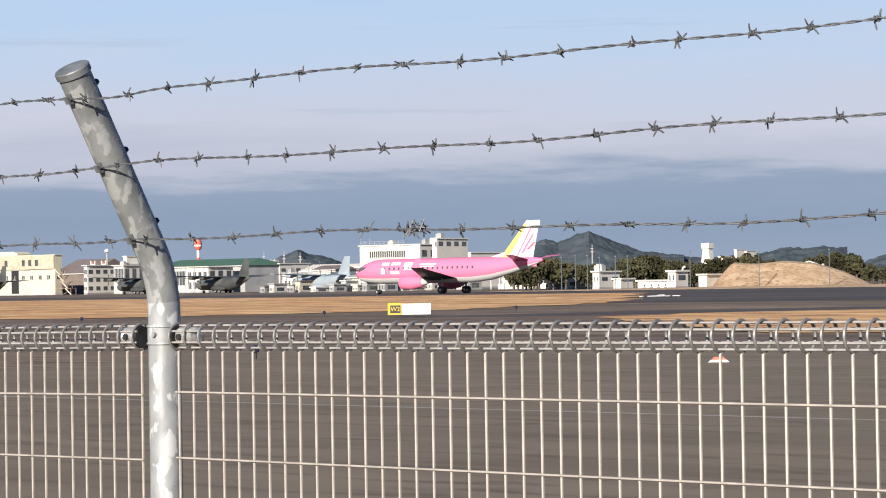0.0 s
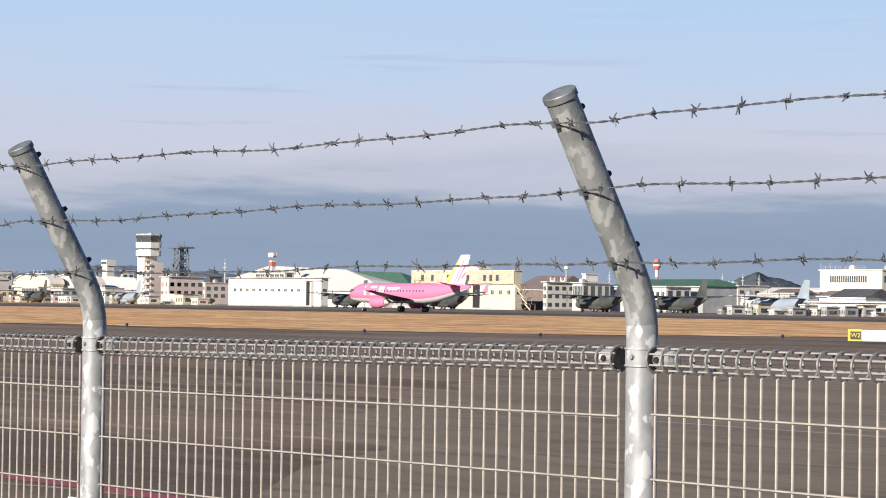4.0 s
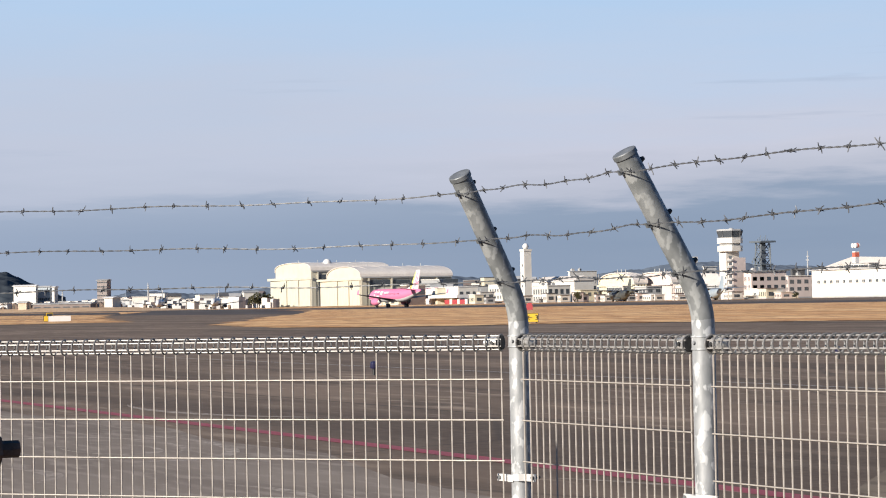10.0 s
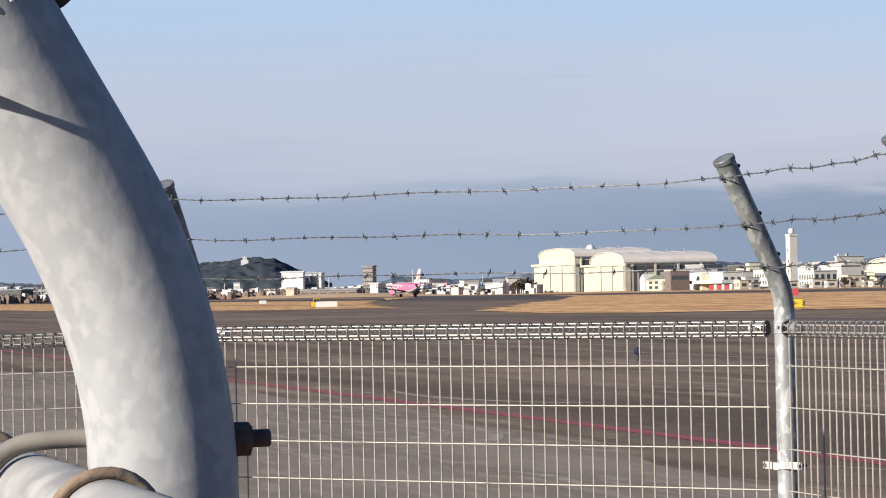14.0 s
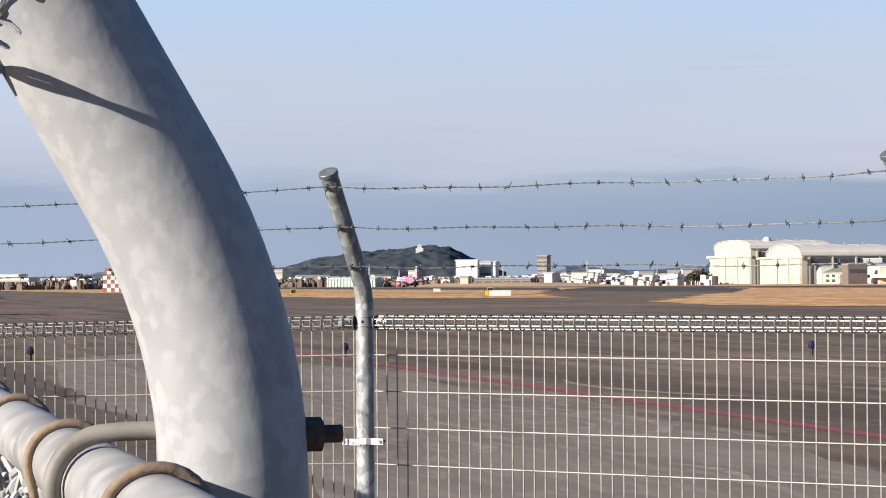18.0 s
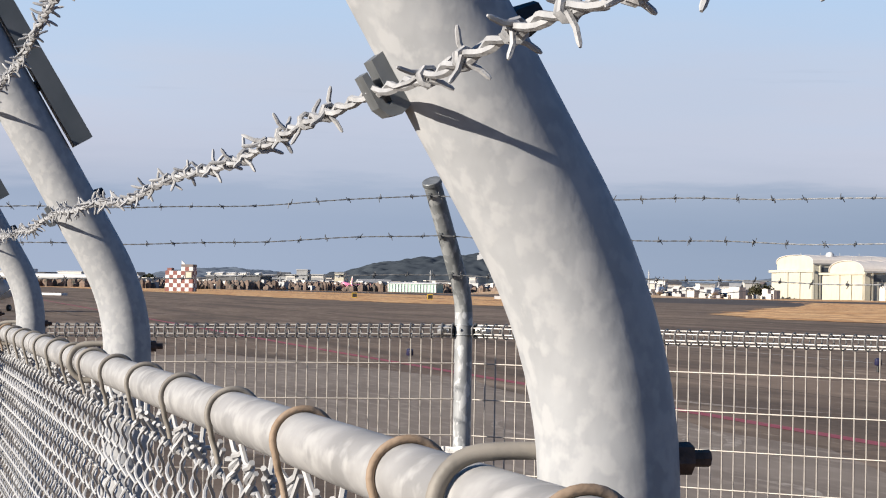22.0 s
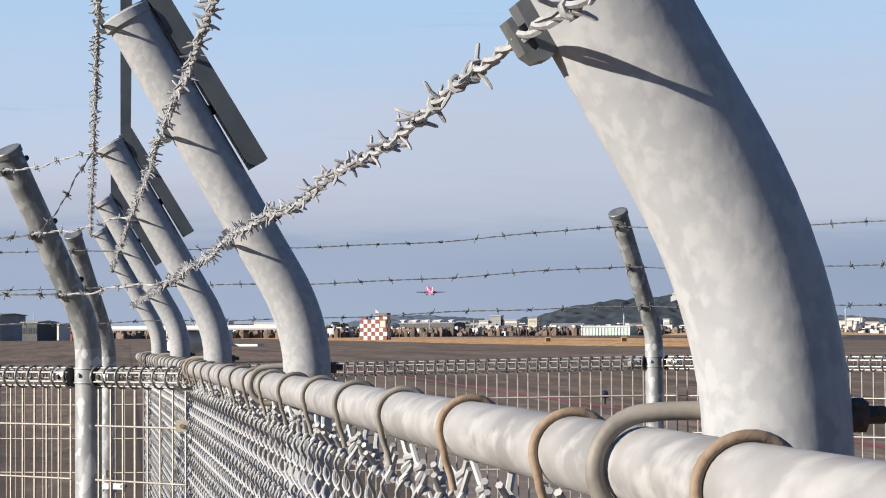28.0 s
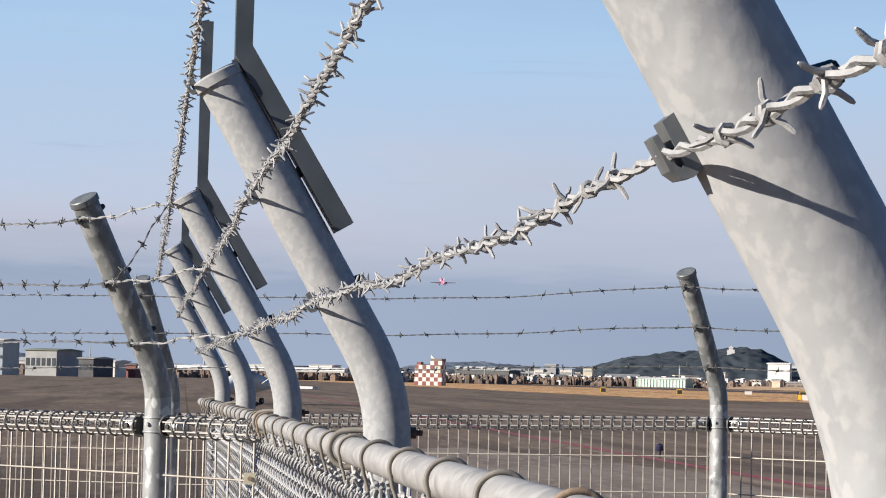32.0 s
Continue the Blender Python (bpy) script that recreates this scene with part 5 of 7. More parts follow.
part("wall", Mesh().prism([(0, 0), (rw, 0), (rw, zz * 0.5), (rw * 0.85, zz), (rw * 0.15, zz), (0, zz * 0.5)], 0, 8, "y"), CREAMW, rh)
# stair scaffolds at both ends of the cream hangar
for az, perp_, el, wd in ((29.0, 652, 0.55, 9.0), (31.66, 652, 0.62, 4.4)):
    t = thing("stair_scaffold", "rust-stained steel stair scaffold beside a hangar", "scaffold", fpose(along(az, perp_), perp_), group="stair scaffolds")
    SH = top(az, perp_, el)
    k = 4
    for j in range(k):
        x1 = wd * (k - j) / k - wd / 2
        for x in (-wd / 2, x1 - 0.2):
            for y in (-1.4, 1.4):
                part("upright", Mesh().tube([(x, y, SH * j / k), (x, y, SH * (j + 1) / k)], 0.14, 5), RUSTW, t)
        part("landing", Mesh().box(-wd / 2, x1, -1.5, 1.5, SH * (j + 1) / k - 0.2, SH * (j + 1) / k), RUSTW, t)
        part("flight", Mesh().tube([(x1, -1.45, SH * j / k), (x1 - wd / k - 1.4, -1.45, SH * (j + 1) / k)], 0.26, 4), CREAMW, t)
        part("brace", Mesh().tube([(-wd / 2, 1.45, SH * j / k), (x1 - 0.2, 1.45, SH * (j + 1) / k)], 0.12, 4), RUSTW, t)
# the green and the white long-roofed hangars
long_roof("green_hangar", "broad hangar with a deep green sheet roof", [(34.5, 0.72), (34.0, 0.84), (32.14, 0.80), (31.95, 0.55), (31.75, 0.31)], 752, 0.31, 24, GREYW, GREENR)
building("grey_lean_to", "low grey lean-to in front of a green hangar", 31.5, 32.9, 718, 0.20, 10, GREYW, WHITEW, rows=((0.35, 0.75, 8, 0.5, 0.03, 0.97),))
long_roof("white_arch_hangar", "white hangar with a broad pale roof", [(36.5, 0.52), (36.12, 0.68), (35.43, 0.92), (33.5, 0.85), (32.95, 0.62), (32.57, 0.335)], 712, 0.33, 26, WHITEW, ROOFW)
building("roof_monitor", "low roof monitor with a band of dark windows", 34.8, 35.78, 690, 0.74, 6, WHITEW, GREYW, rows=((0.15, 0.75, 6, 0.86, 0.02, 0.98),), base=top(35.3, 690, 0.63))
wh = building("white_hangar", "white hangar with small square windows and a dark doorway", 33.95, 36.43, 640, 0.61, 4, WHITEW, GREYW, rows=((0.53, 0.63, 11, 0.40, 0.04, 0.80),), door=(0.845, 0.905, 0.90, BLACKP), lip=1.0)
ww_ = along(36.43, 640) - 644 * math.tan(radians(33.95 + FOOT))
wz_ = top(35.2, 640, 0.61)
part("wall_disc", Mesh().tube([(ww_ * 0.955, -0.12, wz_ * 0.56), (ww_ * 0.955, -0.005, wz_ * 0.56)], 1.1, 16), GREYW, wh, "round grey mark on the wall")
part("folded_door", Mesh().box(ww_ * 0.91, ww_ * 0.925, -1.6, -0.07, 0.3, wz_ * 0.88), WHITEW, wh)
for i in range(6):
    part("wall_seam", Mesh().box(ww_ * (0.12 + 0.135 * i), ww_ * (0.12 + 0.135 * i) + 0.18, -0.05, -0.005, 0.8, wz_ * 0.95), GREYW, wh)
# offices under the tower
building("pale_offices", "pale pinkish three-storey office block", 37.05, 38.10, 660, 0.61, 22, PINKW, rows=((0.66, 0.80, 3, 0.52, 0.05, 0.36), (0.36, 0.5, 3, 0.52, 0.05, 0.36), (0.66, 0.80, 1, 0.8, 0.62, 0.76), (0.36, 0.5, 1, 0.8, 0.62, 0.76)), lip=0.9, units=3)
building("front_annex", "low plain white annex before an office block", 37.15, 37.95, 640, 0.17, 8, WHITEW, rows=((0.3, 0.6, 1, 0.2, 0.0, 0.5),), pipes=3)
building("low_offices", "low pale office block with dark windows", 36.48, 37.06, 670, 0.47, 18, PINKW, WHITEW, rows=((0.66, 0.84, 3, 0.6, 0.05, 0.75), (0.34, 0.5, 3, 0.6, 0.05, 0.75)), units=1)
building("dark_plant_room", "small dark plant room on a roof", 36.62, 36.95, 700, 0.62, 8, DARKW)
long_roof("pink_vault_hall", "pale pinkish hall with a low vaulted roof", [(39.9, 0.42), (39.5, 0.60), (38.75, 0.57), (38.6, 0.35)], 690, 0.28, 14, GREYW, ROOFW)
hangar("cream_arch_hall", "cream hall with a shallow arched gable", 41.68, 40.8, 40.5, 655, 0.62, CREAMW, ROOFW, 0.62, 3)
building("clerestory", "long dark clerestory window before an arched hall", 40.95, 41.5, 645, 0.30, 4, WHITEW, WHITEP, rows=((0.62, 0.92, 5, 0.92, 0.03, 0.97),))
hangar("pink_arch_hall", "pale pinkish hall with a shallow arched gable", 40.78, 39.86, 39.5, 668, 0.62, PINKW, ROOFW, 0.62, 3)
building("balcony_offices", "pale two-storey offices with grey balconies", 40.12, 40.8, 632, 0.28, 10, GREYW, WHITEP, rows=((0.58, 0.82, 3, 0.7, 0.04, 0.96), (0.14, 0.4, 3, 0.7, 0.04, 0.96)), lip=0.8)
building("white_lab", "white two-storey building behind the apron", 39.0, 39.8, 650, 0.3, 12, WHITEW, rows=((0.5, 0.75, 6, 0.5, 0.05, 0.95),), units=2)
building("roof_room", "small white roof room above the halls", 38.8, 39.1, 710, 0.74, 8, WHITEW, rows=((0.78, 0.88, 2, 0.5, 0.1, 0.9),))
building("cream_block", "low cream block with dark windows", 41.7, 42.3, 640, 0.22, 12, CREAMW, rows=((0.5, 0.8, 6, 0.5, 0.05, 0.95),))
building("white_quarters", "white three-storey block of offices", 41.75, 42.45, 700, 0.70, 20, WHITEW, rows=((0.7, 0.82, 8, 0.5, 0.03, 0.97), (0.4, 0.52, 8, 0.5, 0.03, 0.97)), units=3)
building("blue_white_shop", "low white workshop with wide dark windows", 42.4, 43.35, 660, 0.35, 16, WHITEW, rows=((0.5, 0.8, 6, 0.55, 0.03, 0.97), (0.1, 0.36, 6, 0.55, 0.03, 0.97)), units=2)
gable_house("long_workshop", "long white workshop with a pale roof", 42.3, 43.3, 690, 0.46, 0.58, 14, WHITEW, ROOFW)
building("white_office", "white office beside a radar tower", 43.55, 44.45, 665, 0.40, 16, WHITEW, rows=((0.6, 0.78, 5, 0.5, 0.05, 0.95), (0.25, 0.42, 5, 0.5, 0.05, 0.95)), units=2)
building("stair_block", "narrow white stair block beside a radar tower", 43.85, 44.05, 672, 0.57, 8, WHITEW)
building("corner_shop", "white two-storey workshop with square windows", 44.3, 44.75, 636, 0.22, 10, WHITEW, rows=((0.58, 0.80, 2, 0.6, 0.05, 0.95), (0.15, 0.4, 2, 0.6, 0.05, 0.95)), units=1)
fs = building("fire_station", "long white fire station with three red doors", 44.72, 46.3, 640, 0.36, 14, WHITEW, WHITEP, rows=((0.55, 0.72, 5, 0.4, 0.02, 0.26),))
for i in range(3):
    fd = thing("fire_door", "dark red roller door of a fire station", "door", fpose(along(45.55 - 0.19 * i, 632), 632), group="fire station doors")
    dw = along(45.55, 632) - along(45.42, 632)
    part("leaf", Mesh().box(0, dw, 0, 0.2, 0, top(45.4, 632, 0.045)), REDW, fd)
    part("jamb", Mesh().box(dw, dw * 1.42, -0.2, 0.3, 0, top(45.4, 632, 0.06)), WHITEW, fd)
part("door_canopy", Mesh().box(along(46.3, 640) - along(45.9, 640), along(46.3, 640) - along(44.9, 640), -9.5, -0.05, top(45.4, 632, 0.09), top(45.4, 632, 0.17)), WHITEP, fs)
gh = gable_house("olive_roofed_house", "cream house with an olive green roof", 46.3, 47.1, 636, 0.22, 0.33, 14, CREAMW, OLIVER, rows=((0.6, 0.85, 5, 0.6, 0.05, 0.95), (0.15, 0.42, 5, 0.6, 0.05, 0.95)))
part("end_gable", Mesh().prism([(-9, 0), (0, 0), (0, top(47, 636, 0.24)), (-4.5, top(47, 636, 0.36)), (-9, top(47, 636, 0.24))], -1.0, 9, "y"), WHITEW, gh, "white gabled wing")
building("porch_block", "small cream porch block before a hangar", 46.5, 46.75, 630, 0.16, 6, CREAMW, WHITEP, rows=((0.62, 0.85, 1, 0.7, 0.1, 0.9),))
hangar("great_hangar", "great cream hangar with an arched roof and tall sliding doors", 49.76, 48.87, 46.95, 700, 1.03, HANGARW, ROOFW, 0.80, wing=0.19, ledge=0.61, bulge=0.55)
hangar("second_hangar", "cream hangar with an arched roof beside a larger one", 48.48, 47.63, 45.36, 640, 0.91, HANGARW, ROOFW, 0.72, wing=0.26, ledge=0.65)
# beyond the field's end


def far_block(name, label, az_r, az_l, el, d, depth, wall, roof, bands=0):
    """A block at a bearing and distance, its front square to the line of sight."""
    az, w, h = (az_r + az_l) / 2, max(0.5 * d * radians(az_l - az_r), (d * radians(az_l - az_r) - 0.42 * depth) / 0.906), EYE + d * math.tan(radians(el))
    t = thing(name, label, "building", Matrix.Translation(polar(az, d)) @ pose(0, 0, 0, 0, 0, az - 25))
    part("wall", Mesh().box(-w / 2, w / 2, 0, depth, 0, h), wall, t)
    part("roof", Mesh().prism([(-0.6, h), (depth + 0.6, h), (depth + 0.6, h + 0.3), (depth / 2, h + 0.9), (-0.6, h + 0.3)], -w / 2 - 0.6, w / 2 + 0.6, "x"), roof, t)
    for j in range(bands):
        z0 = h * (j + 0.4) / bands
        for i in range(6):
            part("window", Mesh().box(-w / 2 + w * (i + 0.15) / 6, -w / 2 + w * (i + 0.85) / 6, -0.1, 0.05, z0, z0 + h * 0.3 / bands), WINDOW, t)
    return t


far_block("white_factory", "broad white factory hall beyond the field", 55.62, 56.21, 0.58, 1400, 3, WHITEW, WHITEP)
far_block("glass_factory_wing", "blue-grey glazed factory wing between white walls", 55.28, 55.64, 0.55, 1406, 3, BLUEAIR, GREYW, 3)
far_block("factory_end", "white end block of a factory", 55.16, 55.29, 0.54, 1400, 5, WHITEW, WHITEP)
far_block("brown_tower_block", "grey-brown tower block with rows of windows beyond the field", 53.86, 54.20, 0.69, 1500, 6, mat("grey_brown_wall", (0.19, 0.16, 0.15), (0.24, 0.205, 0.19), 0.3, 0.75, 0, 0, 1.2), GREYW, 7)
far_block("tan_shed", "tan shed behind the runway", 55.84, 56.12, 0.17, 1250, 4, TANW, GREYW)
far_block("brown_long_shed", "long low brown shed behind the runway", 54.25, 55.8, 0.12, 1280, 8, BROWNW, GREYW, 1)
far_block("white_depot", "white depot with a stepped roof", 53.68, 54.08, 0.25, 1200, 10, WHITEW, WHITEP)
gd = far_block("green_depot", "long pale green sheet-walled depot behind the runway", 58.12, 59.47, 0.155, 1300, 10, PALEGREEN, WHITEP)
gw = 1300 * radians(1.35)
for i in range(16):
    part("wall_rib", Mesh().box(-gw / 2 + gw * i / 15.5, -gw / 2 + gw * i / 15.5 + 0.5, -0.4, -0.01, 0, 4.8), WHITEP, gd)
far_block("grey_terminal", "large grey terminal hall with a dark window band", 73.5, 74.9, 0.52, 900, 24, GREYW, OLIVER, 1)
far_block("slate_annex", "dark slate annex of a terminal hall", 72.7, 73.5, 0.34, 880, 18, DARKW, GREYW, 1)
far_block("red_shed", "low dull red shed at the edge of the field", 71.75, 72.25, 0.20, 900, 10, mat("dull_red_sheet", (0.18, 0.049, 0.041), (0.23, 0.074, 0.057), 0.3, 0.7), BROWNW)
far_block("dark_long_hall", "long dark-walled hall with a grey roof across the field", 62.45, 64.1, 0.27, 1450, 18, DARKW, GREYW, 1)
for i in range(5):
    far_block("roof_lantern", "white roof lantern on a long hall", 62.6 + 0.3 * i, 62.75 + 0.3 * i, 0.335, 1462, 6, WHITEW, WHITEP)["group"] = "roof lanterns"
far_block("blue_block", "pale blue block at the edge of the field", 74.95, 75.6, 0.74, 950, 16, BLUEAIR, WHITEW, 3)
for az_r, az_l, el, d in ((72.2, 73.1, 0.28, 1000), (66.9, 67.7, 0.30, 1700), (68.4, 69.2, 0.28, 1700), (70.1, 70.6, 0.24, 1500), (62.9, 63.9, 0.33, 1500)):
    far_block("long_white_hall", "long low white roofed hall across the field", az_r, az_l, el, d, 16, WHITEW, WHITEP)["group"] = "white halls across the field"
# radome on the great hangar
q = polar(48.47, 1000)
s0 = along(48.47, 720)
bm = bmesh.new()
bmesh.ops.create_uvsphere(bm, u_segments=20, v_segments=12, radius=3.6)
me = bpy.data.meshes.new("radome")
bm.to_mesh(me)
bm.free()
me.materials.append(WHITEP)
me.shade_smooth()
radome = new("radome", me)
radome.matrix_basis = fpose(s0, 720, top(48.47, 720, 1.02))
tagged(radome, "white radome ball on a hangar roof", "radome")

# control tower
s0, pp = along(38.42, 660), 660
H1 = top(38.4, pp, 1.66)
t = thing("control_tower", "white control tower with a dark glazed cab and ringed decks", "control tower", fpose(s0, pp))
lv = {e: top(38.4, pp, e) for e in (0.95, 1.11, 1.25, 1.31, 1.45, 1.62, 1.66)}
part("shaft", Mesh().box(-4.6, 2.4, -4, 4, 0, lv[1.11]), WHITEW, t)
part("stair_shaft", Mesh().box(2.41, 7.2, -3, 5, 0, lv[0.95]), PINKW, t, "pale stair shaft behind balconies")
oct8 = [(math.cos(math.pi * (i + 0.5) / 4), math.sin(math.pi * (i + 0.5) / 4)) for i in range(8)]
for nm, e0, e1, r0, r1, mt in (("deck", 1.11, 1.25, 6.8, 6.8, WHITEW), ("neck", 1.25, 1.31, 5.6, 5.6, GREYW), ("upper_deck", 1.31, 1.45, 6.9, 6.9, WHITEW), ("cab", 1.45, 1.62, 5.9, 7.0, PLATE), ("cab_roof", 1.62, 1.66, 7.2, 6.8, GREYW)):
    part(nm, Mesh().loft([[(a * r, b * r, z) for a, b in oct8] for r, z in ((r0, lv[e0] + 0.004), (r1, lv[e1]))]), mt, t)
part("roof_plant", Mesh().tube([(1.5, 0, H1), (1.5, 0, H1 + 0.4), (1.5, 0, H1 + 0.8)], [1.4, 1.3, 0.3], 12), GREYW, t, smooth=True)
for a, b in oct8:
    part("cab_mullion", Mesh().tube([(a * 5.95, b * 5.95, lv[1.45]), (a * 7.05, b * 7.05, lv[1.62])], 0.16, 5), DARKW, t)
    part("deck_rail", Mesh().tube([(a * 6.8, b * 6.8, lv[1.45]), (a * 6.8, b * 6.8, lv[1.45] + 1.1)], 0.08, 4), GREYW, t)
for i in range(6):
    z = lv[0.95] * (0.16 + 0.15 * i)
    part("balcony", Mesh().box(2.6, 7.9, -4.3, -3.01, z, z + 1.1), GREYW, t)
    part("stair_window", Mesh().box(3.2, 6.4, -3.06, -2.9, z + 1.3, z + 3.0), WINDOW, t)
    if i < 4:
        part("stair_window", Mesh().box(1.0, 1.9, -4.06, -3.9, z + 0.6, z + 1.9), WINDOW, t)
# radar tower with a ball
s0, pp = along(43.5, 670), 670
H1 = top(43.5, pp, 1.22)
t = thing("radar_tower", "slim white tower with a radome ball on top", "radar tower", fpose(s0, pp))
part("shaft", Mesh().box(-2.7, 2.7, -2.6, 2.6, 0, H1), WHITEW, t)
part("parapet", Mesh().box(-3.0, 3.0, -2.9, 2.9, H1 + 0.01, H1 + 1.4), WHITEW, t)
bm = bmesh.new()
bmesh.ops.create_uvsphere(bm, u_segments=20, v_segments=12, radius=2.0)
me = bpy.data.meshes.new("ball")
bm.to_mesh(me)
bm.free()
me.materials.append(WHITEP)
me.shade_smooth()
part("ball", me, WHITEP, t, m=pose(0, 0, H1 + 3.2))
for i in range(3):
    part("window", Mesh().box(-0.6, 0.6, -2.7, -2.55, H1 * (0.3 + 0.2 * i), H1 * (0.35 + 0.2 * i)), WINDOW, t)
# small second tower
s0, pp = along(39.4, 720), 720
H1 = top(39.4, pp, 1.0)
t = thing("lookout_tower", "small white lookout tower with a windowed head", "tower", fpose(s0, pp))
part("shaft", Mesh().box(-2.6, 2.6, -2.5, 2.5, 0, H1 * 0.86), WHITEW, t)
part("head", Mesh().box(-3.2, 3.2, -3.1, 3.1, H1 * 0.86, H1), WHITEW, t)
part("head_window", Mesh().box(-2.8, 2.8, -3.25, -3.1, H1 * 0.9, H1 * 0.96), WINDOW, t)
# lattice mast with a platform
s0, pp = along(37.62, 700), 700
H1 = top(37.62, pp, 1.31)
t = thing("lattice_mast", "dark steel lattice mast with a wide antenna platform", "mast", fpose(s0, pp))
for sx in (-1, 1):
    for sy in (-1, 1):
        part("leg", Mesh().tube([(sx * 3.8, sy * 3.8, 0), (sx * 2.6, sy * 2.6, H1)], 0.42, 6), LATTICE, t)
for i in range(7):
    za, zb = H1 * i / 7, H1 * (i + 1) / 7
    w_ = 3.8 - 1.2 * (i + 0.5) / 7
    for sy in (-1, 1):
        for a_, b_ in (((-w_, sy * w_, za), (w_, sy * w_, zb)), ((w_, sy * w_, za), (-w_, sy * w_, zb)), ((-w_, sy * w_, zb), (w_, sy * w_, zb))):
            part("brace", Mesh().tube([a_, b_], 0.24, 4), LATTICE, t)
part("platform", Mesh().box(-5.8, 5.8, -5, 5, H1, H1 + 1.0).box(-4.4, 4.4, -4, 4, H1 * 0.60, H1 * 0.62), LATTICE, t)
part("lift_cage", Mesh().box(-1.2, 1.2, -1.2, 1.2, 0, H1 - 0.02), LATTICE, t)
for i in range(6):
    part("dish", Mesh().tube([(-4.0 + 1.6 * i, -4.3, H1 * (0.66 + 0.05 * (i % 3))), (-4.0 + 1.6 * i, -3.9, H1 * (0.66 + 0.05 * (i % 3)))], [0.9, 0.4], 10), LATTICE, t)
part("side_pole", Mesh().tube([(8.0, 0, 0), (8.0, 0, H1 * 0.97)], 0.16, 5), LATTICE, t)
for i in range(7):
    part("antenna", Mesh().tube([(-5 + 1.66 * i, 0, H1 + 0.7), (-5 + 1.66 * i, 0, H1 + 2.2 + (i % 3))], 0.15, 5), LATTICE, t)
# red and white radar post
s0, pp = along(35.35, 700), 700
H1 = top(35.35, pp, 1.33)
t = thing("radar_post", "red and white post carrying two white drums", "radar post", fpose(s0, pp))
part("column", Mesh().box(-1.2, 1.2, -1.2, 1.2, 0, H1 * 0.8), WHITEP, t)
part("red_collar", Mesh().box(-1.3, 1.3, -1.3, 1.3, H1 * 0.7, H1 * 0.78), ORANGE, t)
for x in (-1.15, 1.15):
    part("drum", Mesh().tube([(x, -1.2, H1 * 0.9), (x, 1.2, H1 * 0.9)], 1.25, 12), WHITEP, t, smooth=True)
    part("drum_band", Mesh().tube([(x, -0.4, H1 * 0.9), (x, 0.4, H1 * 0.9)], 1.3, 12), ORANGE, t, smooth=True)
# red and white water tower
s0, pp = along(25.75, 700), 700
H1 = top(25.75, pp, 1.22)
t = thing("water_tower", "slender white tower with a red banded head", "water tower", fpose(s0, pp))
part("column", Mesh().tube([(0, 0, 0), (0, 0, H1 * 0.8)], 0.7, 12), WHITEP, t, smooth=True)
part("column_band", Mesh().tube([(0, 0, H1 * 0.5), (0, 0, H1 * 0.66)], 0.74, 12), ORANGE, t, smooth=True)
part("head", Mesh().tube([(0, 0, H1 * 0.80), (0, 0, H1 * 0.85), (0, 0, H1 * 0.94), (0, 0, H1)], [0.8, 1.6, 1.6, 1.1], 14), ORANGE, t, smooth=True)
part("head_band", Mesh().tube([(0, 0, H1 * 0.87), (0, 0, H1 * 0.90)], 1.65, 14), WHITEP, t, smooth=True)


# ---------------------------------------------------------------- hills, woods, town
def ridge(name, label, az_r, az_l, el, d, shape, rough, seed, material=HILL):
    """A wooded hill on the skyline; shape gives its height by the part of the way across."""
    rnd = random.Random(seed)
    k, rws = 300, 60
    ph = [rnd.uniform(0, 9) for _ in range(6)]
    m = Mesh()
    verts = []
    for i in range(k + 1):
        f = i / k
        az = az_r + (az_l - az_r) * f
        bumps = sum(math.sin(f * (9 + 13 * j) + ph[j]) / (1 + j) for j in range(5))
        h = d * math.tan(radians(el)) * max(0.0, shape(f)) * (1 + rough * bumps) if 0 < i < k else 0
        for j in range(rws + 1):
            u = j / rws
            q = polar(az, d - 420 + 560 * u)
            canopy = noise.noise(Vector((q.x / 9, q.y / 14, seed))) * 2.6 + noise.noise(Vector((q.x / 19, q.y / 19, seed))) * 3.2 + noise.noise(Vector((q.x / 60, q.y / 60, seed))) * 4.0
            q.z = -2 + (h + EYE + 2) * math.sin(math.pi * min(1.0, u / 1.5)) ** 0.8 + canopy * min(1.0, h / 12) * (0 < u)
            verts.append(q)
    w_ = rws + 1
    m.add(verts, [(i * w_ + j, (i + 1) * w_ + j, (i + 1) * w_ + j + 1, i * w_ + j + 1) for i in range(k) for j in range(rws)])
    return solid(name, m, material, label, "hill", kind="structure", smooth=True)


def cone(p, w=1.0):
    return lambda f: max(0.0, 1 - abs(f - p) / (p if f < p else 1 - p)) ** w


def dome(f):
    return math.sin(math.pi * min(1, max(0, f))) ** 0.6


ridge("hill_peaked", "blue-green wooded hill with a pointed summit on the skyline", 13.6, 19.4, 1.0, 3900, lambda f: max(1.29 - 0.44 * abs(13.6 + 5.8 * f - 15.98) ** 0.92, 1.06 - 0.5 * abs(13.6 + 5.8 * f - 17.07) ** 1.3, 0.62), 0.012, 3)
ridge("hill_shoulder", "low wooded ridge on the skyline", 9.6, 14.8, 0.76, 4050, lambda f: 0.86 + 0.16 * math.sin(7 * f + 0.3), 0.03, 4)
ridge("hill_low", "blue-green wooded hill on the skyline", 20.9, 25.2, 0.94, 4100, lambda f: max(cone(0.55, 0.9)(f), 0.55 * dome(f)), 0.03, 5)
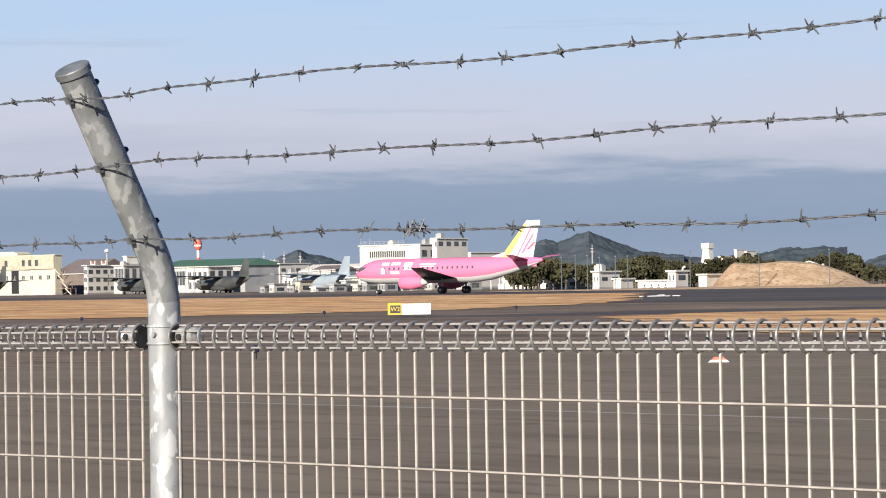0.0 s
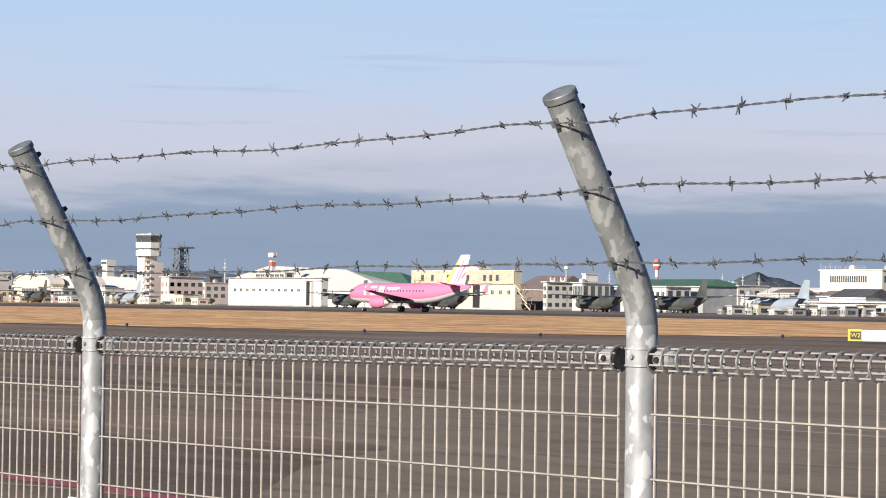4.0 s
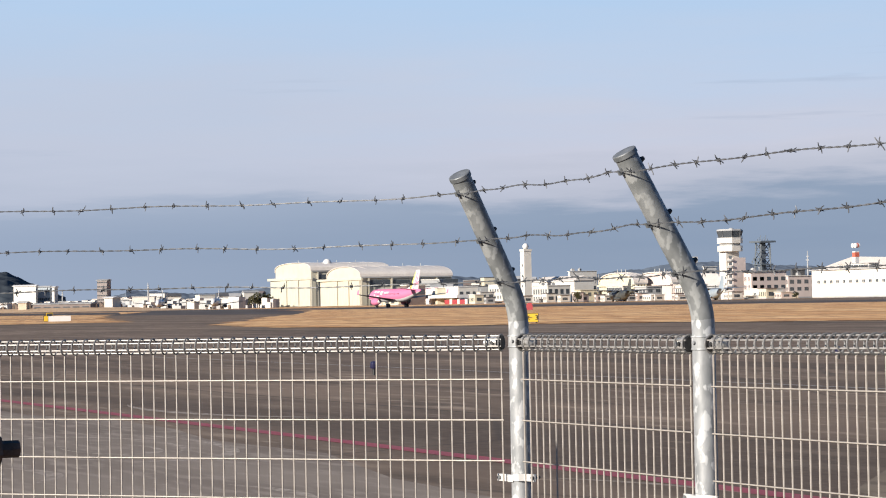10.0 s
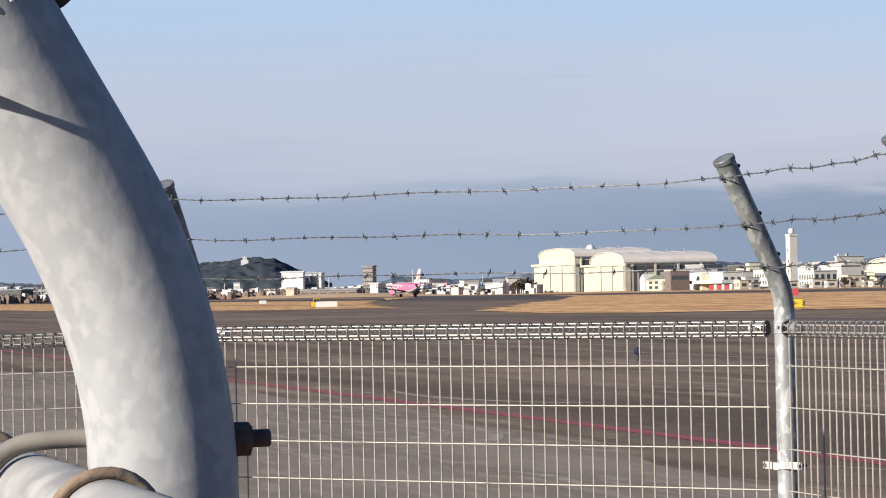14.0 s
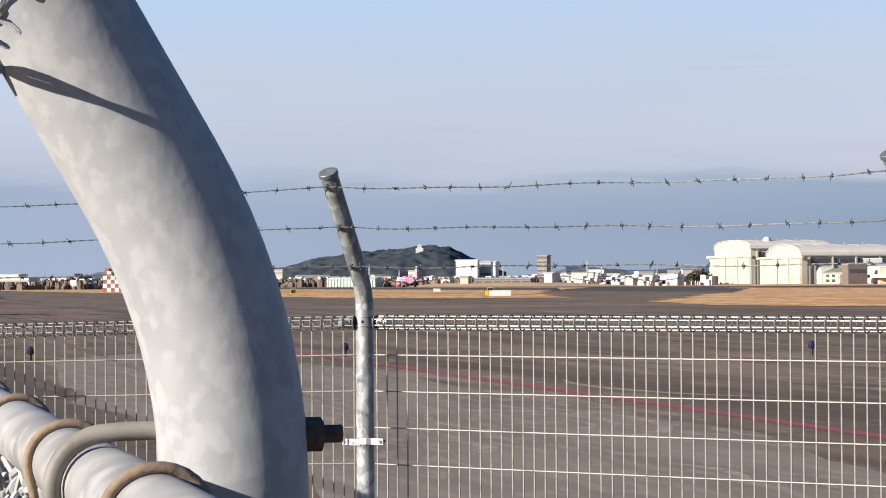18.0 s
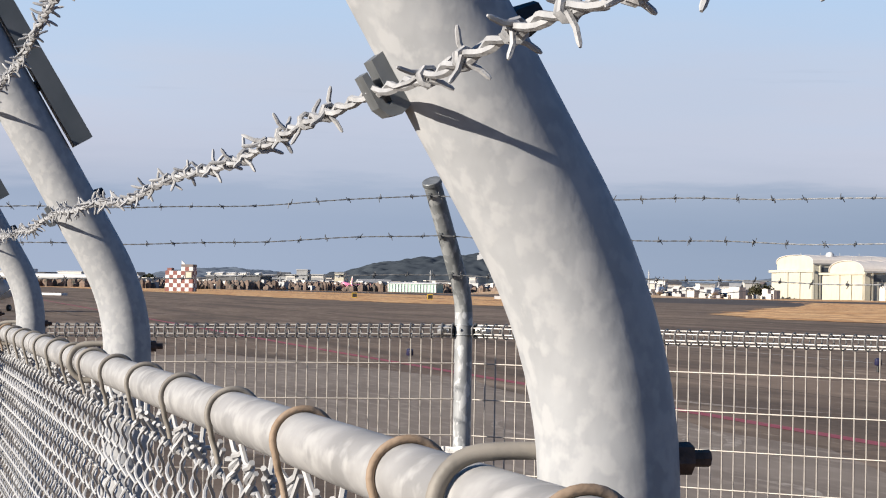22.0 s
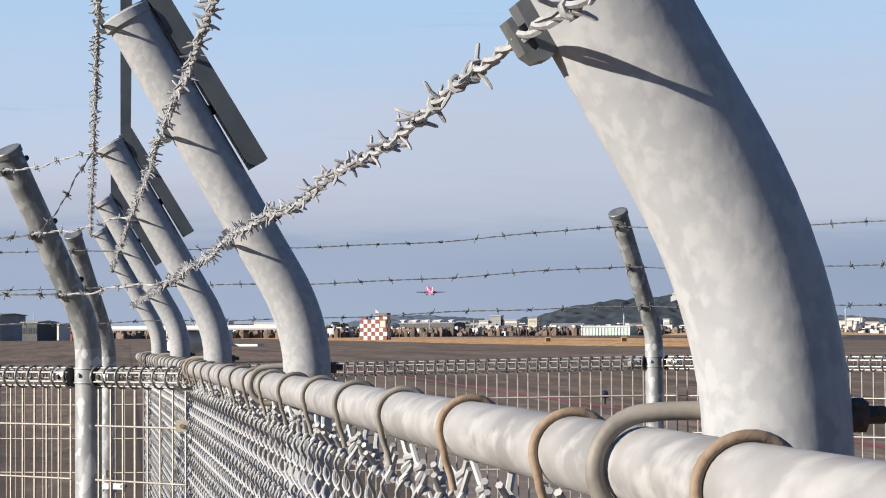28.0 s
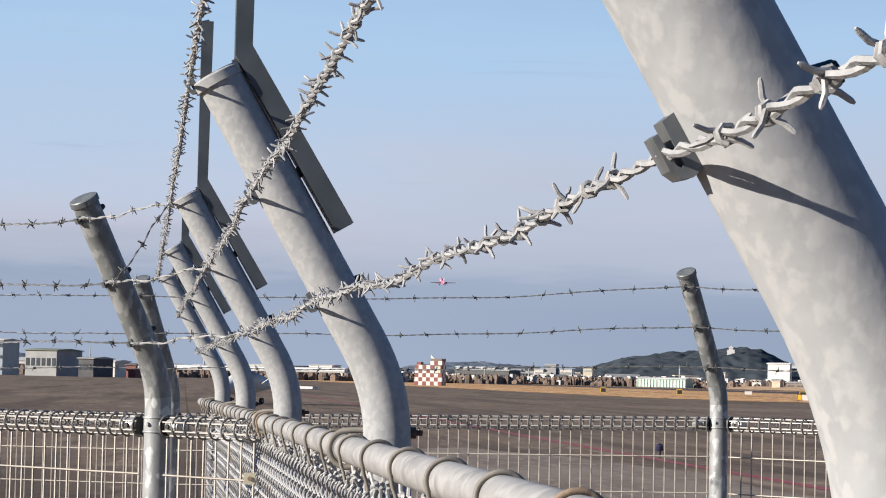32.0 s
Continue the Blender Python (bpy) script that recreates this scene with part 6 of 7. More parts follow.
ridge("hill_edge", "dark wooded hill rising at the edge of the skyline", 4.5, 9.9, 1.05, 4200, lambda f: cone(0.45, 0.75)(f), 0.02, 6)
def by_bearing(az_r, az_l, pts):
    """A skyline from bearings and heights, for a ridge whose full height is one degree."""
    def shape(f):
        az = az_r + (az_l - az_r) * f
        for (a0, h0), (a1, h1) in zip(pts, pts[1:]):
            if az <= a1:
                return h0 + (h1 - h0) * (az - a0) / (a1 - a0)
        return pts[-1][1]
    return shape


# woods tone with a little blue haze mixed into the colour
HILLDARK = mat("hazed_dark_woods", (0.050, 0.060, 0.071), (0.062, 0.073, 0.083), 0.02, 1.0, 0, 0, 0.11, (0.38, 0.62), c3=(0.046, 0.055, 0.065), spec=0.0)
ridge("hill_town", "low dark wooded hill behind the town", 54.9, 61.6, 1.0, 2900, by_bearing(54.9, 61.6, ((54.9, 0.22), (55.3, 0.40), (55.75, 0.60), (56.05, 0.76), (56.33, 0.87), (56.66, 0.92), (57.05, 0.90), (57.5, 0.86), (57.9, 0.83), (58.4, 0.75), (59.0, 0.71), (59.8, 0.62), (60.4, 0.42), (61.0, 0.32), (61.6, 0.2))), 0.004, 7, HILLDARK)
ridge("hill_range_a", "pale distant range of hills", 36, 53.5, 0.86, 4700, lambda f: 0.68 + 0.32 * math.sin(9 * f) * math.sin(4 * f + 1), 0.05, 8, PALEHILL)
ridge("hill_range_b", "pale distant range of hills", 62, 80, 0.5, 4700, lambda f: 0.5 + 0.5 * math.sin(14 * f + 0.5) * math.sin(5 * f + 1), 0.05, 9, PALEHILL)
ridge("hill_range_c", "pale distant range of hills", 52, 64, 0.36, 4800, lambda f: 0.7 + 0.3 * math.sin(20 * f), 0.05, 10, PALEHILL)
hp = polar(57.09, 2760, 2760 * math.tan(radians(0.93)))
t = thing("hilltop_keep", "small white tower on top of a wooded hill", "tower", Matrix.Translation(hp) @ pose(0, 0, 0, 0, 0, 57))
part("wall", Mesh().box(-4.5, 4.5, -3, 3, -9, 0.6).box(-2.6, 2.6, -3, 3, 0.6, 3.0), WHITEP, t)
part("roof", Mesh().prism([(-3.4, 3.0), (3.4, 3.0), (0, 5.4)], -3.6, 3.6, "y"), WHITEP, t)

rnd = random.Random(21)
# grassy mound among the trees
mound = Mesh()
rows = []
for i in range(41):
    f = i / 40
    h = max(0.0, min(1.0, min(f / 0.14, (1 - f) / 0.36))) ** 0.8 * 5.0 * (1 + 0.04 * math.sin(17 * f))
    az = 12.95 - 3.95 * f
    rows.append([polar(az, 432, -0.1), polar(az, 450, h * 0.92), polar(az, 458, h), polar(az, 485, h), polar(az, 505, -0.1)])
for i in range(40):
    for j in range(4):
        mound.add([rows[i][j], rows[i][j + 1], rows[i + 1][j + 1], rows[i + 1][j]], [(0, 1, 2, 3)])
solid("grass_mound", mound, MOUND, "broad mound covered in dry tan grass", "mound", kind="structure", smooth=True)


def crown_mesh(seed, r, h):
    """Leaf clumps spread through an uneven crown."""
    rn = random.Random(seed)
    m = Mesh()
    lobes = [(rn.uniform(-0.5, 0.5) * r, rn.uniform(-0.5, 0.5) * r, rn.uniform(0.35, 0.95) * h, rn.uniform(0.35, 0.6) * r) for _ in range(9)]
    for _ in range(420):
        x, y, z, q = rn.choice(lobes)
        a, b = rn.uniform(0, 6.283), math.asin(rn.uniform(-0.8, 1))
        c = Vector((x + q * math.cos(a) * math.cos(b), y + q * math.sin(a) * math.cos(b), z + q * math.sin(b)))
        e1 = Vector((rn.gauss(0, 1), rn.gauss(0, 1), rn.gauss(0, 1))).normalized()
        e2 = e1.orthogonal().normalized()
        s_ = rn.uniform(0.10, 0.2) * r
        m.add([c - e1 * s_, c + e2 * s_ * 0.7, c + e1 * s_, c - e2 * s_ * 0.7], [(0, 1, 2, 3)])
    return m


CROWNS = [crown_mesh(i, 3.4, 7.0).data("crown", LEAF) for i in range(5)]
TRUNK = Mesh().tube([(0, 0, 0), (0.1, 0, 2), (0, 0.1, 4.5)], [0.35, 0.25, 0.12], 7).tube([(0.1, 0, 2), (1.2, 0.4, 4)], [0.16, 0.06], 5).tube([(0.05, 0, 2.4), (-1.1, -0.5, 4.2)], [0.15, 0.06], 5).data("trunk", BARK)


def tree(q, size, k):
    t = thing("tree", "dark evergreen tree with a dense uneven crown", "tree", Matrix.Translation(q) @ Matrix.Rotation(k * 1.7, 4, "Z") @ Matrix.Scale(size, 4), group="trees round the field")
    part("trunk", TRUNK, BARK, t)
    part("crown", CROWNS[k % 5], LEAF, t)
    return t


az = 8.3
k = 0
while az < 17.9:
    for d0, d1 in ((545, 600), (620, 700)):
        d = rnd.uniform(d0, d1)
        el = 0.55 + 0.09 * math.sin(az * 2.6 + 1.2) + rnd.uniform(-0.12, 0.05) - (0.2 if az < 9.3 else 0) - (0.14 if 15.2 < az < 15.8 else 0)
        tree(polar(az + rnd.uniform(-0.05, 0.05), d), (EYE + d * math.tan(radians(max(el, 0.12)))) / 8.6, k)
        k += 1
    az += rnd.uniform(0.08, 0.15)
for a_, d_, e_ in ((50.0, 1500, 0.3), (50.15, 1500, 0.36), (50.3, 1500, 0.3), (42.2, 1150, 0.2), (36.8, 1090, 0.1), (65.3, 1500, 0.32), (65.5, 1500, 0.28), (65.75, 1500, 0.3)):
    tree(polar(a_, d_), (EYE + d_ * math.tan(radians(e_))) / 8.6, k)
    k += 1


def lamp_pole(az, d, el):
    h = EYE + d * math.tan(radians(el))
    t = thing("lamp_pole", "tall grey floodlight pole beside the apron", "pole", Matrix.Translation(polar(az, d)), group="apron poles")
    part("mast", Mesh().tube([(0, 0, 0), (0, 0, h)], [0.10, 0.06], 6), LATTICE, t)
    part("lamp_head", Mesh().box(-0.16, 0.16, -0.2, 0.2, h, h + 0.18), LATTICE, t)


for az, el in ((16.6, 0.52), (16.25, 0.55), (15.95, 0.55), (15.65, 0.5), (15.25, 0.52), (14.95, 0.52), (13.4, 0.62), (11.7, 0.58), (9.98, 0.6)):
    lamp_pole(az + 0.07, 430, el + 0.1)

# open shed frame behind the mound
t = thing("shed_frame", "white steel frame of an open gabled shed", "shed", Matrix.Translation(polar(10.6, 530)) @ pose(0, 0, 0, 0, 0, 10.6))
for y in (0, 5):
    part("gable_frame", Mesh().tube([(-4.4, y, 0), (-4.4, y, 4.4), (0.6, y, 5.6), (4.4, y, 4.2), (4.4, y, 0)], 0.14, 6), WHITEP, t)
for x, z in ((-4.4, 4.4), (0.6, 5.6), (4.4, 4.2)):
    part("purlin", Mesh().tube([(x, 0, z), (x, 5, z)], 0.1, 6), WHITEP, t)
# town beyond the field
SCRUB = mat("brown_scrub", (0.135, 0.098, 0.078), (0.225, 0.165, 0.130), 0.03, 0.95, 0, 0, 0.4, (0.38, 0.62), c3=(0.053, 0.059, 0.054), spec=0.1)
for az0, az1, n, d0, d1, e0, e1 in ((50.0, 54.0, 50, 1450, 2500, 0.06, 0.36), (53.0, 62.5, 80, 1500, 2600, 0.03, 0.24), (60.5, 66.0, 50, 1500, 2600, 0.06, 0.30), (65.5, 76.0, 70, 1500, 2600, 0.03, 0.27), (43.0, 46.5, 26, 1500, 2300, 0.34, 0.60), (24.0, 30.0, 18, 1500, 2300, 0.30, 0.50)):
    for _ in range(n):
        az, d = rnd.uniform(az0, az1), rnd.uniform(d0, d1)
        h = max(2.5, EYE + d * math.tan(radians(e0 + (e1 - e0) * rnd.random() ** 2.4)))
        w, dp = rnd.uniform(6, 17) * (2.0 if rnd.random() < 0.2 and h < 7 else 1.0), rnd.uniform(6, 12)
        t = thing("town_house", "small distant town building with a plain roof", "house", Matrix.Translation(polar(az, d)) @ pose(0, 0, 0, 0, 0, az + rnd.uniform(-25, 25)), group="town beyond the field")
        part("wall", Mesh().box(-w / 2, w / 2, 0, dp, 0, h), rnd.choice([WHITEW, WHITEW, GREYW, GREYW, CREAMW, BROWNW, DARKW]), t)
        if rnd.random() < 0.5:
            part("roof", Mesh().prism([(-0.6, h), (dp + 0.6, h), (dp / 2, h + rnd.uniform(1.5, 3))], -w / 2 - 0.5, w / 2 + 0.5, "x"), rnd.choice([GREYW, GREYW, DARKW, DARKW, WHITEP, BROWNW]), t)
        else:
            part("roof", Mesh().box(-w / 2 - 0.3, w / 2 + 0.3, -0.3, dp + 0.3, h, h + 0.5), rnd.choice([GREYW, WHITEW, DARKW]), t)
        if h > 7 and rnd.random() < 0.5:
            part("window_band", Mesh().box(-w / 2 + 0.8, w / 2 - 0.8, -0.1, 0.05, h * 0.55, h * 0.75), WINDOW, t)
for nm, mt, n, e0, e1 in (("white_town", WHITEW, 1200, 0.02, 0.22), ("grey_town", GREYW, 1800, 0.0, 0.20), ("dark_town", SCRUB, 9000, 0.0, 0.17)):
    m = Mesh()
    for _ in range(n):
        az, d = (rnd.uniform(53.6, 77), rnd.uniform(1325, 1700)) if mt is SCRUB else (rnd.uniform(49.8, 77), rnd.uniform(1330, 2800))
        q = polar(az, d)
        w, h = rnd.uniform(1.2, 5.0), max(2.0, EYE + d * math.tan(radians(rnd.uniform(e0, e1))))
        if mt is SCRUB:
            w *= 0.5
            m.tube([(q.x, q.y, 0), (q.x, q.y, h * 0.55), (q.x + w * 0.2, q.y, h * 0.85), (q.x, q.y, h)], [w, w * rnd.uniform(0.9, 1.3), w * 0.8, w * 0.3], 6)
        else:
            m.box(q.x - w, q.x + w, q.y - w * 0.5, q.y + w * 0.5, 0, h)
    solid(nm, m, mt, {"white_town": "scatter of tiny white town roofs far off", "grey_town": "scatter of tiny grey town roofs far off", "dark_town": "dark trees and hedges between town roofs"}[nm], "town", kind="stuff")
# slim masts over the town
for az, el in ((58.35, 0.50), (57.6, 0.36), (55.0, 0.46), (52.9, 0.62), (62.1, 0.36), (63.2, 0.38), (66.4, 0.42), (70.2, 0.55), (73.0, 0.62), (73.6, 0.55), (36.5, 1.08), (23.6, 0.90), (23.2, 0.86), (24.1, 0.88), (15.9, 0.95), (26.9, 0.9)):
    d = 1400
    h = EYE + d * math.tan(radians(el))
    t = thing("steel_mast", "slim pale steel mast above the roofs", "mast", Matrix.Translation(polar(az, d)), group="slim masts")
    part("pole", Mesh().tube([(0, 0, 0), (0, 0, h * 0.75), (0, 0, h)], [0.65, 0.4, 0.16], 6), GREYW, t)
    part("crossbar", Mesh().box(-1.1, 1.1, -0.2, 0.2, h * 0.80, h * 0.815).box(-0.8, 0.8, -0.2, 0.2, h * 0.88, h * 0.895), GREYW, t)
for az, el, w_, mt in ((61.85, 0.60, 9, WHITEW), (61.56, 0.80, 11, GREYW), (61.2, 0.62, 14, WHITEW), (61.75, 0.46, 16, WHITEW), (60.63, 0.70, 9, CREAMW), (57.3, 0.62, 6, WHITEW), (18.1, 0.66, 8, WHITEW), (50.9, 0.42, 12, WHITEW), (52.8, 0.48, 14, WHITEW), (54.9, 0.36, 20, WHITEW), (63.9, 0.3, 20, WHITEW), (68.9, 0.36, 24, WHITEW), (70.6, 0.34, 18, WHITEW)):
    h = 1700 * math.tan(radians(el * 0.62))
    w_ *= 0.75
    t = thing("tower_block", "pale distant tower block above the roofs", "tower block", Matrix.Translation(polar(az, 1700)) @ pose(0, 0, 0, 0, 0, az - 10), group="distant tower blocks")
    part("wall", Mesh().box(-w_ / 2, w_ / 2, 0, 12, 0, h), mt, t)
    part("roof", Mesh().box(-w_ / 2 - 0.3, w_ / 2 + 0.3, -0.3, 12.3, h, h + 0.8), GREYW, t)
    nr = max(2, int(h / 4))
    for j in range(nr):
        part("window_band", Mesh().box(-w_ / 2 + 0.6, w_ / 2 - 0.6, -0.1, 0.05, h * (j + 0.35) / nr, h * (j + 0.7) / nr), GREYW, t)


# ---------------------------------------------------------------- signs, markers, checkered hut
def board_sign(az, d, w, h, w_yellow, label, turn=0, dark=False):
    t = thing("taxiway_sign", label, "sign", Matrix.Translation(polar(az, d)) @ pose(0, 0, 0, 0, 0, az + turn), group="taxiway signs")
    x0 = -w / 2
    if w_yellow:
        part("yellow_panel", Mesh().box(x0, x0 + w_yellow, 0, 0.18, 0.12, 0.12 + h), YELLOW, t, "yellow sign panel with a black border")
        if dark:
            part("black_field", Mesh().box(x0 + 0.12, x0 + w_yellow - 0.05, -0.012, 0.002, 0.2, h), BLACKP, t)
        else:
            for z0, z1 in ((0.12, 0.16), (0.08 + h, 0.12 + h)):
                part("border", Mesh().box(x0 - 0.01, x0 + w_yellow + 0.01, -0.01, 0.0, z0, z1), BLACKP, t)
            for xa in (x0 - 0.01, x0 + w_yellow - 0.03):
                part("border", Mesh().box(xa, xa + 0.04, -0.01, 0.0, 0.165, 0.075 + h), BLACKP, t)
    if w > w_yellow:
        part("white_panel", Mesh().box(x0 + w_yellow + 0.02, x0 + w, 0, 0.18, 0.12, 0.08 + h), WHITEP, t, "plain white back panel")
    for x in (x0 + 0.15, x0 + w - 0.15):
        part("leg", Mesh().tube([(x, 0.09, 0), (x, 0.09, 0.13)], 0.03, 6), DARKMETAL, t)
    return t


def lettering(body, size, material, parent, m):
    cu = bpy.data.curves.new("lettering", "FONT")
    cu.body, cu.size, cu.extrude = body, size, 0.004
    cu.align_x, cu.align_y = "CENTER", "CENTER"
    cu.materials.append(material)
    ob = new("lettering", cu)
    ob.parent = parent
    ob.matrix_basis = m
    return ob


sg = board_sign(20.47, 121, 2.27, 0.62, 0.72, "yellow and black W2 taxiway sign beside a white panel", dark=True)
lettering("W2", 0.32, YELLOW, sg, pose(-0.74, -0.03, 0.41, 90, 0, 0))
sg = board_sign(43.37, 161, 0.88, 0.66, 0.88, "yellow taxiway sign with an arrow and the number 3")
lettering("\u2190 3", 0.5, BLACKP, sg, pose(0.0, -0.03, 0.45, 90, 0, 0))
board_sign(55.15, 300, 3.5, 0.75, 0.6, "white backed taxiway sign on dry turf")
board_sign(56.67, 480, 1.5, 0.7, 0.0, "small white sign on dry turf")
board_sign(55.33, 520, 1.5, 0.8, 1.5, "orange-yellow sign before a dark cone on turf", dark=True)
board_sign(60.26, 420, 1.0, 0.9, 1.0, "yellow taxiway sign far along the strip", dark=True)
board_sign(58.37, 400, 1.0, 0.9, 1.0, "yellow taxiway sign far along the strip", dark=True)

light_data = [Mesh().tube([(0, 0, 0), (0, 0, 0.16)], 0.035, 8), Mesh().tube([(0, 0, 0.16), (0, 0, 0.19), (0, 0, 0.30), (0, 0, 0.33)], [0.08, 0.09, 0.08, 0.03], 10)]
BLUEL = mat("blue_lens", (0.015, 0.015, 0.041), (0.021, 0.021, 0.057), 8, 0.2)
stem_d, lens_d = light_data[0].data("stem", DARKMETAL), light_data[1].data("lens", BLUEL, True)
for az, d in ((24.29, 53.8), (35.86, 60.5), (47.42, 53.6), (59.03, 53.8), (66.8, 53), (28.6, 118), (22.6, 128), (17.8, 140), (33.0, 124), (38.9, 140)):
    t = thing("taxiway_light", "small dark blue taxiway edge light on a short stem", "edge light", Matrix.Translation(polar(az, d)), group="taxiway lights")
    part("stem", stem_d, DARKMETAL, t)
    part("lens", lens_d, BLUEL, t)
t = thing("runway_marker", "low red and white airfield marker lying on the apron", "marker", Matrix.Translation(polar(12.73, 47)) @ pose(0, 0, 0, 0, 0, 12))
part("white_body", Mesh().prism([(-0.22, 0), (0.22, 0), (0.16, 0.05), (-0.16, 0.05)], -0.1, 0.1, "y"), WHITEP, t)
part("red_body", Mesh().prism([(-0.15, 0.05), (0.15, 0.05), (0.1, 0.11), (-0.1, 0.11)], -0.08, 0.08, "y"), ORANGE, t)
t = thing("wind_cone_base", "red and white marker box beside the strip", "marker", Matrix.Translation(polar(43.42, 330)) @ pose(0, 0, 0, 0, 0, 43))
part("box", Mesh().box(-0.45, 0.45, -0.4, 0.4, 0, 0.8), REDW, t)
part("top", Mesh().prism([(-0.6, 0.8), (0.5, 0.8), (0.3, 1.3), (-0.2, 1.3)], -0.4, 0.4, "y"), REDW, t)
heap = thing("sheeted_heap", "heap of white sheeting beside the taxiway", "heap", Matrix.Translation(polar(14.23, 215)) @ pose(0, 0, 0, 0, 0, 14))
for i in range(5):
    part("sheet_fold", Mesh().prism([(-0.5, 0), (0.5, 0), (0.3, 0.22 + 0.1 * (i % 3)), (-0.25, 0.3)], -0.35, 0.35, "y"), WHITEP, heap, m=pose(-1.6 + 0.8 * i, 0.2 * (i % 2), 0, 0, 0, 20 * i))

HUTRED = mat("faded_red_paint", (0.213, 0.061, 0.045), (0.164, 0.057, 0.045), 1.0, 0.6)
CH = 1.25
hut = thing("checkered_hut", "red and white checkered navigation hut beside the runway", "hut", Matrix.Translation(polar(64.62, 700)) @ pose(0, 0, 0, 0, 0, 46))
part("low_block", Mesh().box(-4.3, 0.6, 0.1, 4.0, 0, 5 * CH), WHITEP, hut)
part("tall_block", Mesh().box(0.62, 4.3, 0.1, 4.0, 0, 6.6 * CH), BROWNW, hut)
part("roof_fin", Mesh().prism([(0.7, 6.6 * CH), (1.9, 6.6 * CH), (0.7, 6.6 * CH + 1.2)], 0.2, 0.6, "y"), WHITEP, hut)
part("blank_panel", Mesh().box(2.2, 3.9, -0.08, 0.1, 3.1 * CH, 4.7 * CH), CREAMW, hut, "plain tan panel")
part("dark_opening", Mesh().box(1.9, 4.2, -0.04, 0.1, 2.95 * CH, 5.05 * CH), BROWNW, hut, "dark recessed opening")
part("roof_step", Mesh().box(-4.0, -2.6, 0.6, 3.0, 5 * CH, 5.7 * CH), HUTRED, hut)
CHK = {0: Mesh().box(0, CH * 0.985, 0, 0.1, 0, CH * 0.985).data("checker_panel", HUTRED), 1: Mesh().box(0, CH * 0.985, 0, 0.1, 0, CH * 0.985).data("checker_panel", WHITEP)}
for i in range(7):
    for j in range(6):
        if ((i < 4 and j < 5) or i >= 4) and not (i in (5, 6) and j in (3, 4)):
            part("checker_panel", CHK[(i + j) % 2], WHITEP, hut, m=pose(-4.375 + CH * i, 0, CH * j))
for j in range(6):
    for i in range(3):
        part("checker_panel", CHK[(i + j) % 2], WHITEP, hut, m=pose(4.4, 0.15 + CH * i, CH * j, 0, 0, 90))


# ---------------------------------------------------------------- aircraft
def ring_yz(x, ry, rz, zc, k=24):
    return [(x, ry * math.cos(2 * math.pi * i / k), zc + rz * math.sin(2 * math.pi * i / k)) for i in range(k)]


def slab(root, tip, thick_r, thick_t):
    """A wing from two chords: (x front, x back, y, z)."""
    out = []
    for (xf, xb, y, z), th in ((root, thick_r), (tip, thick_t)):
        c = xf - xb
        prof = [(0, 0), (0.05, 0.5), (0.3, 1), (0.7, 0.55), (1, 0.05), (0.7, -0.4), (0.3, -0.7), (0.05, -0.4)]
        out.append([(xf - c * a, y, z + th * b / 2) for a, b in prof])
    return Mesh().loft(out)


def fin_slab(root, tip, th_r, th_t):
    out = []
    for (xf, xb, z), th in ((root, th_r), (tip, th_t)):
        c = xf - xb
        prof = [(0, 0), (0.08, 0.5), (0.35, 1), (0.75, 0.5), (1, 0), (0.75, -0.5), (0.35, -1), (0.08, -0.5)]
        out.append([(xf - c * a, th * b / 2, z) for a, b in prof])
    return Mesh().loft(out)


def wheel_set(t, x, y, r, w, n=1):
    for s in ((-1, 1) if n == 2 else (0,)):
        wh = part("wheel", Mesh().tube([(x, y + s * 0.28 - w / 2, r), (x, y + s * 0.28 + w / 2, r)], r, 16), TYRE, t, smooth=True)
        part("hub", Mesh().tube([(x, y + s * 0.28 - w / 2 - 0.02, r), (x, y + s * 0.28 + w / 2 + 0.02, r)], r * 0.45, 10), GREYW, wh)


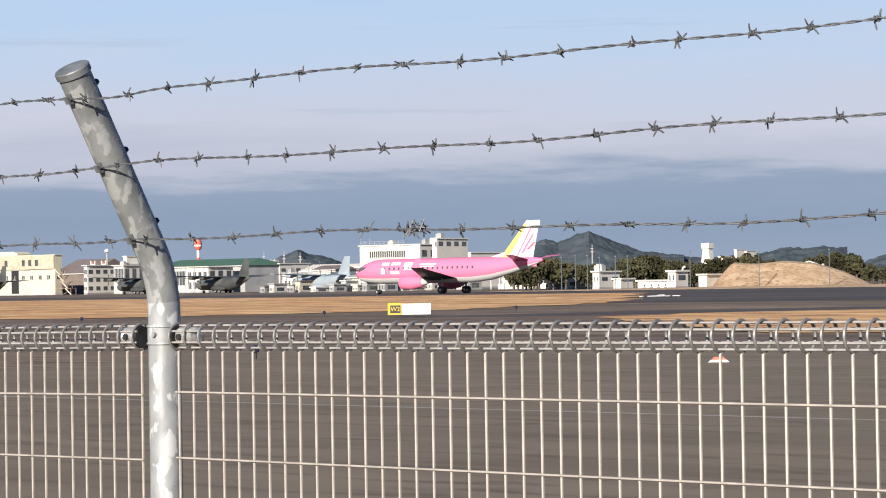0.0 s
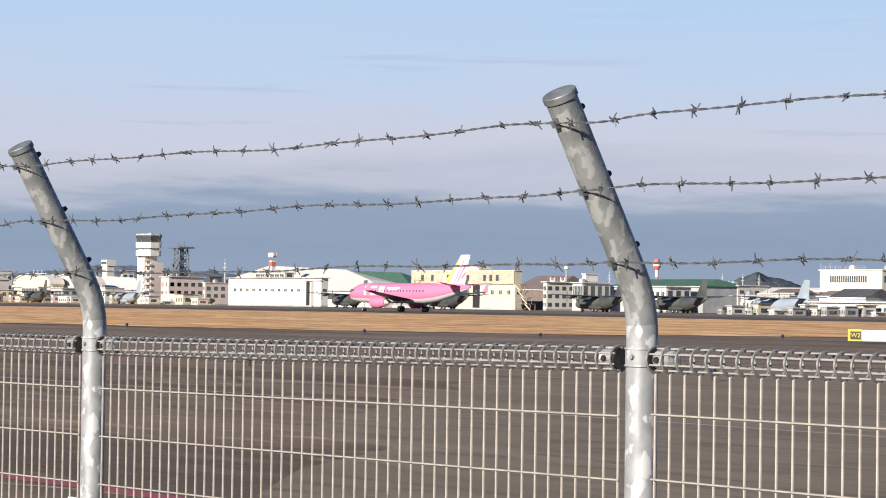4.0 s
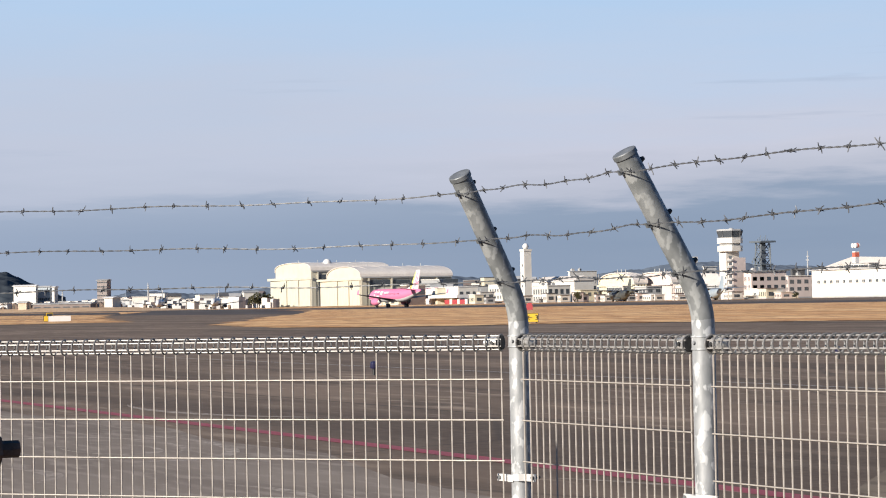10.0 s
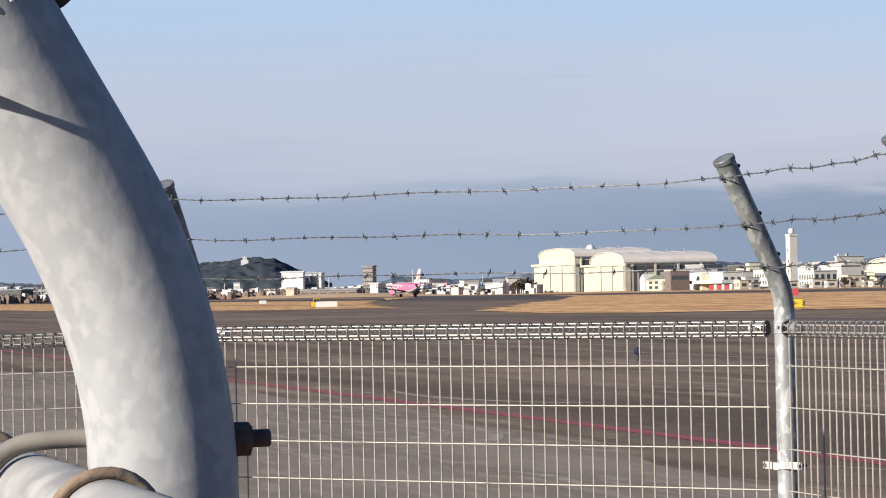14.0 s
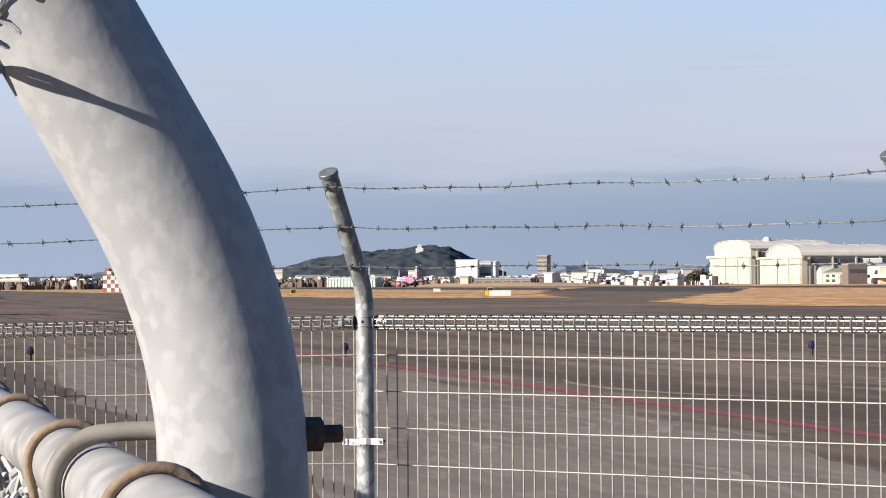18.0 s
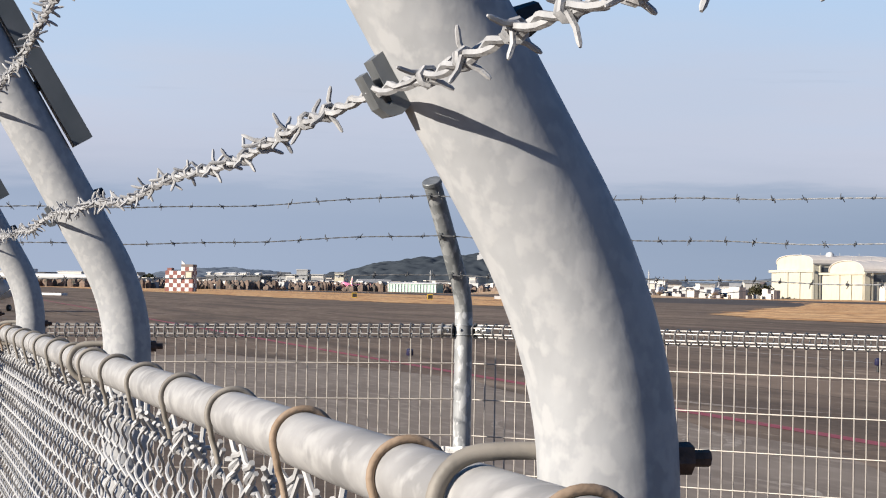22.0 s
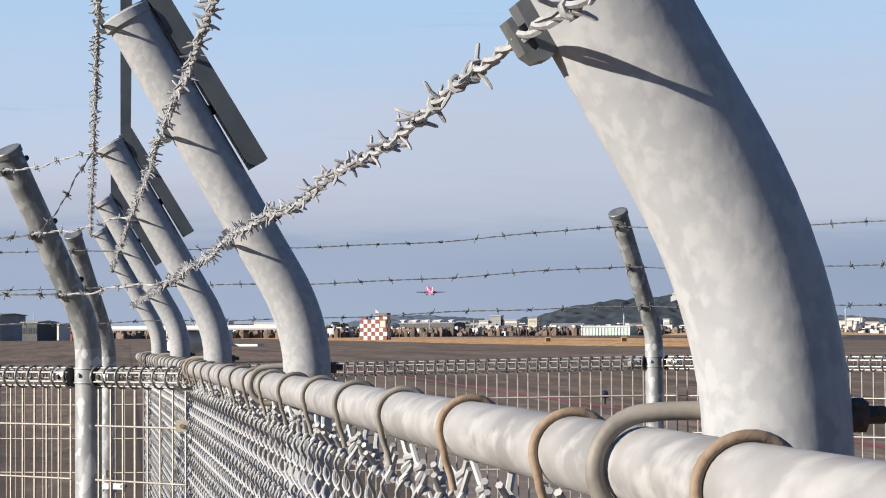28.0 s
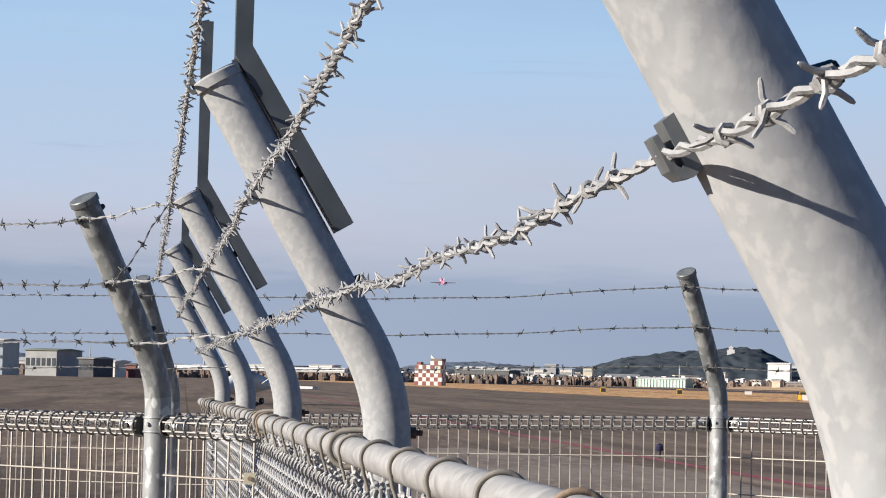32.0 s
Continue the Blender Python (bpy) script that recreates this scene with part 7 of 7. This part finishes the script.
def jetliner(name, label, body, belly, fin_mats, engine, m):
    """A twin jet with low wings, nose along x."""
    t = thing(name, label, "airliner", m)
    st = [(15.9, 0.12, 0.15, 2.75), (15.6, 0.45, 0.5, 2.78), (15.0, 0.85, 0.95, 2.88), (14.0, 1.18, 1.3, 3.0), (12.6, 1.42, 1.58, 3.12), (11.0, 1.5, 1.68, 3.15), (4, 1.5, 1.68, 3.15), (-5, 1.5, 1.68, 3.15),
          (-8, 1.38, 1.5, 3.3), (-11, 1.05, 1.12, 3.62), (-13.5, 0.68, 0.75, 3.95), (-15.6, 0.3, 0.35, 4.2), (-16.2, 0.12, 0.15, 4.25)]
    part("fuselage", Mesh().loft([ring_yz(*a) for a in st]), body, t, smooth=True)
    bl = []
    for x, ry, rz, zc in st[2:12]:
        k = [math.radians(a) for a in range(216, 325, 9)]
        bl.append([(x, (ry + 0.02) * math.cos(a), zc + (rz + 0.02) * math.sin(a)) for a in k] + [(x, 0.6 * ry * math.cos(a), zc + 0.6 * rz * math.sin(a)) for a in reversed(k)])
    part("belly", Mesh().loft(bl), belly, t, "white underside of the fuselage", smooth=True)
    part("windscreen", Mesh().prism([(14.75, 3.25), (14.2, 3.75), (13.2, 3.85), (13.6, 3.4)], -1.19, 1.19, "y"), WINDOW, t, "dark cockpit windows")
    data = Mesh().box(-0.13, 0.13, -1.508, 1.508, -0.17, 0.17).data("cabin_window", WINDOW)
    for i in range(19):
        part("cabin_window", data, WINDOW, t, m=pose(9.6 - 0.85 * i, 0, 3.5))
    fm1, fm2, fm3 = fin_mats
    part("fin", fin_slab((-9.2, -14.6, 4.3), (-13.6, -15.8, 9.4), 0.42, 0.2), fm1, t, "tail fin with slanting bands of colour")
    part("fin_leading_band", fin_slab((-9.15, -11.7, 4.5), (-13.3, -14.35, 9.0), 0.47, 0.26), fm2, t)
    part("fin_root", fin_slab((-6.6, -11.2, 4.55), (-9.9, -11.3, 5.35), 0.5, 0.36), fm3, t)
    part("fin_tip", fin_slab((-13.2, -15.85, 8.75), (-13.65, -15.9, 9.45), 0.3, 0.24), fm3, t)
    for sy in (-1, 1):
        # dark grey here stands in for shade on the wing's underside
        part("wing", slab((3.0, -2.8, sy * 1.2, 2.05), (-4.2, -5.8, sy * 12.6, 3.5), 0.7, 0.2), GREYAIR, t)
        part("winglet", fin_slab((-4.3, -5.8, 3.45), (-5.3, -6.0, 4.7), 0.1, 0.06), body, t, m=pose(0, sy * 12.6, 0))
        part("tailplane", slab((-11.6, -14.2, sy * 0.5, 4.35), (-14.2, -15.4, sy * 5.4, 4.9), 0.3, 0.12), body, t)
        en = part("engine", Mesh().tube([(4.2, sy * 4.2, 1.55), (3.9, sy * 4.2, 1.55), (2.2, sy * 4.2, 1.55), (0.6, sy * 4.2, 1.6)], [0.82, 0.95, 0.98, 0.66], 20), engine, t, smooth=True)
        part("intake", Mesh().tube([(4.22, sy * 4.2, 1.55), (4.24, sy * 4.2, 1.55)], 0.7, 18), BLACKP, en)
        part("nozzle", Mesh().tube([(0.6, sy * 4.2, 1.6), (-0.3, sy * 4.2, 1.62)], [0.5, 0.3], 14), GREYW, en)
        part("gear_leg", Mesh().tube([(-1.4, sy * 2.6, 0.5), (-1.4, sy * 2.5, 2.0)], 0.13, 8), GREYW, t)
        wheel_set(t, -1.4, sy * 2.6, 0.5, 0.32, 2)
    part("gear_leg", Mesh().tube([(12.0, 0, 0.35), (12.0, 0, 1.9)], 0.1, 8), GREYW, t)
    wheel_set(t, 12.0, 0, 0.34, 0.22, 2)
    return t


plane = jetliner("pink_jetliner", "bright pink twin-engine regional jet with a yellow and pink tail", PINK, WHITEP, (PALEPINK, LIME, WHITEP), PINK, None)
# white blocks of lettering on the forward fuselage, drawn as plain shapes
for sy in (-1, 1):
    for x0, x1, z0, z1 in ((10.2, 8.9, 3.95, 4.35), (10.2, 9.5, 2.75, 3.6), (8.5, 6.9, 3.95, 4.35), (8.5, 6.9, 2.75, 3.15), (6.2, 4.7, 3.3, 4.3), (4.0, 0.6, 3.9, 4.1), (3.6, 0.9, 3.62, 3.78)):
        def sk(z):
            return 1.53 * math.sqrt(max(0.05, 1 - ((z - 3.15) / 1.72) ** 2)) + 0.012
        zm = (z0 + z1) / 2
        part("white_mark", Mesh().add([(x0, sy * sk(z0), z0), (x1, sy * sk(z0), z0), (x1, sy * sk(zm), zm), (x0, sy * sk(zm), zm), (x1, sy * sk(z1), z1), (x0, sy * sk(z1), z1)], [(0, 1, 2, 3), (3, 2, 4, 5)]), WHITEP, plane)
for i in range(3):
    part("fin_stripe", fin_slab((-11.9 - 0.9 * i, -12.4 - 0.9 * i, 4.7 + 0.5 * i), (-14.4 - 0.2 * i, -14.75 - 0.2 * i, 8.6 - 1.0 * i), 0.46, 0.3), PINK, plane)


def transport(m, paint, label, group="parked transports"):
    """A four-engine high-wing turboprop transport, nose along x."""
    t = thing("transport_aircraft", label, "aircraft", m, group=group)
    st = [(14.6, 0.5, 0.55, 2.5), (13.9, 1.15, 1.2, 2.7), (12.6, 1.75, 1.85, 3.0), (11, 2.05, 2.2, 3.2), (3, 2.15, 2.25, 3.2), (-4, 2.15, 2.25, 3.2), (-9, 1.6, 1.75, 4.0), (-13.2, 0.7, 0.9, 5.0), (-14.9, 0.25, 0.3, 5.3)]
    part("fuselage", Mesh().loft([ring_yz(*a, k=18) for a in st]), paint, t, smooth=True)
    part("cockpit_glass", Mesh().prism([(13.4, 3.9), (12.7, 4.6), (12.0, 4.6), (12.6, 3.9)], -1.5, 1.5, "y"), WINDOW, t)
    part("fin", fin_slab((-8.0, -14.4, 4.9), (-12.0, -14.8, 11.6), 0.6, 0.3), paint, t)
    for sy in (-1, 1):
        part("wing", slab((3.6, -1.2, sy * 0.5, 5.5), (2.4, -0.4, sy * 20.0, 6.1), 0.75, 0.3), paint, t)
        part("tailplane", slab((-10.6, -14.0, sy * 0.4, 5.4), (-11.8, -13.8, sy * 8.0, 5.6), 0.4, 0.2), paint, t)
        part("gear_pod", Mesh().loft([ring_yz(x, r, r * 1.1, 1.6, 12) for x, r in ((4.2, 0.2), (3.0, 0.8), (-2.0, 0.8), (-4.0, 0.2))]), paint, t, m=pose(0, sy * 2.1, 0), smooth=True)
        for ye in (5.0, 10.0):
            en = part("engine", Mesh().tube([(6.4, sy * ye, 5.3), (5.8, sy * ye, 5.3), (3.4, sy * ye, 5.25), (0.6, sy * ye, 5.4)], [0.35, 0.55, 0.62, 0.3], 12), paint, t, smooth=True)
            part("propeller", Mesh().box(6.42, 6.5, sy * ye - 2.0, sy * ye + 2.0, 5.18, 5.42).box(6.42, 6.5, sy * ye - 0.12, sy * ye + 0.12, 3.3, 7.3), DARKW, en)
        for x in (1.2, -1.0):
            wheel_set(t, x, sy * 2.3, 0.62, 0.5)
    wheel_set(t, 11.2, 0, 0.5, 0.4, 2)
    return t


first = None
for az, pp, paint, label in ((41.15, 585, GREYAIR, "dark grey four-engine transport aircraft parked on the apron"), (38.9, 590, BLUEAIR, "pale blue-grey transport aircraft parked on the apron"),
                             (33.4, 585, GREYAIR, ""), (30.95, 585, GREYAIR, ""), (27.15, 570, GREYAIR, ""), (25.15, 570, GREYAIR, ""), (22.7, 572, BLUEAIR, "")):
    lab = label or ("pale blue-grey transport aircraft parked on the apron" if paint is BLUEAIR else "dark grey four-engine transport aircraft parked on the apron")
    transport(fpose(along(az, pp), pp, 0, 180 - 8), paint, lab)

for az, d, turn in ((52.6, 1300, 318), (51.22, 1300, 316)):
    jetliner("parked_jetliner", "white jet airliner parked far across the field", WHITEP, GREYW, (WHITEP, WHITEP, WHITEP), WHITEP, Matrix.Translation(polar(az, d)) @ pose(0, 0, 0, 0, 0, turn) @ Matrix.Scale(1.25, 4))

# light aircraft parked beyond the fence
la = thing("light_aircraft", "white high-wing light aircraft parked on the apron", "light aircraft", Matrix.Translation(polar(69.2, 140)) @ pose(0, 0, 0, 0, 0, 309))
part("fuselage", Mesh().loft([ring_yz(x, a, b, c, 12) for x, a, b, c in ((2.6, 0.25, 0.25, 1.0), (2.2, 0.5, 0.45, 1.05), (1.0, 0.6, 0.75, 1.25), (-0.6, 0.58, 0.7, 1.3), (-3.0, 0.22, 0.25, 1.2), (-5.0, 0.08, 0.12, 1.25))]), WHITEP, la, smooth=True)
part("wing", Mesh().prism([(1.0, 2.0), (1.06, 2.1), (0.9, 2.26), (0.4, 2.3), (-0.5, 2.1), (-0.5, 2.06), (0.5, 1.98)], -7.2, 7.2, "y"), WHITEP, la)
part("tailplane", Mesh().box(-5.1, -4.3, -2.2, 2.2, 0.98, 1.12), WHITEP, la)
part("fin", fin_slab((-3.9, -5.0, 1.3), (-4.7, -5.3, 2.6), 0.12, 0.08), WHITEP, la)
for sy in (-1, 1):
    part("strut", Mesh().tube([(0.3, sy * 0.5, 0.8), (0.3, sy * 2.4, 2.0)], 0.035, 6), WHITEP, la)
    wheel_set(la, 0.2, sy * 1.15, 0.2, 0.15)
wheel_set(la, 2.0, 0, 0.18, 0.13)


# ---------------------------------------------------------------- what moves
def motions():
    head = math.degrees(math.atan2(U.y, U.x))
    rows = []
    for t, s, z, nose in ((0, 193.5, 0, 0), (1, 215.5, 0, 0), (2, 241.5, 0, 0), (3, 269, 0, 0), (4.5, 315, 0, 0), (6, 367.5, 0, 0), (7, 407.5, 0, 0), (8, 449, 0, 0), (9, 494, 0, 0), (10, 541.5, 0, 0), (11, 591, 0, 0), (12, 644, 0, 0), (13, 699, 0, 0), (14, 756, 0, 0), (16, 880, 0, 0), (17, 946, 0, 0), (18, 1014, 0, 0), (19, 1087, 0, 0), (21.5, 1285, 0, 1.5), (23, 1410, 1.0, 9), (25, 1577, 8.5, 11),
                          (26, 1660, 13.5, 12), (29, 1908, 46, 13), (30.5, 2030, 68, 13), (32, 2150, 91, 13)):
        q = field(s, 240, z + CROWN + 0.012)
        rows.append((t, pose(q.x, q.y, q.z, 0, -nose, head)))
    walk(plane, rows)


motions()
